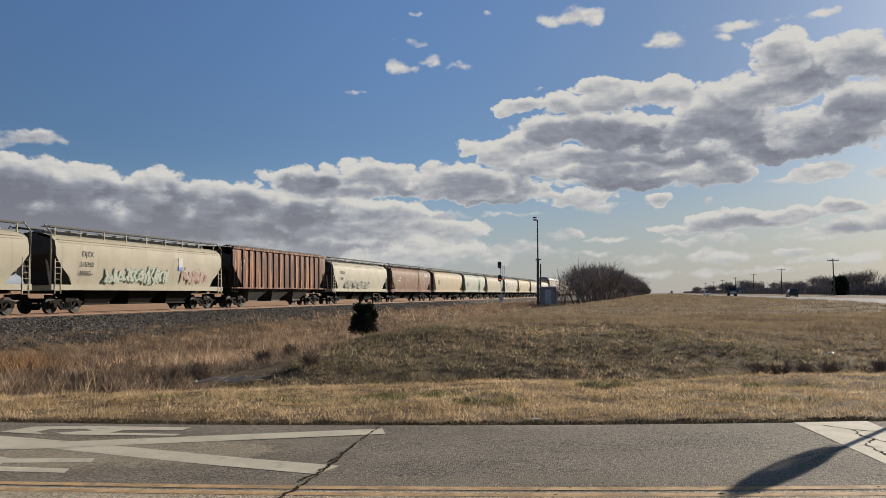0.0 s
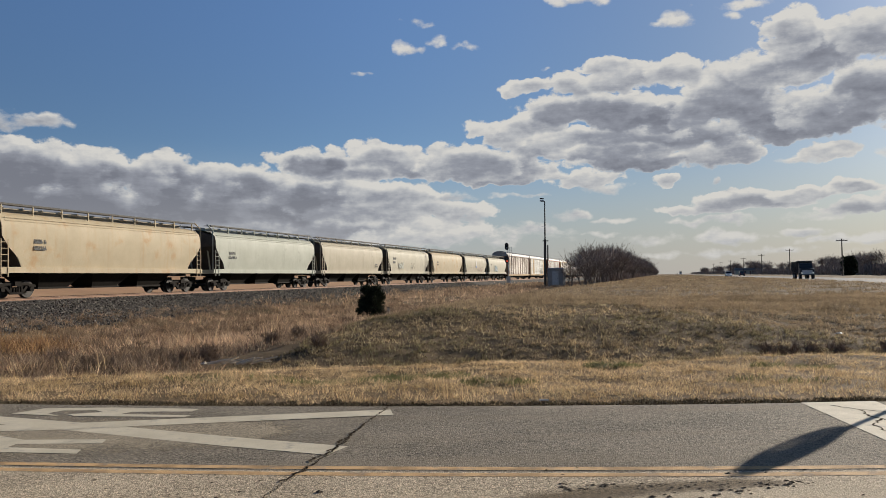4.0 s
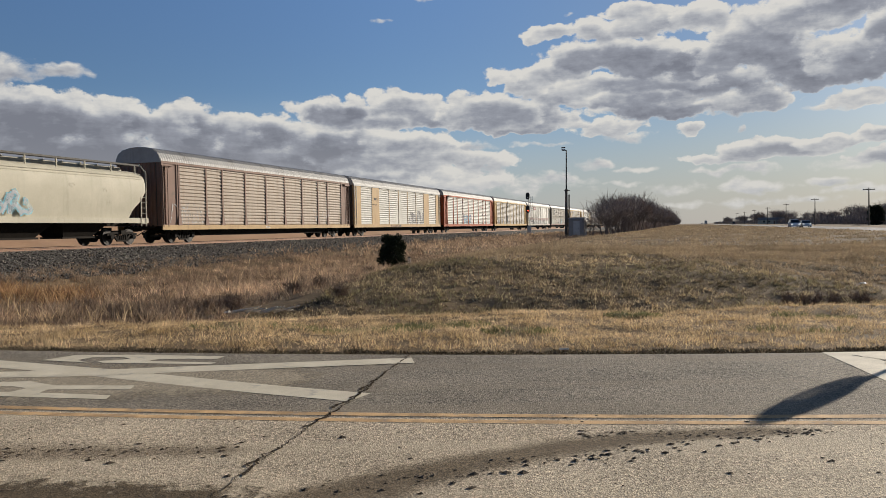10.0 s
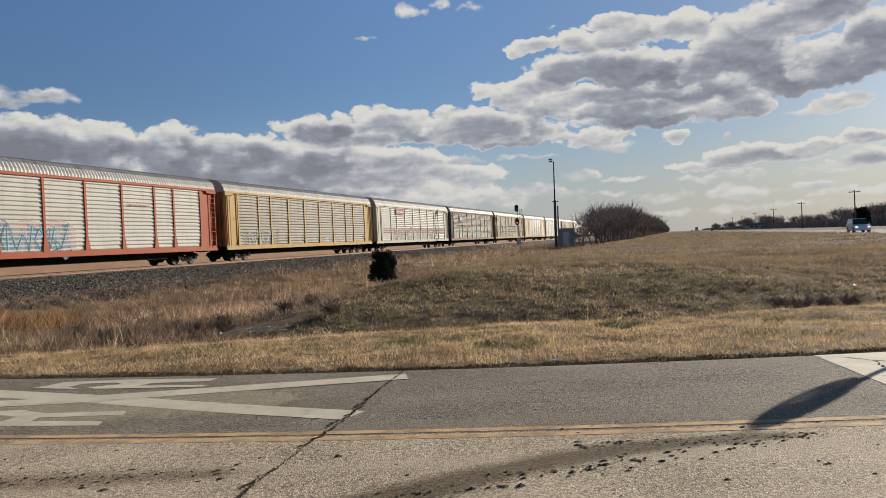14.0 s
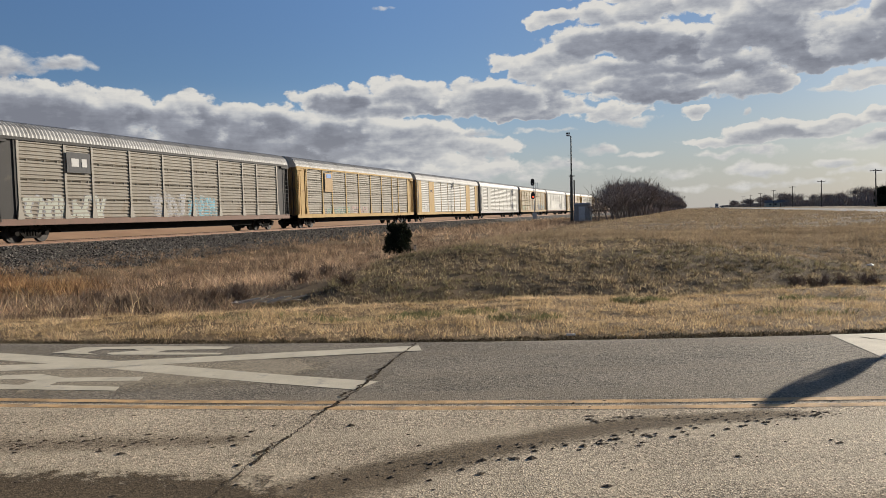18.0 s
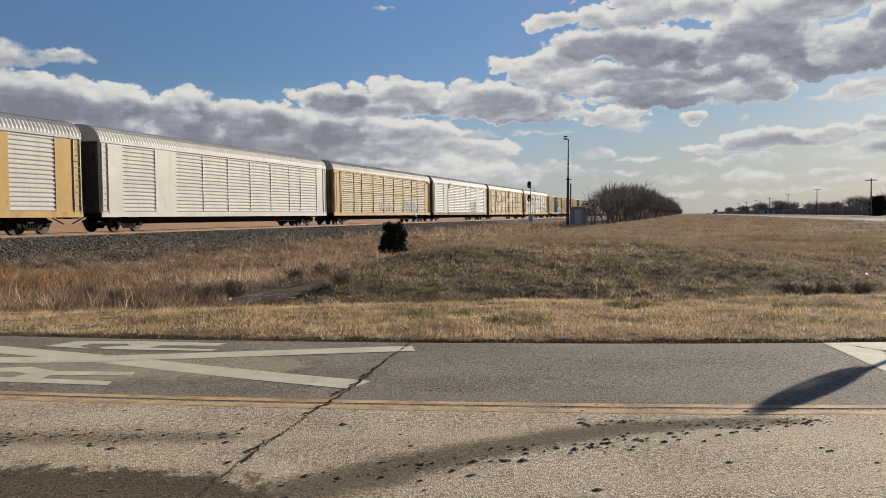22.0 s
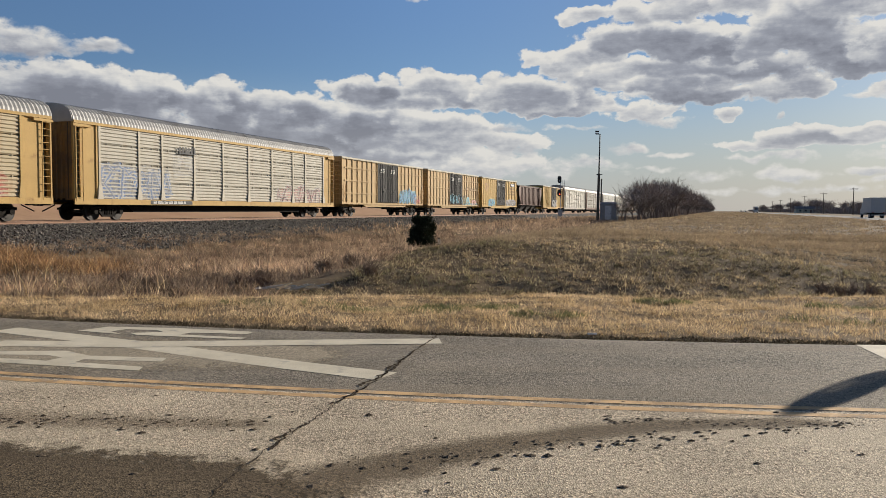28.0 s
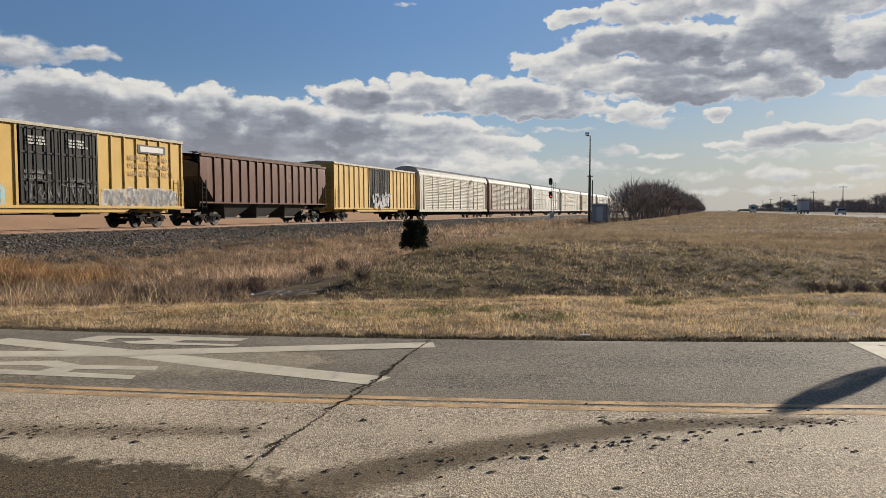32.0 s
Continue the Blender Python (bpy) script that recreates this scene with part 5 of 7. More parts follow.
def m_box_sill(bm):
    h = BOX_L / 2
    for sx in (-1, 1):
        box(bm, min(sx * 1.46, sx * 1.535), max(sx * 1.46, sx * 1.535), -h, h, 1.02, 1.16)
    box(bm, -0.4, 0.4, -h, h, 0.80, 1.06)
    prism(bm, [(-5.2, 1.04), (-4.6, 0.82), (4.6, 0.82), (5.2, 1.04)], 1.30, 1.44)


def m_brake_rod(bm):
    """Rods and a reservoir under the floor."""
    for a, b in (((1.2, -5.6, 0.95), (1.2, 0.5, 0.72)), ((1.2, 0.5, 0.72), (1.2, 5.8, 0.98)), ((0.9, -3.0, 0.75), (0.9, 3.4, 0.75))):
        rod(bm, a, b, 0.03, 5)
    rod(bm, (0.8, 0.6, 0.80), (0.8, 2.0, 0.80), 0.20, 10)
    for y in (-5.0, 0.5, 5.2):
        box(bm, 1.15, 1.25, y - 0.04, y + 0.04, 0.74, 1.05)


def boxcar(label, body, lattice=False, roof_m=None):
    """A high boxcar with outside posts and a pair of black plug doors."""
    car = tagged(new("boxcar"), label, "railway car", "cars of the freight train")
    h = BOX_L / 2
    piece("body", cached("box_body", m_box_body), body, car)
    piece("roof", cached("box_roof", m_box_roof), roof_m or cream, car, label="pale ribbed roof")
    piece("side_sill", cached("box_sill", m_box_sill), body, car)
    piece("top_rail", cached("box_top_rail", m_box(1.44, 1.575, -h, h, 4.76, 4.87)), roof_m or cream, car, label="pale top rail")
    piece("brake_rod", cached("box_brake_rod", m_brake_rod), undergear, car)
    for sy in (-1, 1):
        for k in range(8):
            piece("side_post", cached("box_rib", m_box_rib), body, car, (0, DOOR_Y + sy * (2.52 + (h - sy * DOOR_Y - 2.62) * k / 7), 0))
        if lattice:
            for z in (1.95, 3.0, 4.05):
                piece("side_rail", cached("box_rail", m_box(1.44, 1.523, -(h - 2.9) / 2, (h - 2.9) / 2, -0.05, 0.05)), body, car, (0, DOOR_Y + sy * (2.50 + (h - 2.9) / 2), z))
        d = piece("door", cached("plug_door", m_plug_door), door_black, car, (0, sy * 1.205 + DOOR_Y, 0), "black plug door with locking bars")
        for y in (-0.78, -0.30, 0.30, 0.78):
            piece("lock_bar", cached("lock_bar", m_lock_bar), dark_steel, d, (0, y, 0))
        piece("lock_handle", cached("lock_handle", m_lock_handle), dark_steel, d)
        for z in (1.25, 2.25, 3.5, 4.6):
            piece("door_rail", cached("door_rail", m_box(1.54, 1.575, -1.16, 1.16, 0, 0.09)), dark_steel, d, (0, 0, z))
        for y in (-1.16, 1.10):
            piece("door_stile", cached("door_stile", m_box(1.54, 1.57, 0, 0.06, 1.22, 4.72)), dark_steel, d, (0, y, 0))
        t = 0 if sy < 0 else math.pi
        piece("end_wall", cached("box_end", m_box_end), body, car, (0, sy * h, 0), turn=t)
        piece("ladder", cached("box_ladder", m_ladder(1.5, 0.42, 5)), body, car, (1.60, sy * (h - 0.35), 1.2))
        piece("ladder", cached("box_end_ladder", m_ladder(3.6, 0.42, 10)), body, car, (1.1, sy * (h + 0.10), 1.2), turn=math.pi / 2)
        piece("coupler", cached("coupler", m_coupler), undergear, car, (0, sy * h, 0), turn=t)
        bogie(car, sy * (h - 2.35))
    return car, h

TRAIN = []


def join_train(made, s0, s1):
    """Put a car between two places along the track, as it stands at the start."""
    car, half = made
    TRAIN.append((car, (s0 + s1) / 2))
    return car


# hoppers
k = join_train(hopper("cream covered hopper car with dark ends", cream, 16.3), 15.93, 32.23)
bars(k, black_mark, 5.2, 2.0, 0.8, 0.06, 3, 1.56)
k = join_train(hopper("cream covered hopper with green and pink graffiti", cream, 16.3), 33.68, 49.88)
words(k, "DJTX", -6.05, 2.95, 0.40, black_mark, 1.56)
words(k, "515362", -6.2, 2.42, 0.36, black_mark, 1.56)
bars(k, black_mark, -6.2, 2.15, 1.0, 0.05, 3, 1.55)
scrawl(k, (green_mark, mint), -4.2, 1.7, 1.62, 2.5, 1.565, 3)
scrawl(k, (pink_mark, cream_b, red_mark), 3.2, 6.0, 1.62, 2.55, 1.565, 8)
panel_sign(k, white_mark, 2.75, 3.25, 2.55, 3.25, 1.56)
panel_sign(k, blue_mark, 2.75, 3.25, 2.45, 2.66, 1.565, "sticker", "blue and white hazard sticker")
k = join_train(hopper("rusty red-brown ribbed hopper car", rust_red, 16.85, True, rust_red), 51.25, 68.11)
scrawl(k, (white_spray,), -7.4, -6.3, 2.6, 3.5, 1.52, 12)
k = join_train(hopper("pale cream covered hopper with black scrawl", cream_b, 16.2), 69.60, 85.81)
words(k, "SOXX", -6.1, 2.85, 0.42, black_mark, 1.565)
words(k, "15081", -6.1, 2.3, 0.36, black_mark, 1.56)
scrawl(k, (mint, cream_b, black_spray), -4.8, 2.0, 1.5, 2.2, 1.56, 5)
k = join_train(hopper("faded brown covered hopper with streaked sides", brown_faded, 16.8), 87.12, 103.96)
bars(k, white_mark, -5.9, 2.75, 1.0, 0.22, 2, 1.56, 2)
bars(k, white_mark, 5.2, 3.1, 1.5, 0.5, 1, 1.56, 9)
for y in (-6.2, -3.2, 1.2, 3.6):
    panel_sign(k, worn_yellow, y, y + 0.09, 1.7, 2.2, 1.545, "reflector", "yellow reflective strip")
k = join_train(hopper("rust-streaked tan covered hopper car", tan_rust, 16.8), 105.55, 122.44)
bars(k, black_mark, -6.2, 2.6, 0.9, 0.2, 2, 1.56, 3)
k = join_train(hopper("pale mint covered hopper car, clean sides", mint, 16.4), 123.83, 140.19)
bars(k, black_mark, -6.2, 2.5, 0.9, 0.18, 2, 1.56, 5)
k = join_train(hopper("cream covered hopper car with grimy streaks", cream, 16.4), 141.50, 157.85)
bars(k, black_mark, 5.6, 2.05, 0.7, 0.14, 2, 1.56, 5)
k = join_train(hopper("pale cream hopper with small dark graffiti", cream_b, 16.4), 159.21, 175.64)
bars(k, black_mark, -6.3, 2.75, 1.0, 0.26, 2, 1.56, 6)
scrawl(k, (black_spray,), 0.4, 1.6, 1.7, 2.5, 1.565, 15)
scrawl(k, (grey_mark, mint), -4.2, -2.6, 1.7, 2.4, 1.565, 16)
k = join_train(hopper("tan hopper with rust along its top", tan_rust, 16.8), 176.98, 193.83)
bars(k, black_mark, -6.0, 2.6, 0.8, 0.2, 2, 1.56, 7)
k = join_train(hopper("cream hopper with faint orange graffiti and sticker", cream, 16.2), 195.27, 211.41)
scrawl(k, (pink_mark, cream), 1.2, 4.6, 1.65, 2.25, 1.565, 22)
scrawl(k, (cream_b,), -4.8, -2.9, 1.7, 2.5, 1.565, 23)
panel_sign(k, white_mark, -0.6, 0.0, 2.3, 3.2, 1.56)
panel_sign(k, blue_mark, -0.6, 0.0, 2.15, 2.42, 1.567, "sticker", "blue and white hazard sticker")
k = join_train(hopper("short cream hopper with teal graffiti", cream_b, 16.9), 212.67, 229.65)
words(k, "2133", -6.6, 2.6, 0.36, black_mark, 1.56)
scrawl(k, (cyan_mark, grey_mark), -3.3, -0.2, 1.6, 2.7, 1.565, 30)

# car carriers
k = join_train(autorack("tan-grey autorack car with brown posts", zinc_rose, brown_frame, roof_zinc, sill=orange_frame, tiers=1), 230.94, 257.84)
scrawl(k, (white_spray,), -12.6, -8.8, 1.0, 2.3, 1.504, 40)
scrawl(k, (white_spray,), 6.3, 9.6, 1.0, 2.5, 1.504, 41)
words(k, "979542", -1.6, 0.82, 0.20, white_mark, 1.575)
k = join_train(autorack("autorack with white panels in a tan frame", white_panel, orange_frame, roof_zinc, "flush", blank=(1, 7)), 259.24, 286.12)
spray_block(k, grey_mark, 1.5, 7.2, 0.92, 2.3, 1.499, 144)
scrawl(k, (black_spray, white_spray, black_spray), 1.7, 6.9, 0.95, 2.5, 1.504, 42)
emblem(k, black_spray, -8.85, 3.35, 1.2, 0.42)
bars(k, black_spray, -9.0, 2.95, 1.2, 0.12, 1, 1.535, 46)
panel_sign(k, black_mark, -4.0, -0.9, 0.82, 1.03, 1.572, "stencil_plate", "black plate with worn yellow writing")
bars(k, worn_yellow, -3.9, 0.86, 2.8, 0.13, 1, 1.586, 47)
k = join_train(autorack("autorack with white panels and rust-red posts", white_panel, red_frame, roof_zinc, tiers=1), 287.73, 315.20)
spray_block(k, pink_mark, -4.9, 0.7, 0.95, 2.75, 1.499, 142)
spray_block(k, cyan_mark, -4.6, 0.4, 0.85, 2.55, 1.499, 143)
scrawl(k, (blue_spray, cyan_mark, black_spray), -4.4, 0.2, 0.95, 2.45, 1.504, 43)
panel_sign(k, pink_mark, 4.9, 6.6, 3.5, 3.62, 1.60, "stripe", "small faded red marking")
k = join_train(autorack("weathered tan-grey autorack with yellow posts and sill", zinc_grey, yellow_frame, roof_zinc, tiers=1), 316.50, 343.29)
spray_block(k, white_spray, 2.0, 7.5, 0.95, 1.6, 1.499, 180)
scrawl(k, (black_spray, grey_mark), -11.0, -6.0, 0.95, 2.1, 1.504, 44)
k = join_train(autorack("white autorack with red stripes and green graffiti", white_panel, zinc_panel, roof_zinc, tiers=1), 344.89, 372.18)
panel_sign(k, maroon_mark, -7.5, -4.9, 3.9, 4.5, 1.60, "sign_panel", "maroon sign panel")
bars(k, white_mark, -7.2, 4.1, 2.0, 0.22, 1, 1.615, 77)
for z in (1.85, 2.05, 2.25):
    panel_sign(k, maroon_mark, -11.5, 11.5, z, z + 0.08, 1.515, "stripe", "dull red stripe")
spray_block(k, white_spray, -8.6, 7.8, 1.0, 2.35, 1.503, 181)
spray_block(k, green_mark, -9.6, 9.2, 0.86, 1.2, 1.512, 182)
spray_block(k, green_mark, 0.2, 2.2, 1.4, 2.2, 1.512, 183)
scrawl(k, (white_spray, white_spray, black_spray), -8.5, 7.5, 0.95, 2.3, 1.512, 45)
scrawl(k, (green_mark,), -9.5, 9.0, 0.85, 1.35, 1.504, 49)
k = join_train(autorack("sooty grey autorack with black ends and graffiti", zinc_dark, black_frame, roof_zinc, sill=brown_frame, post_m=zinc_dark), 373.53, 400.78)
panel_sign(k, black_mark, -9.0, -7.4, 3.3, 4.3, 1.60, "sign_panel", "black square emblem")
panel_sign(k, white_mark, -8.7, -8.2, 3.6, 4.0, 1.615, "emblem", "white emblem bar")
panel_sign(k, white_mark, -8.0, -7.65, 3.6, 4.0, 1.615, "emblem", "white emblem bar")
scrawl(k, (white_spray, grey_mark), -2.6, 0.4, 0.95, 2.5, 1.504, 46)
spray_block(k, cyan_mark, 0.9, 4.0, 0.95, 2.4, 1.499, 150)
scrawl(k, (white_spray, cyan_mark), 1.0, 3.9, 1.0, 2.3, 1.504, 47)
scrawl(k, (grey_mark, mint), -11.8, -6.5, 0.95, 2.2, 1.504, 48)
k = join_train(autorack("tan-grey autorack with yellow posts and shield panel", zinc_grey, yellow_frame, roof_zinc, sill=yellow_frame), 402.10, 429.43)
panel_sign(k, orange_frame, -8.7, -7.2, 2.9, 4.5, 1.60, "sign_panel", "yellow panel with a shield emblem")
panel_sign(k, blue_mark, -8.4, -7.5, 4.05, 4.4, 1.615, "emblem", "blue emblem bar")
scrawl(k, (grey_mark, green_mark), -8.3, -3.5, 0.95, 1.75, 1.504, 50)
scrawl(k, (white_spray, pink_mark), -3.0, 0.4, 0.95, 1.75, 1.504, 51)
scrawl(k, (white_spray,), 5.5, 9.5, 0.95, 2.2, 1.504, 52)
k = join_train(autorack("autorack with white panels in a yellow frame", white_panel, yellow_frame, roof_zinc, "flush", blank=(1, 7)), 430.71, 457.83)
emblem(k, black_spray, -8.85, 3.35, 1.2, 0.42)
scrawl(k, (grey_mark, white_mark), -11.0, -6.5, 0.95, 2.1, 1.504, 53)
k = join_train(autorack("clean white autorack with smooth end panels", white_panel, white_panel, white_panel, "flush", blank=(1,)), 459.07, 486.55)
bars(k, white_mark, -1.5, 0.85, 1.6, 0.14, 1, 1.575, 4)
k = join_train(autorack("tan-grey autorack with yellow end panels", zinc_yellow, orange_frame, roof_zinc, sill=orange_frame), 487.95, 515.15)
scrawl(k, (black_spray, grey_mark), -3.0, 1.0, 0.95, 2.2, 1.504, 54)
spray_block(k, green_mark, -12.2, -8.0, 0.95, 1.9, 1.499, 155)
spray_block(k, cyan_mark, 4.3, 11.2, 0.95, 2.1, 1.499, 156)
scrawl(k, (blue_spray, white_spray, black_spray), 4.5, 8.5, 0.95, 2.4, 1.504, 55)
k = join_train(autorack("white autorack with dark graffiti", white_panel, white_panel, roof_zinc, "flush", sill=brown_frame, blank=(1, 7)), 516.46, 543.71)
scrawl(k, (grey_mark, black_mark), 3.8, 8.0, 1.0, 2.7, 1.504, 56)
k = join_train(autorack("tan-yellow autorack with red graffiti", zinc_yellow, yellow_frame, roof_zinc, sill=yellow_frame), 545.11, 572.28)
panel_sign(k, orange_frame, -8.5, -6.9, 3.0, 4.5, 1.60, "sign_panel", "yellow panel with a shield emblem")
panel_sign(k, blue_mark, -8.2, -7.2, 4.0, 4.35, 1.615, "emblem", "blue emblem bar")
panel_sign(k, white_mark, -8.2, -7.2, 3.25, 4.02, 1.615, "emblem", "white emblem with red stripes")
for q in range(4):
    panel_sign(k, maroon_mark, -8.12 + 0.25 * q, -8.02 + 0.25 * q, 3.3, 3.95, 1.629, "stripe", "red stripe of an emblem")
bars(k, white_mark, -8.1, 4.1, 0.8, 0.14, 1, 1.629, 160)
panel_sign(k, black_mark, -9.2, -5.2, 0.82, 1.03, 1.572, "stencil_plate", "black plate with pale writing")
bars(k, white_mark, -9.0, 0.86, 3.6, 0.14, 1, 1.586, 161)
spray_block(k, red_mark, 7.2, 11.2, 0.95, 2.4, 1.499, 162)
scrawl(k, (red_mark, pink_mark), 7.6, 10.8, 0.95, 2.3, 1.504, 57)
k = join_train(autorack("weathered silver autorack with yellow ends and graffiti", zinc_panel, yellow_frame, roof_zinc, sill=yellow_frame, post_m=zinc_tan), 573.59, 600.83)
spray_block(k, white_spray, -11.8, -6.4, 1.0, 3.0, 1.499, 145)
spray_block(k, blue_spray, -11.8, -6.6, 1.0, 2.3, 1.499, 146)
scrawl(k, (blue_spray, white_spray, blue_spray), -11.8, -6.6, 1.0, 2.8, 1.504, 58)
spray_block(k, white_spray, -6.2, -4.0, 2.3, 4.1, 1.499, 147)
panel_sign(k, black_mark, -8.2, -4.6, 0.82, 1.03, 1.572, "stencil_plate", "black plate with pale writing")
bars(k, white_mark, -8.0, 0.86, 3.2, 0.14, 1, 1.586, 148)
spray_block(k, pink_mark, 5.4, 11.0, 0.95, 2.1, 1.499, 149)
scrawl(k, (grey_mark, pink_mark, black_spray), 5.2, 11.2, 0.95, 2.3, 1.504, 59)
bars(k, black_mark, -5.8, 3.7, 2.2, 0.4, 1, 1.62, 8)

# boxcars and one more hopper
for (s0, s1), paint_m, lat, sd in (((602.37, 621.30), box_ochre, True, 60), ((622.80, 641.87), box_ochre, True, 61), ((643.41, 662.59), box_yellow, False, 62)):
    k = join_train(boxcar("yellow boxcar with black plug doors and graffiti", paint_m, lat), s0, s1)
    bars(k, white_mark, -1.75, 4.2, 1.1, 0.09, 3, 1.60, sd)
    bars(k, white_mark, 0.6, 4.2, 1.3, 0.09, 3, 1.60, sd + 1)
    bars(k, dim_spray, -2.0, 2.6, 1.7, 0.16, 2, 1.60, sd + 2)
    bars(k, dim_spray, 0.5, 2.3, 1.7, 0.16, 2, 1.60, sd + 3)
    if sd == 60:
        spray_block(k, cyan_mark, 3.0, 7.6, 1.12, 2.6, 1.53, 151)
        scrawl(k, (blue_spray, cyan_mark, blue_spray), 3.2, 7.4, 1.1, 2.5, 1.54, sd)
        spray_block(k, red_mark, 7.4, 8.6, 1.12, 1.7, 1.53, 152)
        scrawl(k, (pink_mark,), 6.8, 8.6, 1.1, 1.9, 1.60, 99)
    elif sd == 61:
        spray_block(k, cyan_mark, 2.6, 9.0, 1.12, 1.45, 1.53, 170)
        spray_block(k, dim_spray, -2.0, 2.4, 1.3, 2.3, 1.58, 171)
        scrawl(k, (dim_spray, cyan_mark), -2.0, 2.4, 1.3, 2.4, 1.585, sd)
        spray_block(k, black_spray, 2.7, 4.4, 1.15, 2.5, 1.532, 172)
        spray_block(k, cyan_mark, 4.2, 5.6, 1.15, 2.3, 1.536, 173)
        spray_block(k, pink_mark, 6.4, 8.4, 1.2, 1.9, 1.532, 174)
        scrawl(k, (yellow_spray,), 3.1, 4.4, 1.2, 2.3, 1.56, sd + 6)
        bars(k, faint_mark, 4.0, 3.0, 4.2, 0.34, 1, 1.53, sd + 9)
    else:
        spray_block(k, white_spray, 2.8, 8.9, 1.1, 2.2, 1.53, 153)
        spray_block(k, cyan_mark, -6.4, -3.0, 1.1, 2.2, 1.53, 154)
        scrawl(k, (grey_mark, dim_spray), 3.2, 8.8, 1.15, 2.1, 1.54, sd)
        scrawl(k, (blue_spray, cyan_mark), -6.2, -3.3, 1.15, 2.0, 1.54, sd + 7)
        scrawl(k, (dim_spray,), -2.0, 2.5, 1.4, 2.2, 1.58, sd + 8)
        scrawl(k, (pink_mark,), -8.0, -6.4, 3.0, 4.1, 1.56, sd + 9)
        panel_sign(k, black_mark, 5.6, 7.9, 4.0, 4.45, 1.53, "sign_panel", "black logo panel")
        panel_sign(k, white_mark, 5.8, 7.7, 4.08, 4.36, 1.545, "emblem", "white logo shape")
        bars(k, faint_mark, 5.0, 3.6, 3.6, 0.26, 3, 1.53, 17)
k = join_train(hopper("plum-brown ribbed hopper car with slanted corners", plum, 16.85, True, plum), 664.06, 680.90)
panel_sign(k, white_mark, -7.7, -7.0, 3.5, 3.75, 1.46, "sign_panel", "pale stencil panel")
k = join_train(boxcar("weathered yellow boxcar with pale graffiti", box_yellow, False), 682.29, 701.24)
scrawl(k, (white_spray, grey_mark), -1.8, 2.6, 1.15, 2.5, 1.63, 70)

# the car carriers that follow
for (s0, s1), args in zip(((702.61, 729.68), (731.02, 758.21), (759.57, 786.87), (788.26, 815.51), (816.9, 844.1), (845.5, 872.7), (874.1, 901.3), (902.7, 929.9)),
                          ((zinc_panel, zinc_panel), (zinc_dark, brown_frame), (white_panel, white_panel), (zinc_panel, zinc_panel), (zinc_tan, orange_frame), (white_panel, zinc_panel), (zinc_tan, brown_frame), (zinc_panel, zinc_panel))):
    names = {white_panel.name: "white autorack car with ribbed panels", zinc_panel.name: "pale grey autorack car with ribbed panels", zinc_dark.name: "dark weathered autorack car with ribbed panels", zinc_tan.name: "tan weathered autorack car with ribbed panels"}
    join_train(autorack(names[args[0].name], args[0], args[1], roof_zinc), s0, s1)


# ---- grass, ballast stones, shrubs and trees ----
def blades(name, material, x, y, high, wide, seed, label, lean=0.35, sink=0.03, plain=False):
    """Many single blades of grass in one mesh: each a bent, tapering leaf."""
    rng = np.random.RandomState(seed)
    n = len(x)
    p = (x - BASE.x) * ACROSS.x + (y - BASE.y) * ACROSS.y
    z = np.maximum(land(x, y) + GROUND_FINE(x, y), np.interp(p, [q[0] for q in BALLAST], [q[1] for q in BALLAST])) - sink
    a, b = rng.uniform(0, 2 * np.pi, n), rng.uniform(0, 2 * np.pi, n)
    w = wide * rng.uniform(0.6, 1.4, n)
    dx, dy = np.cos(a) * w / 2, np.sin(a) * w / 2
    lx, ly = np.cos(b) * high * rng.uniform(0.1, lean * 2, n), np.sin(b) * high * rng.uniform(0.1, lean * 2, n)
    if plain:
        v = np.stack([np.stack([x - dx, y - dy, z], -1), np.stack([x + dx, y + dy, z], -1), np.stack([x + lx, y + ly, z + high], -1)], 1)
        ob = link(name, fast_mesh(name, v.reshape(-1, 3), np.arange(3 * n).reshape(-1, 3)), material)
        return tagged(ob, label, "grass", kind="stuff")
    mid = high * rng.uniform(0.45, 0.65, n)
    v = np.empty((n, 5, 3), np.float32)
    v[:, 0] = np.stack([x - dx, y - dy, z], -1)
    v[:, 1] = np.stack([x + dx, y + dy, z], -1)
    v[:, 2] = np.stack([x - dx * 0.8 + lx * 0.3, y - dy * 0.8 + ly * 0.3, z + mid], -1)
    v[:, 3] = np.stack([x + dx * 0.8 + lx * 0.3, y + dy * 0.8 + ly * 0.3, z + mid], -1)
    v[:, 4] = np.stack([x + lx, y + ly, z + high], -1)
    base = np.arange(n)[:, None, None] * 5
    tris = (base + np.array([[0, 1, 3], [0, 3, 2], [2, 3, 4]])[None]).reshape(-1, 3)
    ob = link(name, fast_mesh(name, v.reshape(-1, 3), tris), material)
    return tagged(ob, label, "grass", kind="stuff")


def GROUND_FINE(x, y):
    """The small unevenness of the ground, as in its mesh."""
    r = y - bend(x)
    z = step(EDGE_FAR + 0.3, 14.0, r) * (0.035 * uneven(3, x, y, 2.2) + 0.03 * uneven(4, x, y, 0.9) * step(80, 30, y) + 0.07 * uneven(5, x, y, 7.0) * step(300, 60, y))
    return z + hummock(x, y)


def scatter(seed, n, y0, y1, keep, fan=0.74):
    """Random places in a fan of ground ahead, between two distances, that pass a test on (x, y, offset from road, offset from track)."""
    rng = np.random.RandomState(seed)
    y = np.sqrt(rng.uniform(y0 * y0, y1 * y1, n))
    x = rng.uniform(-fan, fan, n) * y
    p = (x - BASE.x) * ACROSS.x + (y - BASE.y) * ACROSS.y
    ok = keep(x, y, y - bend(x), p)
    return x[ok], y[ok]


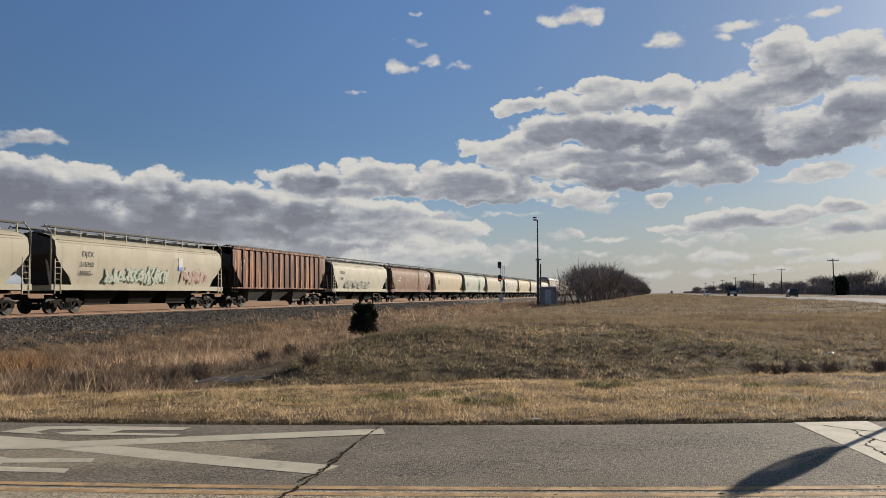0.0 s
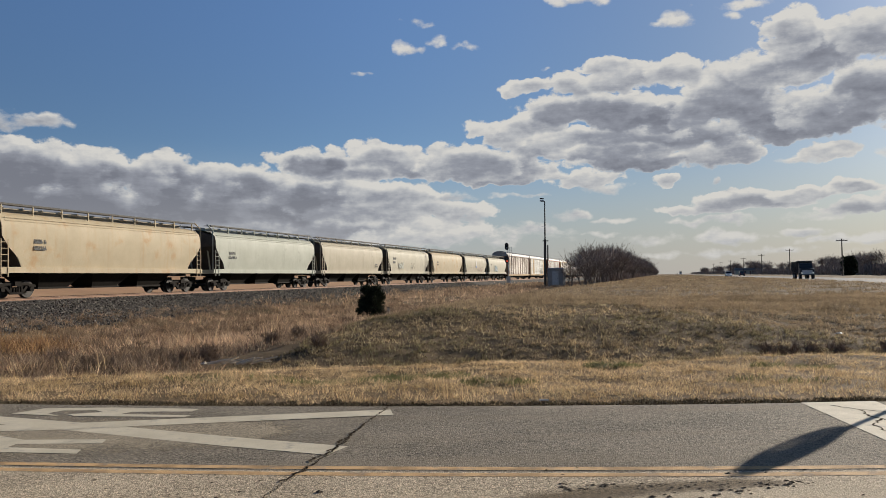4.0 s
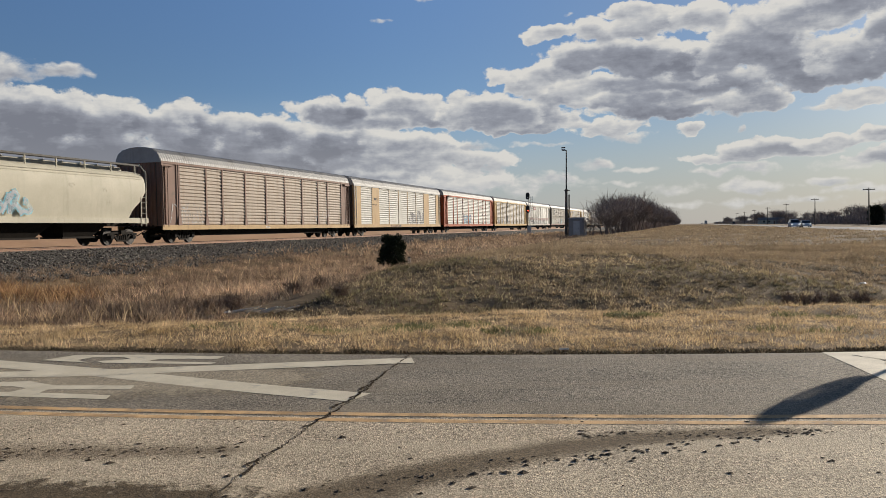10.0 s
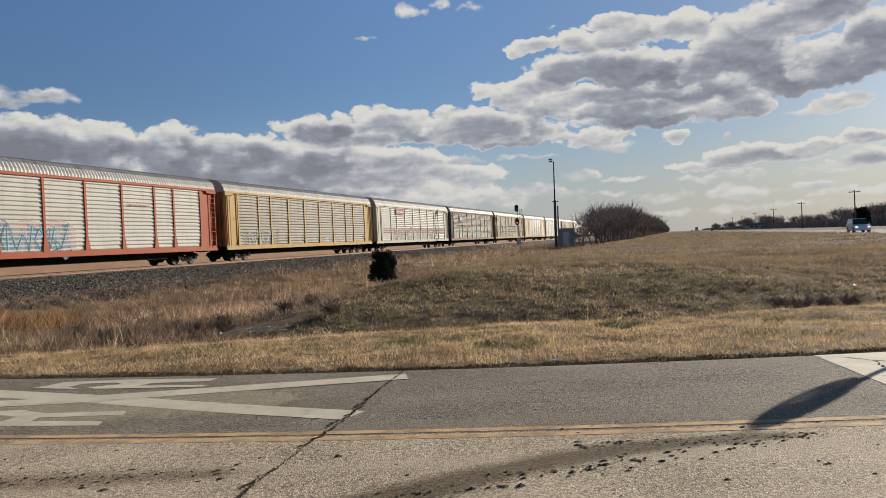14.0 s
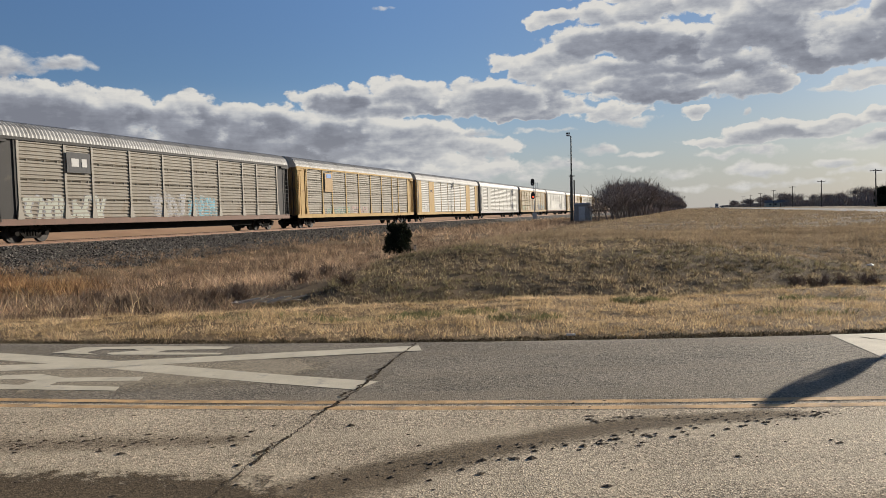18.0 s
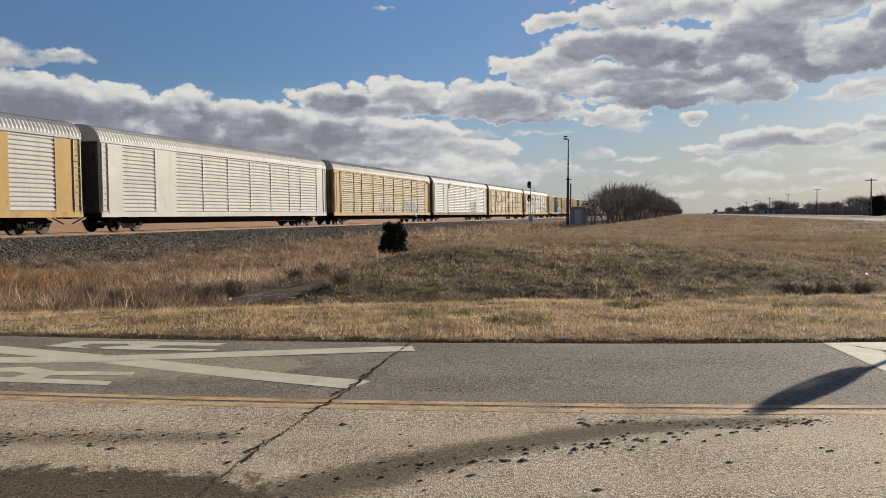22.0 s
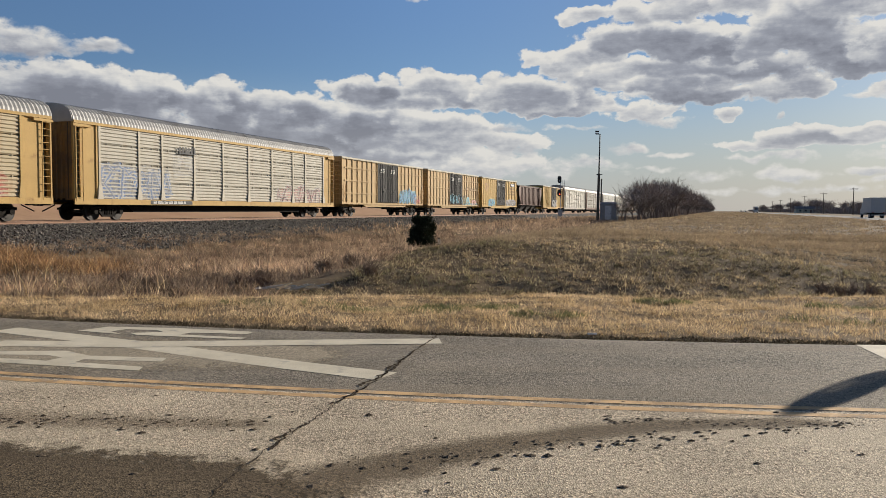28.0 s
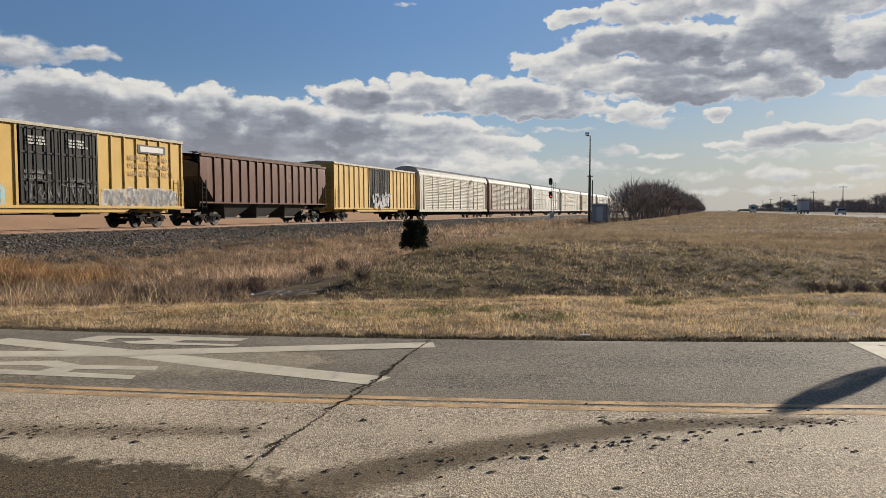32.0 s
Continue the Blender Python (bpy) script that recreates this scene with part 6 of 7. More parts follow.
# golden strip along the pavement
x, y = scatter(11, 380000, 9.6, 20.5, lambda x, y, r, p: (r > EDGE_FAR + 0.25) & (r < rim(x) + 0.3))
rng = np.random.RandomState(1)
r = y - bend(x)
tuft = uneven(21, x, y, 1.1) * 0.5 + uneven(22, x, y, 0.35) * 0.6
ok = rng.uniform(0, 1, len(x)) < (0.62 + 0.5 * tuft) * (1 - 0.45 * step(3.0, 9.0, x))
x, y, r, tuft = x[ok], y[ok], r[ok], tuft[ok]
high = (0.066 + 0.050 * np.clip(tuft, -0.9, 1.3)) * rng.uniform(0.4, 1.4, len(x)) * (0.35 + 0.65 * step(EDGE_FAR, EDGE_FAR + 1.0, r))
blades("verge_grass", grass_gold, x, y, high, 0.012, 2, "dry golden grass along the pavement edge", 0.6, 0.02, True)
# green weeds among it
for seed, (cx, cy), rad, n in ((31, (3.3, 15.7), 0.35, 1300), (32, (-0.4, 14.2), 0.55, 1100), (33, (-1.6, 13.6), 0.7, 900), (34, (6.6, 15.2), 0.5, 600), (35, (-3.6, 14.2), 0.9, 450), (36, (0.9, 13.0), 0.4, 500), (37, (5.2, 12.6), 0.5, 250)):
    rng = np.random.RandomState(seed)
    a, d = rng.uniform(0, 6.283, n), rad * np.sqrt(rng.uniform(0, 1, n))
    blades("green_weed", grass_green, cx + 1.6 * d * np.cos(a), cy + d * np.sin(a), rng.uniform(0.04, 0.15, n), 0.011, seed, "tuft of green weeds in the dry grass", 0.6)


def clumps(cx, cy, size, leaves, reach, tall, seed):
    """Places and heights of the leaves of many tussocks, each highest in its middle."""
    rng = np.random.RandomState(seed)
    a, d = rng.uniform(0, 6.283, (len(cx), leaves)), np.sqrt(rng.uniform(0, 1, (len(cx), leaves)))
    x = (cx[:, None] + np.cos(a) * d * reach * size[:, None]).ravel()
    y = (cy[:, None] + np.sin(a) * d * reach * 0.7 * size[:, None]).ravel()
    return x, y, (tall * size[:, None] * (1.1 - 0.7 * d) * rng.uniform(0.5, 1.3, d.shape)).ravel()


# mown bank: many small tussocks with dark gaps between them
def mown_edge(x, y):
    return 21.0 - 0.05 * np.clip(y - 20, 0, 60) + 1.2 * uneven(24, x, y, 5.0)


def gaps(x, y):
    return 0.07 * uneven(25, x, y * 1.3, 1.5) + 0.6 * uneven(37, x, y * 1.4, 0.6) + 0.9 * uneven(38, x, y * 1.3, 0.26)


def faces_of(x, y, low, top):
    """Split the bank's grass by painted light: green-brown for its shaded face, paler for its sunlit level top."""
    # to the right the sunlit tone reaches further down the slope
    up = y - bend(x) - rim(x) + 1.6 * uneven(39, x, y, 4.0) + 0.8 * uneven(40, x, y, 0.9) > 9.6 - 0.95 * np.clip(x - 6.5, 0, 8)
    return (~up, grass_mown, 0, low), (up, grass_mown_sunlit, 1, top)


cx, cy = scatter(12, 52000, 16, 47, lambda x, y, r, p: (r > rim(x) + 0.3) & (p > mown_edge(x, y)) & (x - TRACK_B * y < 18.8))
rng = np.random.RandomState(3)
worn = gaps(cx, cy)
ok = rng.uniform(0, 1, len(cx)) < 0.55 + 0.75 * worn
cx, cy, worn = cx[ok], cy[ok], worn[ok]
size = rng.uniform(0.5, 1.5, len(cx)) * (0.85 + 0.3 * worn) * (0.8 + 0.012 * cy)
x, y, high = clumps(cx, cy, size, 11, 0.11, 0.15, 103)
for q, mat_g, sd, text in faces_of(x, y, "short tufted dormant grass on the bank's face", "short grass on the bank's top in a paler sunlit tone"):
    blades("bank_grass", mat_g, x[q], y[q], high[q], 0.026, 4 + sd, text, 0.55, 0.015, True)
x, y = scatter(19, 460000, 16, 47, lambda x, y, r, p: (r > rim(x) + 0.2) & (p > mown_edge(x, y)) & (x - TRACK_B * y < 18.8))
rng = np.random.RandomState(33)
worn = gaps(x, y)
ok = rng.uniform(0, 1, len(x)) < 0.6 + 0.8 * worn
x, y, worn = x[ok], y[ok], worn[ok]
high = 0.055 * rng.uniform(0.4, 1.5, len(x)) * (1 + 0.5 * worn)
for q, mat_g, sd, text in faces_of(x, y, "short dormant turf between the tufts on the bank", "short turf on the bank's top in a paler sunlit tone"):
    blades("bank_grass", mat_g, x[q], y[q], high[q], 0.024, 34 + sd, text, 0.6, 0.01, True)
cx, cy = scatter(13, 40000, 46, 130, lambda x, y, r, p: (p > mown_edge(x, y)) & (x - TRACK_B * y < 18.8))
rng = np.random.RandomState(5)
size = rng.uniform(0.5, 1.5, len(cx)) * (1 + 0.4 * uneven(25, cx, cy, 1.6))
x, y, high = clumps(cx, cy, size, 8, 0.32, 0.17, 105)
blades("bank_grass", grass_mown_sunlit, x, y, high, 0.06, 6, "short dormant grass on the mown bank", 0.5, 0.015, True)


# the same grass far off, where it closes up to a smooth cover
x, y = scatter(43, 420000, 120, 620, lambda x, y, r, p: (p > 20.0) & (x - TRACK_B * y < 19.8), 0.5)
rng = np.random.RandomState(44)
blades("bank_grass", grass_mown_sunlit, x, y, rng.uniform(0.08, 0.2, len(x)), 0.34, 45, "short dormant grass on the far verge", 0.6, 0.015, True)


# tall growth between the bank and the ballast: rusty, brown, bleached and grey patches
def spot(x, y, cx, cy, rx, ry):
    return np.exp(-((x - cx) / rx) ** 2 - ((y - cy) / ry) ** 2)


def patch_of(x, y):
    m = uneven(71, x, y, 4.5) * 0.40 + uneven(72, x, y, 1.6) * 0.40 + 0.25 * uneven(73, x, y, 0.7)
    m = m + 0.75 * spot(x, y, -8.2, 27.0, 3.6, 3.0) + 0.7 * spot(x, y, -5.2, 36.0, 2.6, 8.0) + 0.5 * spot(x, y, 2.0, 62.0, 4.0, 16.0)
    return m - 0.7 * spot(x, y, -8.0, 21.0, 4.2, 1.6) - 0.6 * spot(x, y, -4.9, 23.0, 1.6, 1.4) - 0.35 * spot(x, y, -14.5, 31.0, 4.0, 3.0)


cx, cy = scatter(14, 36000, 17.0, 52, lambda x, y, r, p: (r > rim(x) + 0.4) & (p > 3.8 + 0.8 * uneven(27, x, y, 1.5) + 0.4 * uneven(41, x, y, 0.5)) & (p < mown_edge(x, y) + 0.6 * uneven(23, x, y, 1.0)) & (np.hypot((x + 3.7) / 2.2, (y - 20.0) / 1.8) > 1))
rng = np.random.RandomState(7)
p = (cx - BASE.x) * ACROSS.x + (cy - BASE.y) * ACROSS.y
worn = uneven(28, cx, cy, 2.6) * 0.5 + uneven(29, cx, cy, 0.8) * 0.6
ok = rng.uniform(0, 1, len(cx)) < (0.62 + 0.6 * worn) * (0.22 + 0.78 * step(3.6, 6.0, p))
cx, cy, p, worn = cx[ok], cy[ok], p[ok], worn[ok]
size = rng.uniform(0.5, 1.45, len(cx)) * (0.85 + 0.3 * worn) * (0.45 + 0.55 * step(4.0, 8.5, p))
mood = patch_of(cx, cy) + rng.normal(0, 0.22, len(cx))
on_mound = hummock(cx, cy) + rng.normal(0, 0.03, len(cx)) > 0.10
size = np.where(on_mound, rng.uniform(1.0, 2.1, len(cx)), size)
groups = (((mood <= -0.15) & ~on_mound, grass_grey, 81, "grey dead weeds in the railway ditch"), ((mood > -0.15) & (mood <= 0.42) & ~on_mound, grass_tall, 82, "brown dead grass in the railway ditch"),
          ((mood > 0.42) & ~on_mound, grass_tan, 83, "bleached tan grass in the railway ditch"), (on_mound, grass_rust, 87, "rusty orange tall grass on a hummock"))
for q, mat_g, sd, text in groups:
    x, y, high = clumps(cx[q], cy[q], size[q], 15, 0.22, 0.38, sd + 100)
    blades("tall_grass", mat_g, x, y, high, 0.024, sd, text, 0.6, 0.03, True)
cx, cy = scatter(15, 42000, 50, 175, lambda x, y, r, p: (p > 4.4 + 1.0 * uneven(27, x, y, 1.5)) & (p < mown_edge(x, y)))
rng = np.random.RandomState(9)
size = rng.uniform(0.5, 1.5, len(cx)) * (1 + 0.5 * np.clip(uneven(28, cx, cy, 3.0), -0.9, 1.2))
mood = patch_of(cx, cy) + rng.normal(0, 0.28, len(cx))
for lo, hi, mat_g, sd, text in ((-9, 0.2, grass_tall, 84, "brown dead grass beside the railway"), (0.2, 9, grass_tan, 85, "bleached tan grass beside the railway")):
    q = (mood > lo) & (mood <= hi)
    x, y, high = clumps(cx[q], cy[q], size[q], 9, 0.4, 0.42, sd + 100)
    blades("tall_grass", mat_g, x, y, high, 0.055, sd, text, 0.5, 0.03, True)
# pale stalks that stand above the rest
rng = np.random.RandomState(17)
x, y = scatter(18, 500, 17.5, 48, lambda x, y, r, p: (r > rim(x) + 0.8) & (p > 7.0) & (p < 19.0))
blades("pale_stalk", grass_gold, x, y, rng.uniform(0.45, 0.85, len(x)), 0.011, 12, "pale dead stalks above the brown grass", 0.25)
for k, (sx, sy) in enumerate(((-10.6, 17.6), (-10.2, 18.3), (-9.5, 18.0), (-8.6, 18.4), (-7.9, 18.2))):
    rng = np.random.RandomState(130 + k)
    n = 9
    blades("pale_stalk", grass_gold, sx + rng.normal(0, 0.10, n), sy + rng.normal(0, 0.06, n), rng.uniform(0.35, 0.75, n) * (1.0 if k < 3 else 0.7), 0.012, 140 + k, "spray of pale dead stalks at the ditch rim", 0.45)
# crumbled thatch where the pavement ends
x, y = scatter(20, 260000, 9.0, 14.5, lambda x, y, r, p: (r > EDGE_FAR - 0.04 + 0.05 * uneven(74, x, y, 0.5)) & (r < EDGE_FAR + 0.55 + 0.15 * uneven(75, x, y, 0.8)))
rng = np.random.RandomState(19)
blades("edge_thatch", thatch, x, y, rng.uniform(0.01, 0.055, len(x)), 0.016, 86, "dark crumbled thatch along the pavement edge", 0.9, 0.0, True)


def make_stones():
    """Loose crushed stone over the near ballast slope."""
    rng = np.random.RandomState(41)
    n = 42000
    s, p = rng.uniform(12, 120, n), rng.uniform(0.9, 7.2, n) ** 1.0
    ok = (rng.uniform(0, 1, n) < np.clip(1.25 - s / 130, 0, 1)) & ((np.abs(p - 0.7175) > 0.13))
    s, p = s[ok], p[ok]
    prof_p, prof_z = np.array([-0.8, 0.8, 2.1, 3.2, 4.6, 6.6, 7.2]), np.array([0.86, 0.86, 0.84, 0.55, 0.25, 0.02, -0.3])
    z = np.interp(p, prof_p, prof_z)
    x = BASE.x + ALONG.x * s + ACROSS.x * p
    y = BASE.y + ALONG.y * s + ACROSS.y * p
    n = len(s)
    size = rng.uniform(0.025, 0.075, n)
    o = np.array([[1, 0, 0], [-0.9, 0.2, 0.1], [0.1, 1, 0], [0, -1, 0.15], [0.1, 0, 0.8], [0, 0.1, -0.8]])
    ang = rng.uniform(0, 6.283, n)
    c, d = np.cos(ang), np.sin(ang)
    v = o[None] * rng.uniform(0.7, 1.3, (n, 6, 1)) * size[:, None, None]
    vx, vy = v[..., 0] * c[:, None] - v[..., 1] * d[:, None], v[..., 0] * d[:, None] + v[..., 1] * c[:, None]
    v = np.stack([vx + x[:, None], vy + y[:, None], v[..., 2] + z[:, None] + 0.012], -1)
    t = np.array([[0, 2, 4], [2, 1, 4], [1, 3, 4], [3, 0, 4], [2, 0, 5], [1, 2, 5], [3, 1, 5], [0, 3, 5]])
    tris = (np.arange(n)[:, None, None] * 6 + t[None]).reshape(-1, 3)
    return tagged(link("ballast_stones", fast_mesh("ballast_stones", v.reshape(-1, 3), tris), stone_mat), "loose grey crushed stone on the track bank", "ballast", kind="stuff")


make_stones()


def needle_cloud(seed, n, shape, size, thin=0.35):
    """Small leaf or twig triangles through a crown; shape(rng) gives a place and an outward way."""
    rng = random.Random(seed)
    v, t = [], []
    for k in range(n):
        q, out = shape(rng)
        w = Vector((rng.uniform(-1, 1), rng.uniform(-1, 1), rng.uniform(-1, 1)))
        out = (out + w * 0.7).normalized()
        side = out.cross(Vector((rng.uniform(-1, 1), rng.uniform(-1, 1), rng.uniform(-1, 1)))).normalized()
        l = size * rng.uniform(0.5, 1.4)
        v += [q - side * l * thin, q + side * l * thin, q + out * l]
        t.append((3 * k, 3 * k + 1, 3 * k + 2))
    return np.array([tuple(a) for a in v]), np.array(t)


def juniper(label, at, height, width, seed, n=5200, name="juniper_bush", size=0.10):
    ob = tagged(new(name), label, "bush" if height < 3 else "tree")
    ob.location = (at[0], at[1], land_z(at[0], at[1]) - 0.03)
    bm = bmesh.new()
    for k in range(5):
        a = k * 1.25 + seed
        rod(bm, (0.03 * math.cos(a), 0.03 * math.sin(a), 0), (0.22 * width * math.cos(a), 0.22 * width * math.sin(a), height * 0.7), 0.035 * height / 1.6, 5, 0.01)
    part("trunk", bm, bark, ob)
    lumps = []
    r0 = random.Random(seed)
    for k in range(64):
        h = r0.uniform(0.06, 0.86)
        # an egg: broad below the middle, drawn in at the foot and to a blunt tip
        rad = width / 2 * math.sin(math.pi * (0.14 + 0.80 * h) ** 0.9) ** 0.8 * r0.uniform(0.25, 0.80)
        a = r0.uniform(0, 6.283)
        lumps.append((Vector((rad * math.cos(a), rad * math.sin(a), h * height)), r0.uniform(0.10, 0.19) * width))

    def shape(rng):
        c, rr = lumps[rng.randrange(len(lumps))]
        d = Vector((rng.gauss(0, 1), rng.gauss(0, 1), rng.gauss(0, 1))).normalized()
        q = c + d * rr * rng.uniform(0.3, 1.15)
        q.z = max(0.06, q.z)
        return q, (d * 0.7 + Vector((0, 0, 0.9))).normalized()
    v, t = needle_cloud(seed, n, shape, size)
    link("crown", fast_mesh("crown", v, t), conifer, ob, "dark evergreen foliage")
    return ob


juniper("dark juniper bush at the foot of the bank", (-2.95, 34.0), 1.76, 1.26, 5, 14500, size=0.075)
juniper("tall dark conifer beside a utility pole", (108.0, 211.0), 5.6, 4.2, 9, 3000, "conifer_tree", 0.5)


def dead_shrub(at, height, width, seed):
    """A low leafless shrub: a few stems and a tangle of fine dark twigs."""
    ob = tagged(new("dead_shrub"), "low dark leafless shrub in the grassy ditch", "shrub", "shrubs in the ditch")
    ob.location = (at[0], at[1], land_z(*at) - 0.03)
    rr = random.Random(seed)
    tips = []
    for k in range(5):
        a = rr.uniform(0, 6.283)
        bm = bmesh.new()
        q = Vector((width * 0.45 * rr.uniform(0.3, 1) * math.cos(a), width * 0.35 * rr.uniform(0.3, 1) * math.sin(a), height * rr.uniform(0.5, 0.95)))
        rod(bm, (0.03 * math.cos(a), 0.03 * math.sin(a), 0), q, 0.012, 4, 0.005)
        tips.append(q)
        part("stem", bm, bark, ob)

    def shape(r):
        q = tips[r.randrange(len(tips))] * r.uniform(0.35, 1.05)
        return q + Vector((r.gauss(0, 0.09), r.gauss(0, 0.09), r.gauss(0, 0.05))) * width, Vector((r.gauss(0, 0.6), r.gauss(0, 0.6), 1)).normalized()
    v, t = needle_cloud(seed, 330, shape, 0.20, 0.045)
    v[:, 2] = np.maximum(v[:, 2], 0.0)
    link("crown", fast_mesh("crown", v, t), dark_twig, ob, "tangle of dark bare twigs")


rng = random.Random(91)
for k in range(13):
    dead_shrub((rng.gauss(-7.4, 2.3), rng.gauss(21.3, 0.8)), rng.uniform(0.25, 0.45), rng.uniform(0.5, 0.95), 900 + k)
for k, at in enumerate(((-4.9, 23.2), (-4.3, 24.0), (-12.5, 30.5), (-11.0, 29.2), (-10.0, 33.0), (-5.7, 26.4), (-3.2, 29.0), (7.9, 19.5), (8.5, 19.6), (9.1, 19.6), (9.8, 19.8), (11.2, 20.1))):
    dead_shrub(at, 0.34, 0.7, 940 + k)


def bare_tree_meshes(seed, height, spread_k, twigs):
    """Trunk with limbs, and a crown of fine bare twigs, of a leafless tree."""
    rng = random.Random(seed)
    bm = bmesh.new()
    tips = []

    def grow(a, way, length, r, depth):
        b = a + way * length
        rod(bm, a, b, r, 5 if depth < 2 else 3, r * 0.62)
        if depth >= 4:
            tips.append((b, way))
            return
        for k in range(rng.choice((2, 3, 3)) if depth else rng.choice((4, 5, 6))):
            turn = Vector((rng.uniform(-1, 1), rng.uniform(-1, 1), rng.uniform(-0.15, 0.75)))
            w = (way * 0.75 + turn * spread_k).normalized()
            start = a + way * length * rng.uniform(0.45, 1.0)
            grow(start, w, length * rng.uniform(0.58, 0.82), r * 0.55, depth + 1)
    for k in range(3):
        a = k * 2.1 + seed
        grow(Vector((0.25 * math.cos(a), 0.25 * math.sin(a), -0.1)), Vector((0.25 * math.cos(a), 0.25 * math.sin(a), 1)).normalized(), height * 0.28, height * 0.013, 0)
    bmesh.ops.recalc_face_normals(bm, faces=bm.faces[:])
    trunk = bpy.data.meshes.new("trunk")
    bm.to_mesh(trunk)
    bm.free()
    top = max(b.z for b, w in tips)

    def shape(r):
        b, w = tips[r.randrange(len(tips))]
        return b + Vector((r.gauss(0, 0.05), r.gauss(0, 0.05), r.gauss(0, 0.04))) * height, (w + Vector((0, 0, 0.35))).normalized()
    v, t = needle_cloud(seed + 50, twigs, shape, height * 0.17, 0.022)
    crown = fast_mesh("crown", v, t)
    for me, k in ((trunk, height / top), (crown, height / top)):
        me.transform(Matrix.Diagonal((k, k, k, 1)))
    trunk.materials.append(bark)
    crown.materials.append(twig)
    return trunk, crown


TREES = [bare_tree_meshes(sd, 8.0, sp, 800) for sd, sp in ((3, 0.75), (8, 0.9), (14, 0.65), (27, 0.8))]
THIN_TREES = [bare_tree_meshes(sd, 8.0, sp, 430) for sd, sp in ((5, 0.75), (11, 0.85), (19, 0.7))]


def bare_tree(label, at, height, k, group, name="bare_tree", kinds=TREES):
    ob = tagged(new(name), label, "tree", group)
    x, y = at
    rng = random.Random(int(x * 13 + y * 7))
    ob.matrix_basis = pose(x, y, land_z(x, y) - 0.1, 0, 0, rng.uniform(0, 360)) @ Matrix.Diagonal((*([height / 8.0 * rng.uniform(0.95, 1.35)] * 2), height / 8.0, 1))
    trunk, crown = kinds[k % len(kinds)]
    for nm, me in (("trunk", trunk), ("crown", crown)):
        c = new(nm, me)
        c.parent = ob
    return ob


rng = random.Random(6)
y, k = 101.0, 0
while y < 2400:
    high = 2.9 + 3.1 * float(step(92, 150, y)) + 2.0 * float(step(200, 480, y)) + rng.uniform(-1.3, 1.2)
    c = -10.3 + rng.uniform(-1.5, 1.5)
    bare_tree("leafless shrubby tree beside the railway line", (c + TRACK_B * y, y), high, k, "bare trees beside the track", kinds=THIN_TREES if y < 150 else TREES)
    y += rng.uniform(2.6, 5.2) * (1 + max(0, y - 130) / 110)
    k += 1
y = 172.0
while y < 1250:
    high = rng.uniform(4.4, 6.8) + 2.6 * float(step(380, 620, y)) * rng.uniform(0.4, 1.1)
    c = 64 + rng.uniform(-5, 9)
    bare_tree("leafless tree in a far hedgerow beyond the highway", (c + TRACK_B * y, y), high, k, "bare trees beyond the highway")
    y += rng.uniform(7, 17) * (1 + max(0, y - 300) / 350)
    k += 1


def make_brush(name, label, c0, c1, y0, y1, n, low, high, seed, size):
    """A continuous mass of brush along a line: fine dark twigs."""
    rng = np.random.RandomState(seed)
    y = y0 * (y1 / y0) ** rng.uniform(0, 1, n)
    c = rng.uniform(c0, c1, n)
    x = c + TRACK_B * y
    top = low + (high - low) * (0.5 + 0.5 * uneven(seed, y, c * 3, 26.0))
    z = land(x, y) + rng.uniform(0, 1, n) ** 0.8 * top
    a = rng.uniform(0, 6.283, n)
    l = size * rng.uniform(0.5, 1.4, n)
    lean = rng.uniform(-0.5, 0.5, n)
    v = np.empty((n, 3, 3), np.float32)
    w = 0.10 * l
    v[:, 0] = np.stack([x - np.cos(a) * w, y - np.sin(a) * w, z - 0.3 * l], -1)
    v[:, 1] = np.stack([x + np.cos(a) * w, y + np.sin(a) * w, z - 0.3 * l], -1)
    v[:, 2] = np.stack([x + np.cos(a + 1) * lean * l, y + np.sin(a + 1) * lean * l, z + 0.7 * l], -1)
    ob = link(name, fast_mesh(name, v.reshape(-1, 3), np.arange(3 * n).reshape(-1, 3)), twig)
    return tagged(ob, label, "brush", kind="stuff")


make_brush("hedgerow", "dark leafless brush along the far field", 56, 72, 165, 1500, 46000, 1.8, 3.4, 61, 1.3)
make_brush("thicket", "dark leafless thicket beside the railway", -12.5, -8.5, 150, 2300, 12000, 0.5, 2.4, 62, 0.9)


# ---- things beside the track and the highway ----
def thing(name, label, category, at, group="", lean=0.0, turn=0.0):
    ob = tagged(new(name), label, category, group)
    ob.matrix_basis = pose(*at, 0, lean, turn)
    return ob


mx, my = 0.1308 * 120, 120.0
mast = thing("radio_mast", "dark pole with a thin mast and a small antenna", "mast", (mx, my, land_z(mx, my) - 0.05), lean=0.75)
bm = bmesh.new()
rod(bm, (0, 0, 0), (0, 0, 7.1), 0.23, 12, 0.18)
part("lower_pole", bm, pole_wood, mast)
bm = bmesh.new()
rod(bm, (0.42, 0.1, 0), (0.42, 0.1, 6.3), 0.12, 10, 0.10)
part("second_pole", bm, pole_wood, mast)
bm = bmesh.new()
rod(bm, (0, 0, 7.0), (0, 0, 12.9), 0.115, 10, 0.08)
part("upper_pole", bm, black_paint, mast)
bm = bmesh.new()
box(bm, -0.35, 0.5, -0.05, 0.05, 6.85, 6.98)
part("bracket", bm, black_paint, mast)
bm = bmesh.new()
box(bm, -0.62, 0.06, -0.05, 0.05, 12.82, 12.90)
part("arm", bm, black_paint, mast)
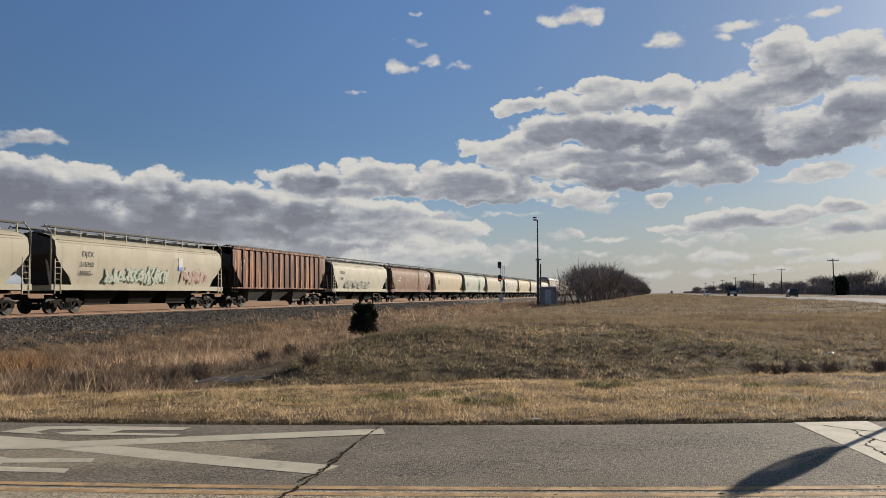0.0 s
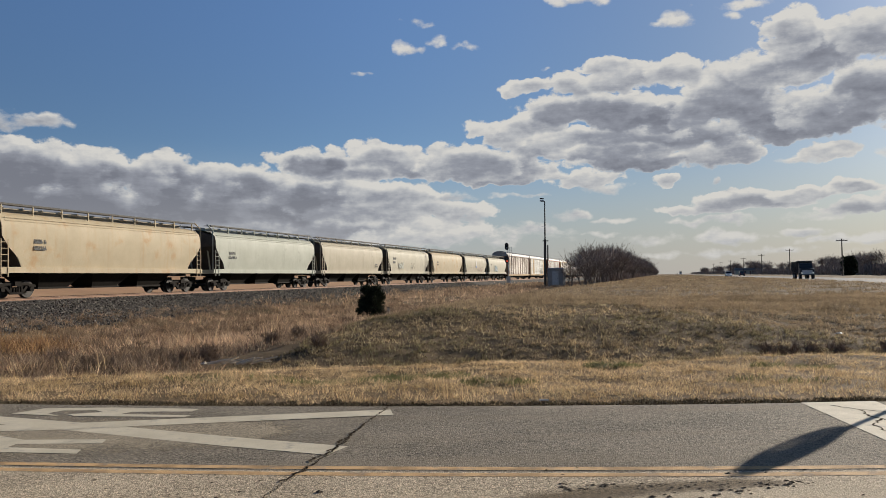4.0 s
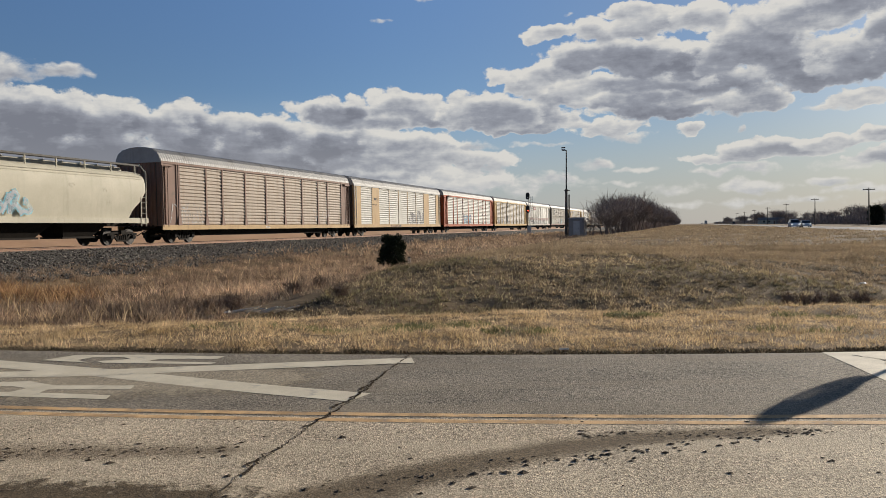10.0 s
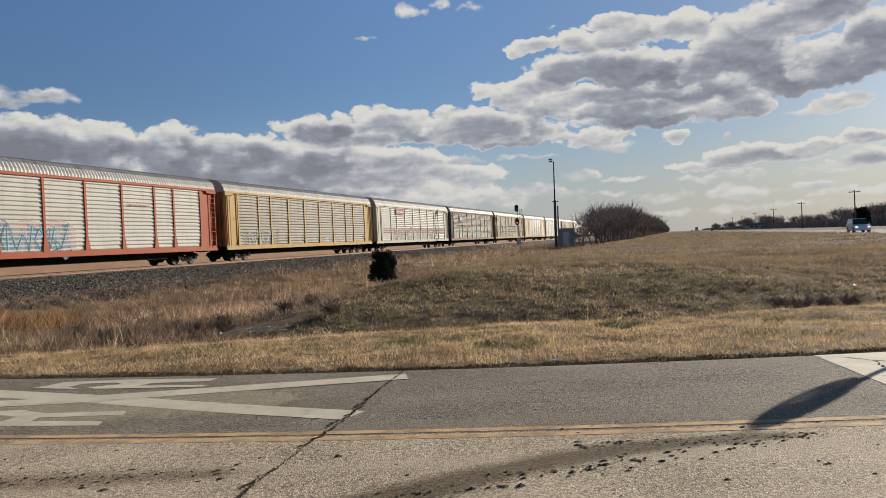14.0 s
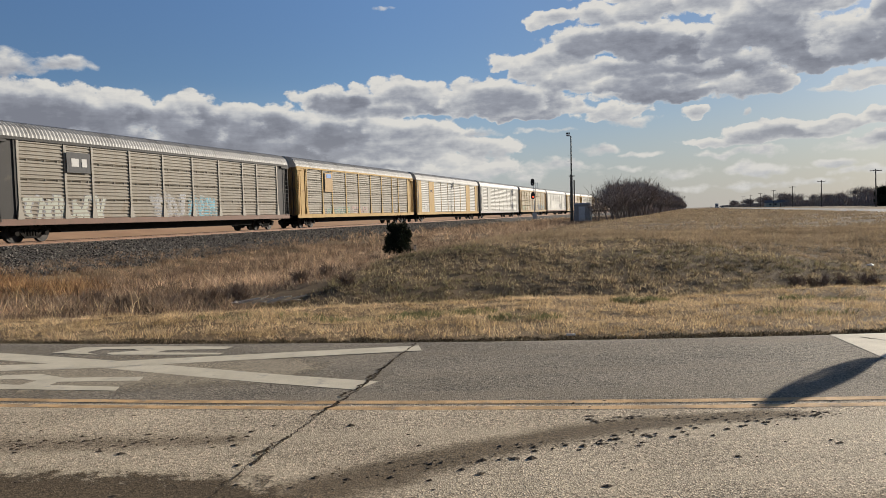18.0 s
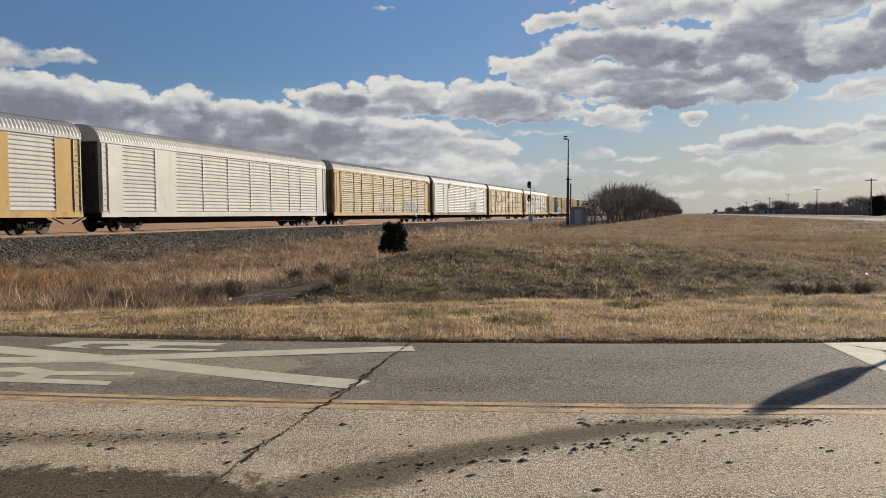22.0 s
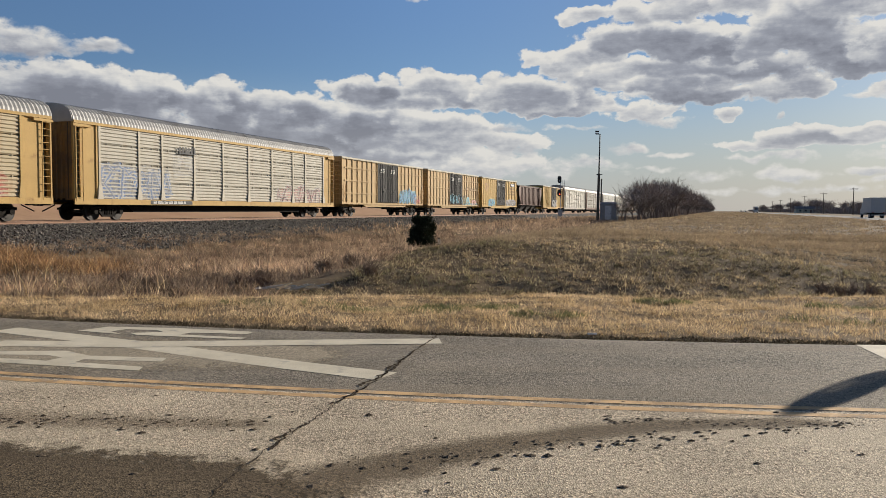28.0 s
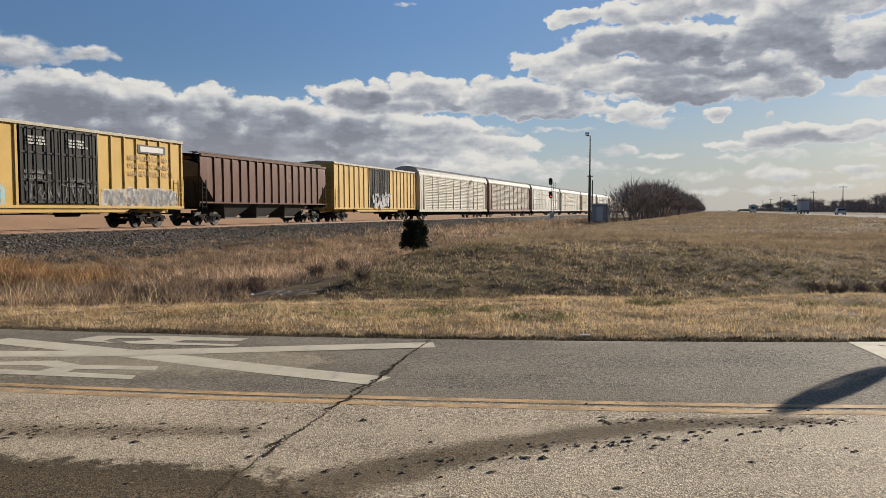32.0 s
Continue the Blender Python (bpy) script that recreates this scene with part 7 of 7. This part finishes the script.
for z in (12.92, 13.2):
    bm = bmesh.new()
    box(bm, -0.72, -0.16, -0.14, 0.14, z, z + 0.16)
    part("antenna", bm, black_paint if z > 13 else galvanised, mast)
for z in (9.1, 9.9):
    bm = bmesh.new()
    box(bm, -0.55, 0.0, -0.015, 0.015, z, z + 0.03)
    part("yagi_rod", bm, galvanised, mast)

hx, hy = 0.1445 * 118, 118.0
hut = thing("equipment_hut", "grey metal railway equipment hut", "hut", (hx, hy, land_z(hx, hy)), turn=-15)
bm = bmesh.new()
box(bm, -1.15, 1.15, -0.9, 0.9, 0.15, 2.55)
part("wall", bm, hut_paint, hut)
bm = bmesh.new()
frustum(bm, (-1.3, 1.3, -1.05, 1.05), (-1.1, 1.1, -0.5, 0.5), 2.55, 2.78)
part("roof", bm, hut_paint, hut)
bm = bmesh.new()
box(bm, -0.45, 0.45, -0.94, -0.90, 0.2, 2.25)
door = part("door", bm, galvanised, hut)
bm = bmesh.new()
box(bm, 0.30, 0.36, -1.0, -0.94, 1.1, 1.25)
part("handle", bm, black_paint, door)
for x in (-0.9, 0.9):
    bm = bmesh.new()
    box(bm, x - 0.15, x + 0.15, -0.8, 0.8, -0.1, 0.15)
    part("footing", bm, hut_paint, hut)
bm = bmesh.new()
box(bm, 1.15, 1.42, -0.4, 0.3, 1.1, 2.1)
part("meter_box", bm, white_panel, hut, "pale meter box")
bm = bmesh.new()
rod(bm, (1.3, 0, 0), (1.3, 0, 1.1), 0.05, 6)
part("conduit", bm, galvanised, hut)

sx, sy = 0.0848 * 142, 142.0
lens_red = bpy.data.materials.new("red_signal_lens")
lens_red.use_nodes = True
lr = lens_red.node_tree.nodes["Principled BSDF"]
lr.inputs["Base Color"].default_value = (0.6, 0.02, 0.01, 1)
lr.inputs["Emission Color"].default_value = (1.0, 0.08, 0.03, 1)
lr.inputs["Emission Strength"].default_value = 4.0
signal = thing("railway_signal", "two-headed black railway signal on a silver mast", "railway signal", (sx, sy, 0.55))
bm = bmesh.new()
rod(bm, (0, 0, 0), (0, 0, 6.7), 0.075, 10)
part("mast", bm, galvanised, signal)
bm = bmesh.new()
box(bm, -0.35, 0.35, -0.25, 0.25, 0.0, 1.1)
part("base_case", bm, galvanised, signal)
piece("ladder", cached("signal_ladder", m_ladder(6.2, 0.4, 16)), galvanised, signal, (0.5, 0.3, 0.2), turn=math.pi / 2)
for z in (4.1, 6.45):
    bm = bmesh.new()
    pts = [(0.34 * math.cos(2 * math.pi * k / 24), 0.34 * math.sin(2 * math.pi * k / 24) + math.copysign(0.28, math.sin(2 * math.pi * k / 24 + 1e-6))) for k in range(24)]
    rings = [[bm.verts.new((px - 0.22, yy, z + pz)) for px, pz in pts] for yy in (-0.16, -0.12)]
    for q in range(24):
        bm.faces.new((rings[0][q], rings[0][(q + 1) % 24], rings[1][(q + 1) % 24], rings[1][q]))
    bm.faces.new(rings[0])
    bm.faces.new(rings[1][::-1])
    head = part("signal_head", bm, black_paint, signal, "black oval target plate")
    for dz in (-0.25, 0.15):
        bm = bmesh.new()
        rod(bm, (-0.22, -0.15, z + dz), (-0.22, -0.42, z + dz + 0.02), 0.13, 12)
        part("hood", bm, black_paint, head)
    bm = bmesh.new()
    rod(bm, (-0.22, -0.425, z - 0.25), (-0.22, -0.435, z - 0.25), 0.09, 12)
    part("lens", bm, lens_red if z < 5 else galvanised, head, "lit red lens" if z < 5 else "unlit lens")

stake = thing("marker_post", "short pale marker post beside a bush", "post", (-2.2, 33.5, land_z(-2.2, 33.5) - 0.05))
bm = bmesh.new()
frustum(bm, (-0.06, 0.06, -0.04, 0.04), (-0.05, 0.05, -0.03, 0.03), 0, 0.56)
part("post", bm, pole_wood, stake)
bm = bmesh.new()
box(bm, -0.055, 0.055, -0.05, -0.045, 0.30, 0.52)
part("plate", bm, litter_white, stake)


def utility_pole(y):
    x = 45.0 + TRACK_B * y
    ob = thing("utility_pole", "wooden utility pole with one crossarm", "utility pole", (x, y, land_z(x, y) - 0.2), "poles along the highway", turn=-15)
    bm = bmesh.new()
    rod(bm, (0, 0, 0), (0, 0, 9.4), 0.19, 8, 0.12)
    part("pole", bm, pole_wood, ob)
    bm = bmesh.new()
    box(bm, -1.3, 1.3, -0.12, 0.0, 8.85, 9.02)
    part("crossarm", bm, pole_wood, ob)
    for px in (-1.2, -0.45, 0.45, 1.2):
        bm = bmesh.new()
        rod(bm, (px, -0.06, 9.02), (px, -0.06, 9.2), 0.06, 6, 0.04)
        part("insulator", bm, galvanised, ob)


for yy in (197, 277, 354, 432, 512, 592, 675):
    utility_pole(yy)

# low house behind the far trees
house = thing("ranch_house", "low pale house among far bare trees", "house", (54 + TRACK_B * 500, 500, land_z(54 + TRACK_B * 500, 500)), turn=-10)
bm = bmesh.new()
box(bm, -7, 7, -3.5, 3.5, 0, 2.6)
part("wall", bm, cream_b, house)
bm = bmesh.new()
prism(bm, [(-4.0, 2.55), (0, 4.1), (4.0, 2.55)], -7.5, 7.5)
part("roof", bm, far_asphalt, house, "grey shingle roof")
for px in (-4.5, -1.5, 4.0):
    bm = bmesh.new()
    box(bm, px - 0.6, px + 0.6, -3.55, -3.48, 1.0, 2.1)
    part("window", bm, black_paint, house)
bm = bmesh.new()
box(bm, 1.0, 1.9, -3.55, -3.48, 0.0, 2.05)
part("door", bm, brown_frame, house)

# highway beyond the bank
hw_verts, hw_faces = [], []
ys = [-700 + 50 * k for k in range(60)]
for y in ys:
    for c in (20.6, 21.4, 24.5, 28.6, 31.0, 32.6, 33.6):
        hw_verts.append((c + TRACK_B * y, y, HIGHWAY_Z))
for i in range(len(ys) - 1):
    for k in range(6):
        hw_faces.append((i * 7 + k, i * 7 + k + 1, (i + 1) * 7 + k + 1, (i + 1) * 7 + k))
highway = tagged(link("highway", mesh_of("highway", hw_verts, hw_faces), far_asphalt), "pale grey highway beyond the grassy bank", "road", kind="structure")
for c, m_line in ((20.9, worn_white), (28.45, worn_yellow), (28.75, worn_yellow), (32.7, worn_white)):
    bm = bmesh.new()
    q = [(c - 0.07 + TRACK_B * -700, -700), (c + 0.07 + TRACK_B * -700, -700), (c + 0.07 + TRACK_B * 2250, 2250), (c - 0.07 + TRACK_B * 2250, 2250)]
    bm.faces.new([bm.verts.new((a, b, HIGHWAY_Z + 0.006)) for a, b in q])
    part("lane_line", bm, m_line, highway)

# round warning sign on a post, whose shadow falls across the lane
sgx, sgy = 8.2, 12.38
road_sign = thing("railway_warning_sign", "round yellow railway warning sign on a steel post", "road sign", (sgx, sgy, land_z(sgx, sgy) - 0.05), turn=-18)
bm = bmesh.new()
box(bm, -0.03, 0.03, -0.035, 0.035, 0, 2.66)
part("post", bm, galvanised, road_sign)
bm = bmesh.new()
disc(bm, -0.045, -0.035, 0, 2.28, 0.43, 36)
plate = part("plate", bm, worn_yellow, road_sign, "round yellow plate with a black cross")
bm = bmesh.new()
for a in (45, -45):
    ca, sa = math.cos(radians(a)), math.sin(radians(a))
    o = [(ca * l - sa * w, 2.30 + sa * l + ca * w) for l, w in ((-0.35, -0.04), (0.35, -0.04), (0.35, 0.04), (-0.35, 0.04))]
    bm.faces.new([bm.verts.new((-0.048 - 0.001 * (a > 0), yy, zz)) for yy, zz in o])
part("cross", bm, black_mark, plate)

# ---- loose bits ----
def lump(bm, x, y, z, s, rng, flat_k=1.0):
    vs = []
    for q in ((1, 0, 0), (-1, 0, 0), (0, 1, 0), (0, -1, 0), (0.1, 0, 0.8), (0.7, 0.7, 0.2), (-0.7, -0.6, 0.3), (-0.6, 0.7, 0.15)):
        vs.append(bm.verts.new((x + q[0] * s * rng.uniform(0.6, 1.4), y + q[1] * s * rng.uniform(0.5, 1.1), z + q[2] * s * flat_k * rng.uniform(0.5, 1.0))))
    got = bmesh.ops.convex_hull(bm, input=vs)
    bmesh.ops.delete(bm, geom=[g for g in got["geom_unused"] if isinstance(g, bmesh.types.BMVert)], context="VERTS")


rng = random.Random(77)
bm = bmesh.new()
for k in range(460):
    t = rng.random()
    kind_k = rng.random()
    if kind_k < 0.42:
        x = 2.75 - 3.9 * t
        y = 6.30 - 0.33 * (2.75 - x) ** 1.05 + rng.gauss(0, 0.10)
        y = max(y, 4.5)
    elif kind_k < 0.80:
        x, y = rng.uniform(-4.6, -1.7), rng.gauss(5.95, 0.13)
    else:
        x, y = rng.uniform(-4, 4), rng.uniform(4.4, 6.9)
    lump(bm, x, y, 0.004, rng.choice((0.007, 0.010, 0.014, 0.019, 0.027)) * rng.uniform(0.7, 1.3), rng, 0.7)
for k in range(70):
    lump(bm, rng.uniform(0.9, 2.9), rng.gauss(6.27, 0.06), 0.004, rng.uniform(0.012, 0.030), rng, 0.5)
tagged(part("dirt_clods", bm, mud, None), "crumbs and clods of dried mud on the road", "dirt", kind="stuff")

bm = bmesh.new()
zd = land_z(-4.75, 19.0) + 0.15
for k in range(9):
    px, py, a = -4.75 + rng.uniform(-0.7, 0.6), 18.95 + rng.gauss(0, 0.10), rng.gauss(0.25, 0.5)
    l = rng.uniform(0.12, 0.32)
    rod(bm, (px - l * math.cos(a), py - l * math.sin(a), zd - 0.04), (px + l * math.cos(a), py + l * math.sin(a), zd + rng.uniform(-0.02, 0.10)), 0.038, 5, 0.015)
for k in range(26):
    t = rng.uniform(-0.9, 0.7)
    lump(bm, -4.75 + t, 18.95 + 0.2 * t + rng.gauss(0, 0.07), zd - 0.03, rng.uniform(0.03, 0.08), rng)
tagged(part("pale_debris", bm, litter_white, None), "pale broken branch and debris lying in the ditch", "debris", kind="stuff")
bm = bmesh.new()
for k in range(46):
    x = rng.uniform(2.0, 15.0)
    lump(bm, x, 19.2 + float(bend(x)) + rng.gauss(0, 0.25), land_z(x, 19.2 + float(bend(x))) + 0.04, rng.uniform(0.02, 0.06), rng)
tagged(part("ditch_stones", bm, litter_white, None), "pale stones along the ditch bottom", "stones", kind="stuff")
bm = bmesh.new()
lump(bm, 11.07, 22.3, land_z(11.07, 22.3) + 0.08, 0.14, rng)
tagged(part("litter_bag", bm, white_mark, None), "crumpled white litter on the bank", "litter")
bm = bmesh.new()
box(bm, 1.28, 1.40, 10.62, 10.66, 0.0, 0.02)
tagged(part("paper_scrap", bm, white_mark, None), "small white paper scrap at the pavement edge", "litter")

# ties under the rails: those near the view one by one, the rest joined
tie_me = cached("tie", m_box(-1.28, 1.28, -0.115, 0.115, 0.66, 0.885))
for k in range(190):
    tob = piece("tie", tie_me, tie_mat, track_bed)
    tob.matrix_basis = Matrix.Translation(on_track(14 + 0.55 * k)) @ pose(0, 0, 0, 0, 0, -math.degrees(TH))


# ---- vehicles on the highway ----
glass = surface("vehicle_glass", c3(0.015, 0.018, 0.02), c3(0.03, 0.035, 0.04), 2.0, 0.12, bump=0, spec=0.8)
tyre = surface("tyre_rubber", c3(0.012, 0.012, 0.012), c3(0.03, 0.03, 0.03), 8.0, 0.85, bump=0.1)
car_white = surface("white_car_paint", c3(0.62, 0.62, 0.62), c3(0.74, 0.74, 0.74), 1.0, 0.3, bump=0)
car_silver = surface("silver_car_paint", c3(0.36, 0.38, 0.41), c3(0.46, 0.48, 0.51), 1.0, 0.3, metal=0.4, bump=0)
car_dark = surface("dark_car_paint", c3(0.02, 0.022, 0.026), c3(0.045, 0.047, 0.052), 1.0, 0.3, bump=0)
truck_white = surface("white_trailer_skin", c3(0.40, 0.385, 0.36), c3(0.50, 0.485, 0.455), 0.8, 0.5, bump=0.03)
lamp_on = bpy.data.materials.new("lit_headlamp")
lamp_on.use_nodes = True
lp = lamp_on.node_tree.nodes["Principled BSDF"]
lp.inputs["Base Color"].default_value = (0.9, 0.9, 0.85, 1)
lp.inputs["Emission Color"].default_value = (1.0, 0.95, 0.85, 1)
lp.inputs["Emission Strength"].default_value = 0.8
tail_red = surface("red_tail_lamp", c3(0.30, 0.01, 0.01), c3(0.45, 0.03, 0.02), 4.0, 0.3, bump=0)


def wheel(parent, x, y, r, wide=0.24):
    bm = bmesh.new()
    disc(bm, x - wide / 2, x + wide / 2, y, r, r, 18)
    w = part("wheel", bm, tyre, parent)
    bm = bmesh.new()
    sx = 1 if x > 0 else -1
    disc(bm, x + sx * (wide / 2), x + sx * (wide / 2 + 0.01), y, r, r * 0.6, 14)
    part("rim", bm, galvanised, w)


def lamps_of(v, half, y_front, y_back, z):
    for sx in (-1, 1):
        bm = bmesh.new()
        box(bm, sx * half * 0.74 - 0.14, sx * half * 0.74 + 0.14, y_front - 0.02, y_front + 0.03, z, z + 0.15)
        part("headlight", bm, lamp_on, v, "lit headlight")
        bm = bmesh.new()
        box(bm, sx * half * 0.80 - 0.11, sx * half * 0.80 + 0.11, y_back - 0.03, y_back + 0.02, z + 0.1, z + 0.3)
        part("tail_light", bm, tail_red, v, "red tail light")


def passenger_car(name, label, body, length=4.7, high=1.5, suv=False):
    """A car heading to +y, on the ground at z = 0."""
    v = tagged(new(name), label, "car", "vehicles on the highway")
    h, w = length / 2, 0.92
    hood = 0.95 if not suv else 1.05
    o = [(-h, 0.35), (-h, hood), (-h + 0.25 if not suv else -h + 0.1, hood + 0.05), (h - 1.15, hood), (h - 0.15, hood - 0.16), (h, 0.62), (h, 0.30)]
    bm = bmesh.new()
    prism(bm, o, -w, w)
    bmesh.ops.bevel(bm, geom=bm.edges[:], offset=0.05, segments=1, affect="EDGES")
    part("body", bm, body, v)
    bm = bmesh.new()
    back = -h + (0.15 if suv else 0.75)
    frustum(bm, (-w + 0.04, w - 0.04, back, h - 1.05), (-w + 0.18, w - 0.18, back + (0.2 if suv else 0.5), h - 1.9), hood - 0.02, high - 0.05)
    cab = part("greenhouse", bm, glass, v, "dark window band")
    bm = bmesh.new()
    frustum(bm, (-w + 0.17, w - 0.17, back + 0.2, h - 1.88), (-w + 0.25, w - 0.25, back + 0.35, h - 2.0), high - 0.06, high)
    part("roof", bm, body, v)
    bm = bmesh.new()
    box(bm, -w + 0.06, w - 0.06, h - 0.02, h + 0.05, 0.32, 0.52)
    part("bumper", bm, body, v)
    for sx in (-1, 1):
        for y in (-h + 0.85, h - 0.9):
            wheel(v, sx * (w - 0.10), y, 0.34 if not suv else 0.38)
        bm = bmesh.new()
        box(bm, sx * (w + 0.06) - 0.08, sx * (w + 0.06) + 0.08, h - 1.55, h - 1.42, hood, hood + 0.14)
        part("mirror", bm, body, v)
    lamps_of(v, w, h, -h, 0.66)
    return v


def dump_truck():
    v = tagged(new("dump_truck"), "dark heavy dump truck with lit headlights", "truck", "vehicles on the highway")
    bm = bmesh.new()
    box(bm, -0.45, 0.45, -4.2, 3.9, 0.75, 1.0)
    part("chassis", bm, undergear, v)
    bm = bmesh.new()
    prism(bm, [(1.4, 0.75), (1.4, 2.75), (2.4, 2.75), (2.75, 1.85), (4.0, 1.65), (4.1, 0.65)], -1.1, 1.1)
    bmesh.ops.bevel(bm, geom=bm.edges[:], offset=0.06, segments=1, affect="EDGES")
    part("cab", bm, car_dark, v)
    bm = bmesh.new()
    frustum(bm, (-0.95, 0.95, 2.62, 2.80), (-0.9, 0.9, 2.42, 2.46), 1.9, 2.62)
    part("windscreen", bm, glass, v)
    bm = bmesh.new()
    frustum(bm, (-1.15, 1.15, -4.3, 1.1), (-1.25, 1.25, -4.5, 1.2), 1.05, 3.0)
    bed = part("dump_bed", bm, car_dark, v)
    for k in range(6):
        bm = bmesh.new()
        box(bm, 1.18, 1.30, -4.2 + k, -4.08 + k, 1.1, 3.0)
        part("bed_rib", bm, car_dark, bed)
    bm = bmesh.new()
    box(bm, -1.25, 1.25, 0.9, 2.1, 3.0, 3.12)
    part("cab_guard", bm, car_dark, v)
    bm = bmesh.new()
    box(bm, -0.8, 0.8, 4.08, 4.14, 0.8, 1.5)
    part("grille", bm, galvanised, v)
    for sx in (-1, 1):
        for y in (3.1, -1.9, -3.2):
            wheel(v, sx * 1.0, y, 0.52, 0.4)
    lamps_of(v, 1.1, 4.1, -4.5, 0.95)
    return v


def box_truck(name, label, skin):
    """A truck with a tall square van body."""
    v = tagged(new(name), label, "truck", "vehicles on the highway")
    bm = bmesh.new()
    box(bm, -0.45, 0.45, -6.4, 6.3, 0.7, 1.0)
    part("chassis", bm, undergear, v)
    bm = bmesh.new()
    box(bm, -1.25, 1.25, -6.5, 2.7, 1.05, 3.95)
    van = part("van_body", bm, skin, v)
    for z in (1.05, 3.88):
        bm = bmesh.new()
        box(bm, -1.28, 1.28, -6.53, 2.73, z, z + 0.08)
        part("edge_rail", bm, galvanised, van)
    for sx in (-1, 1):
        bm = bmesh.new()
        box(bm, min(0.02 * sx, 1.2 * sx), max(0.02 * sx, 1.2 * sx), -6.56, -6.5, 1.15, 3.85)
        part("rear_door", bm, skin, van)
    bm = bmesh.new()
    prism(bm, [(3.3, 0.7), (3.3, 3.0), (4.6, 3.0), (5.0, 2.0), (6.3, 1.7), (6.4, 0.6)], -1.15, 1.15)
    part("cab", bm, skin, v)
    bm = bmesh.new()
    frustum(bm, (-1.0, 1.0, 4.85, 5.05), (-0.95, 0.95, 4.55, 4.68), 2.05, 2.85)
    part("windscreen", bm, glass, v)
    bm = bmesh.new()
    box(bm, -1.2, 1.2, -6.6, -6.5, 0.5, 0.65)
    part("bumper", bm, galvanised, v)
    for sx in (-1, 1):
        for y in (5.2, -3.9, -5.1):
            wheel(v, sx * 1.0, y, 0.5, 0.4)
    lamps_of(v, 1.15, 6.35, -6.58, 0.9)
    return v


# vehicle, lane offset, way, distance and rate in lane offsets, turn of its heading
TRAFFIC = [
    (passenger_car("suv", "dark sport utility vehicle driving off", car_dark, 4.8, 1.78, True), 30.5, 1, 5.71, 1.03, 0),
    (dump_truck(), 25.0, -1, 10.07, -1.12, 180),
    (passenger_car("suv", "white utility vehicle with lit headlights", car_white, 4.8, 1.75, True), 22.8, -1, 14.79, -0.748, 180),
    (passenger_car("sedan", "silver sedan overtaking on the highway", car_silver, 4.8, 1.5), 26.4, -1, 15.03, -0.839, 180),
    (box_truck("box_truck", "distant pale truck with lit headlights", truck_white), 24.0, -1, 42.85, -0.765, 180),
    (passenger_car("sedan", "distant dark car on the highway", car_dark, 4.6, 1.48), 24.0, -1, 50.0, -0.73, 180),
    (box_truck("box_truck", "white box truck driving off along the highway", truck_white), 30.5, 1, -17.74, 0.827, 0),
    (passenger_car("sedan", "silver car driving off along the highway", car_silver, 4.7, 1.5), 30.5, 1, -21.25, 0.86, 0),
]


# ---- what moves ----
def train_gone(t):
    """How far the train has come along the track since the start."""
    k = t / 32
    return 19.468 * t - 17.14 * k * (1 - k)


def motions():
    for car, s in TRAIN:
        walk(car, [(t, Matrix.Translation(on_track(s - train_gone(t), 0, RAIL_Z)) @ pose(0, 0, 0, 0, 0, -math.degrees(TH))) for t in range(0, 33, 2)])
    for car, lane, heading, q0, rate, turn in TRAFFIC:
        rows_v = []
        for t in (0, 4, 8, 12, 16, 20, 24, 28, 32):
            y = lane * (q0 + rate * t)
            rows_v.append((t, pose(lane + TRACK_B * y, y, HIGHWAY_Z, 0, 0, turn - math.degrees(TH))))
        walk(car, rows_v)


motions()
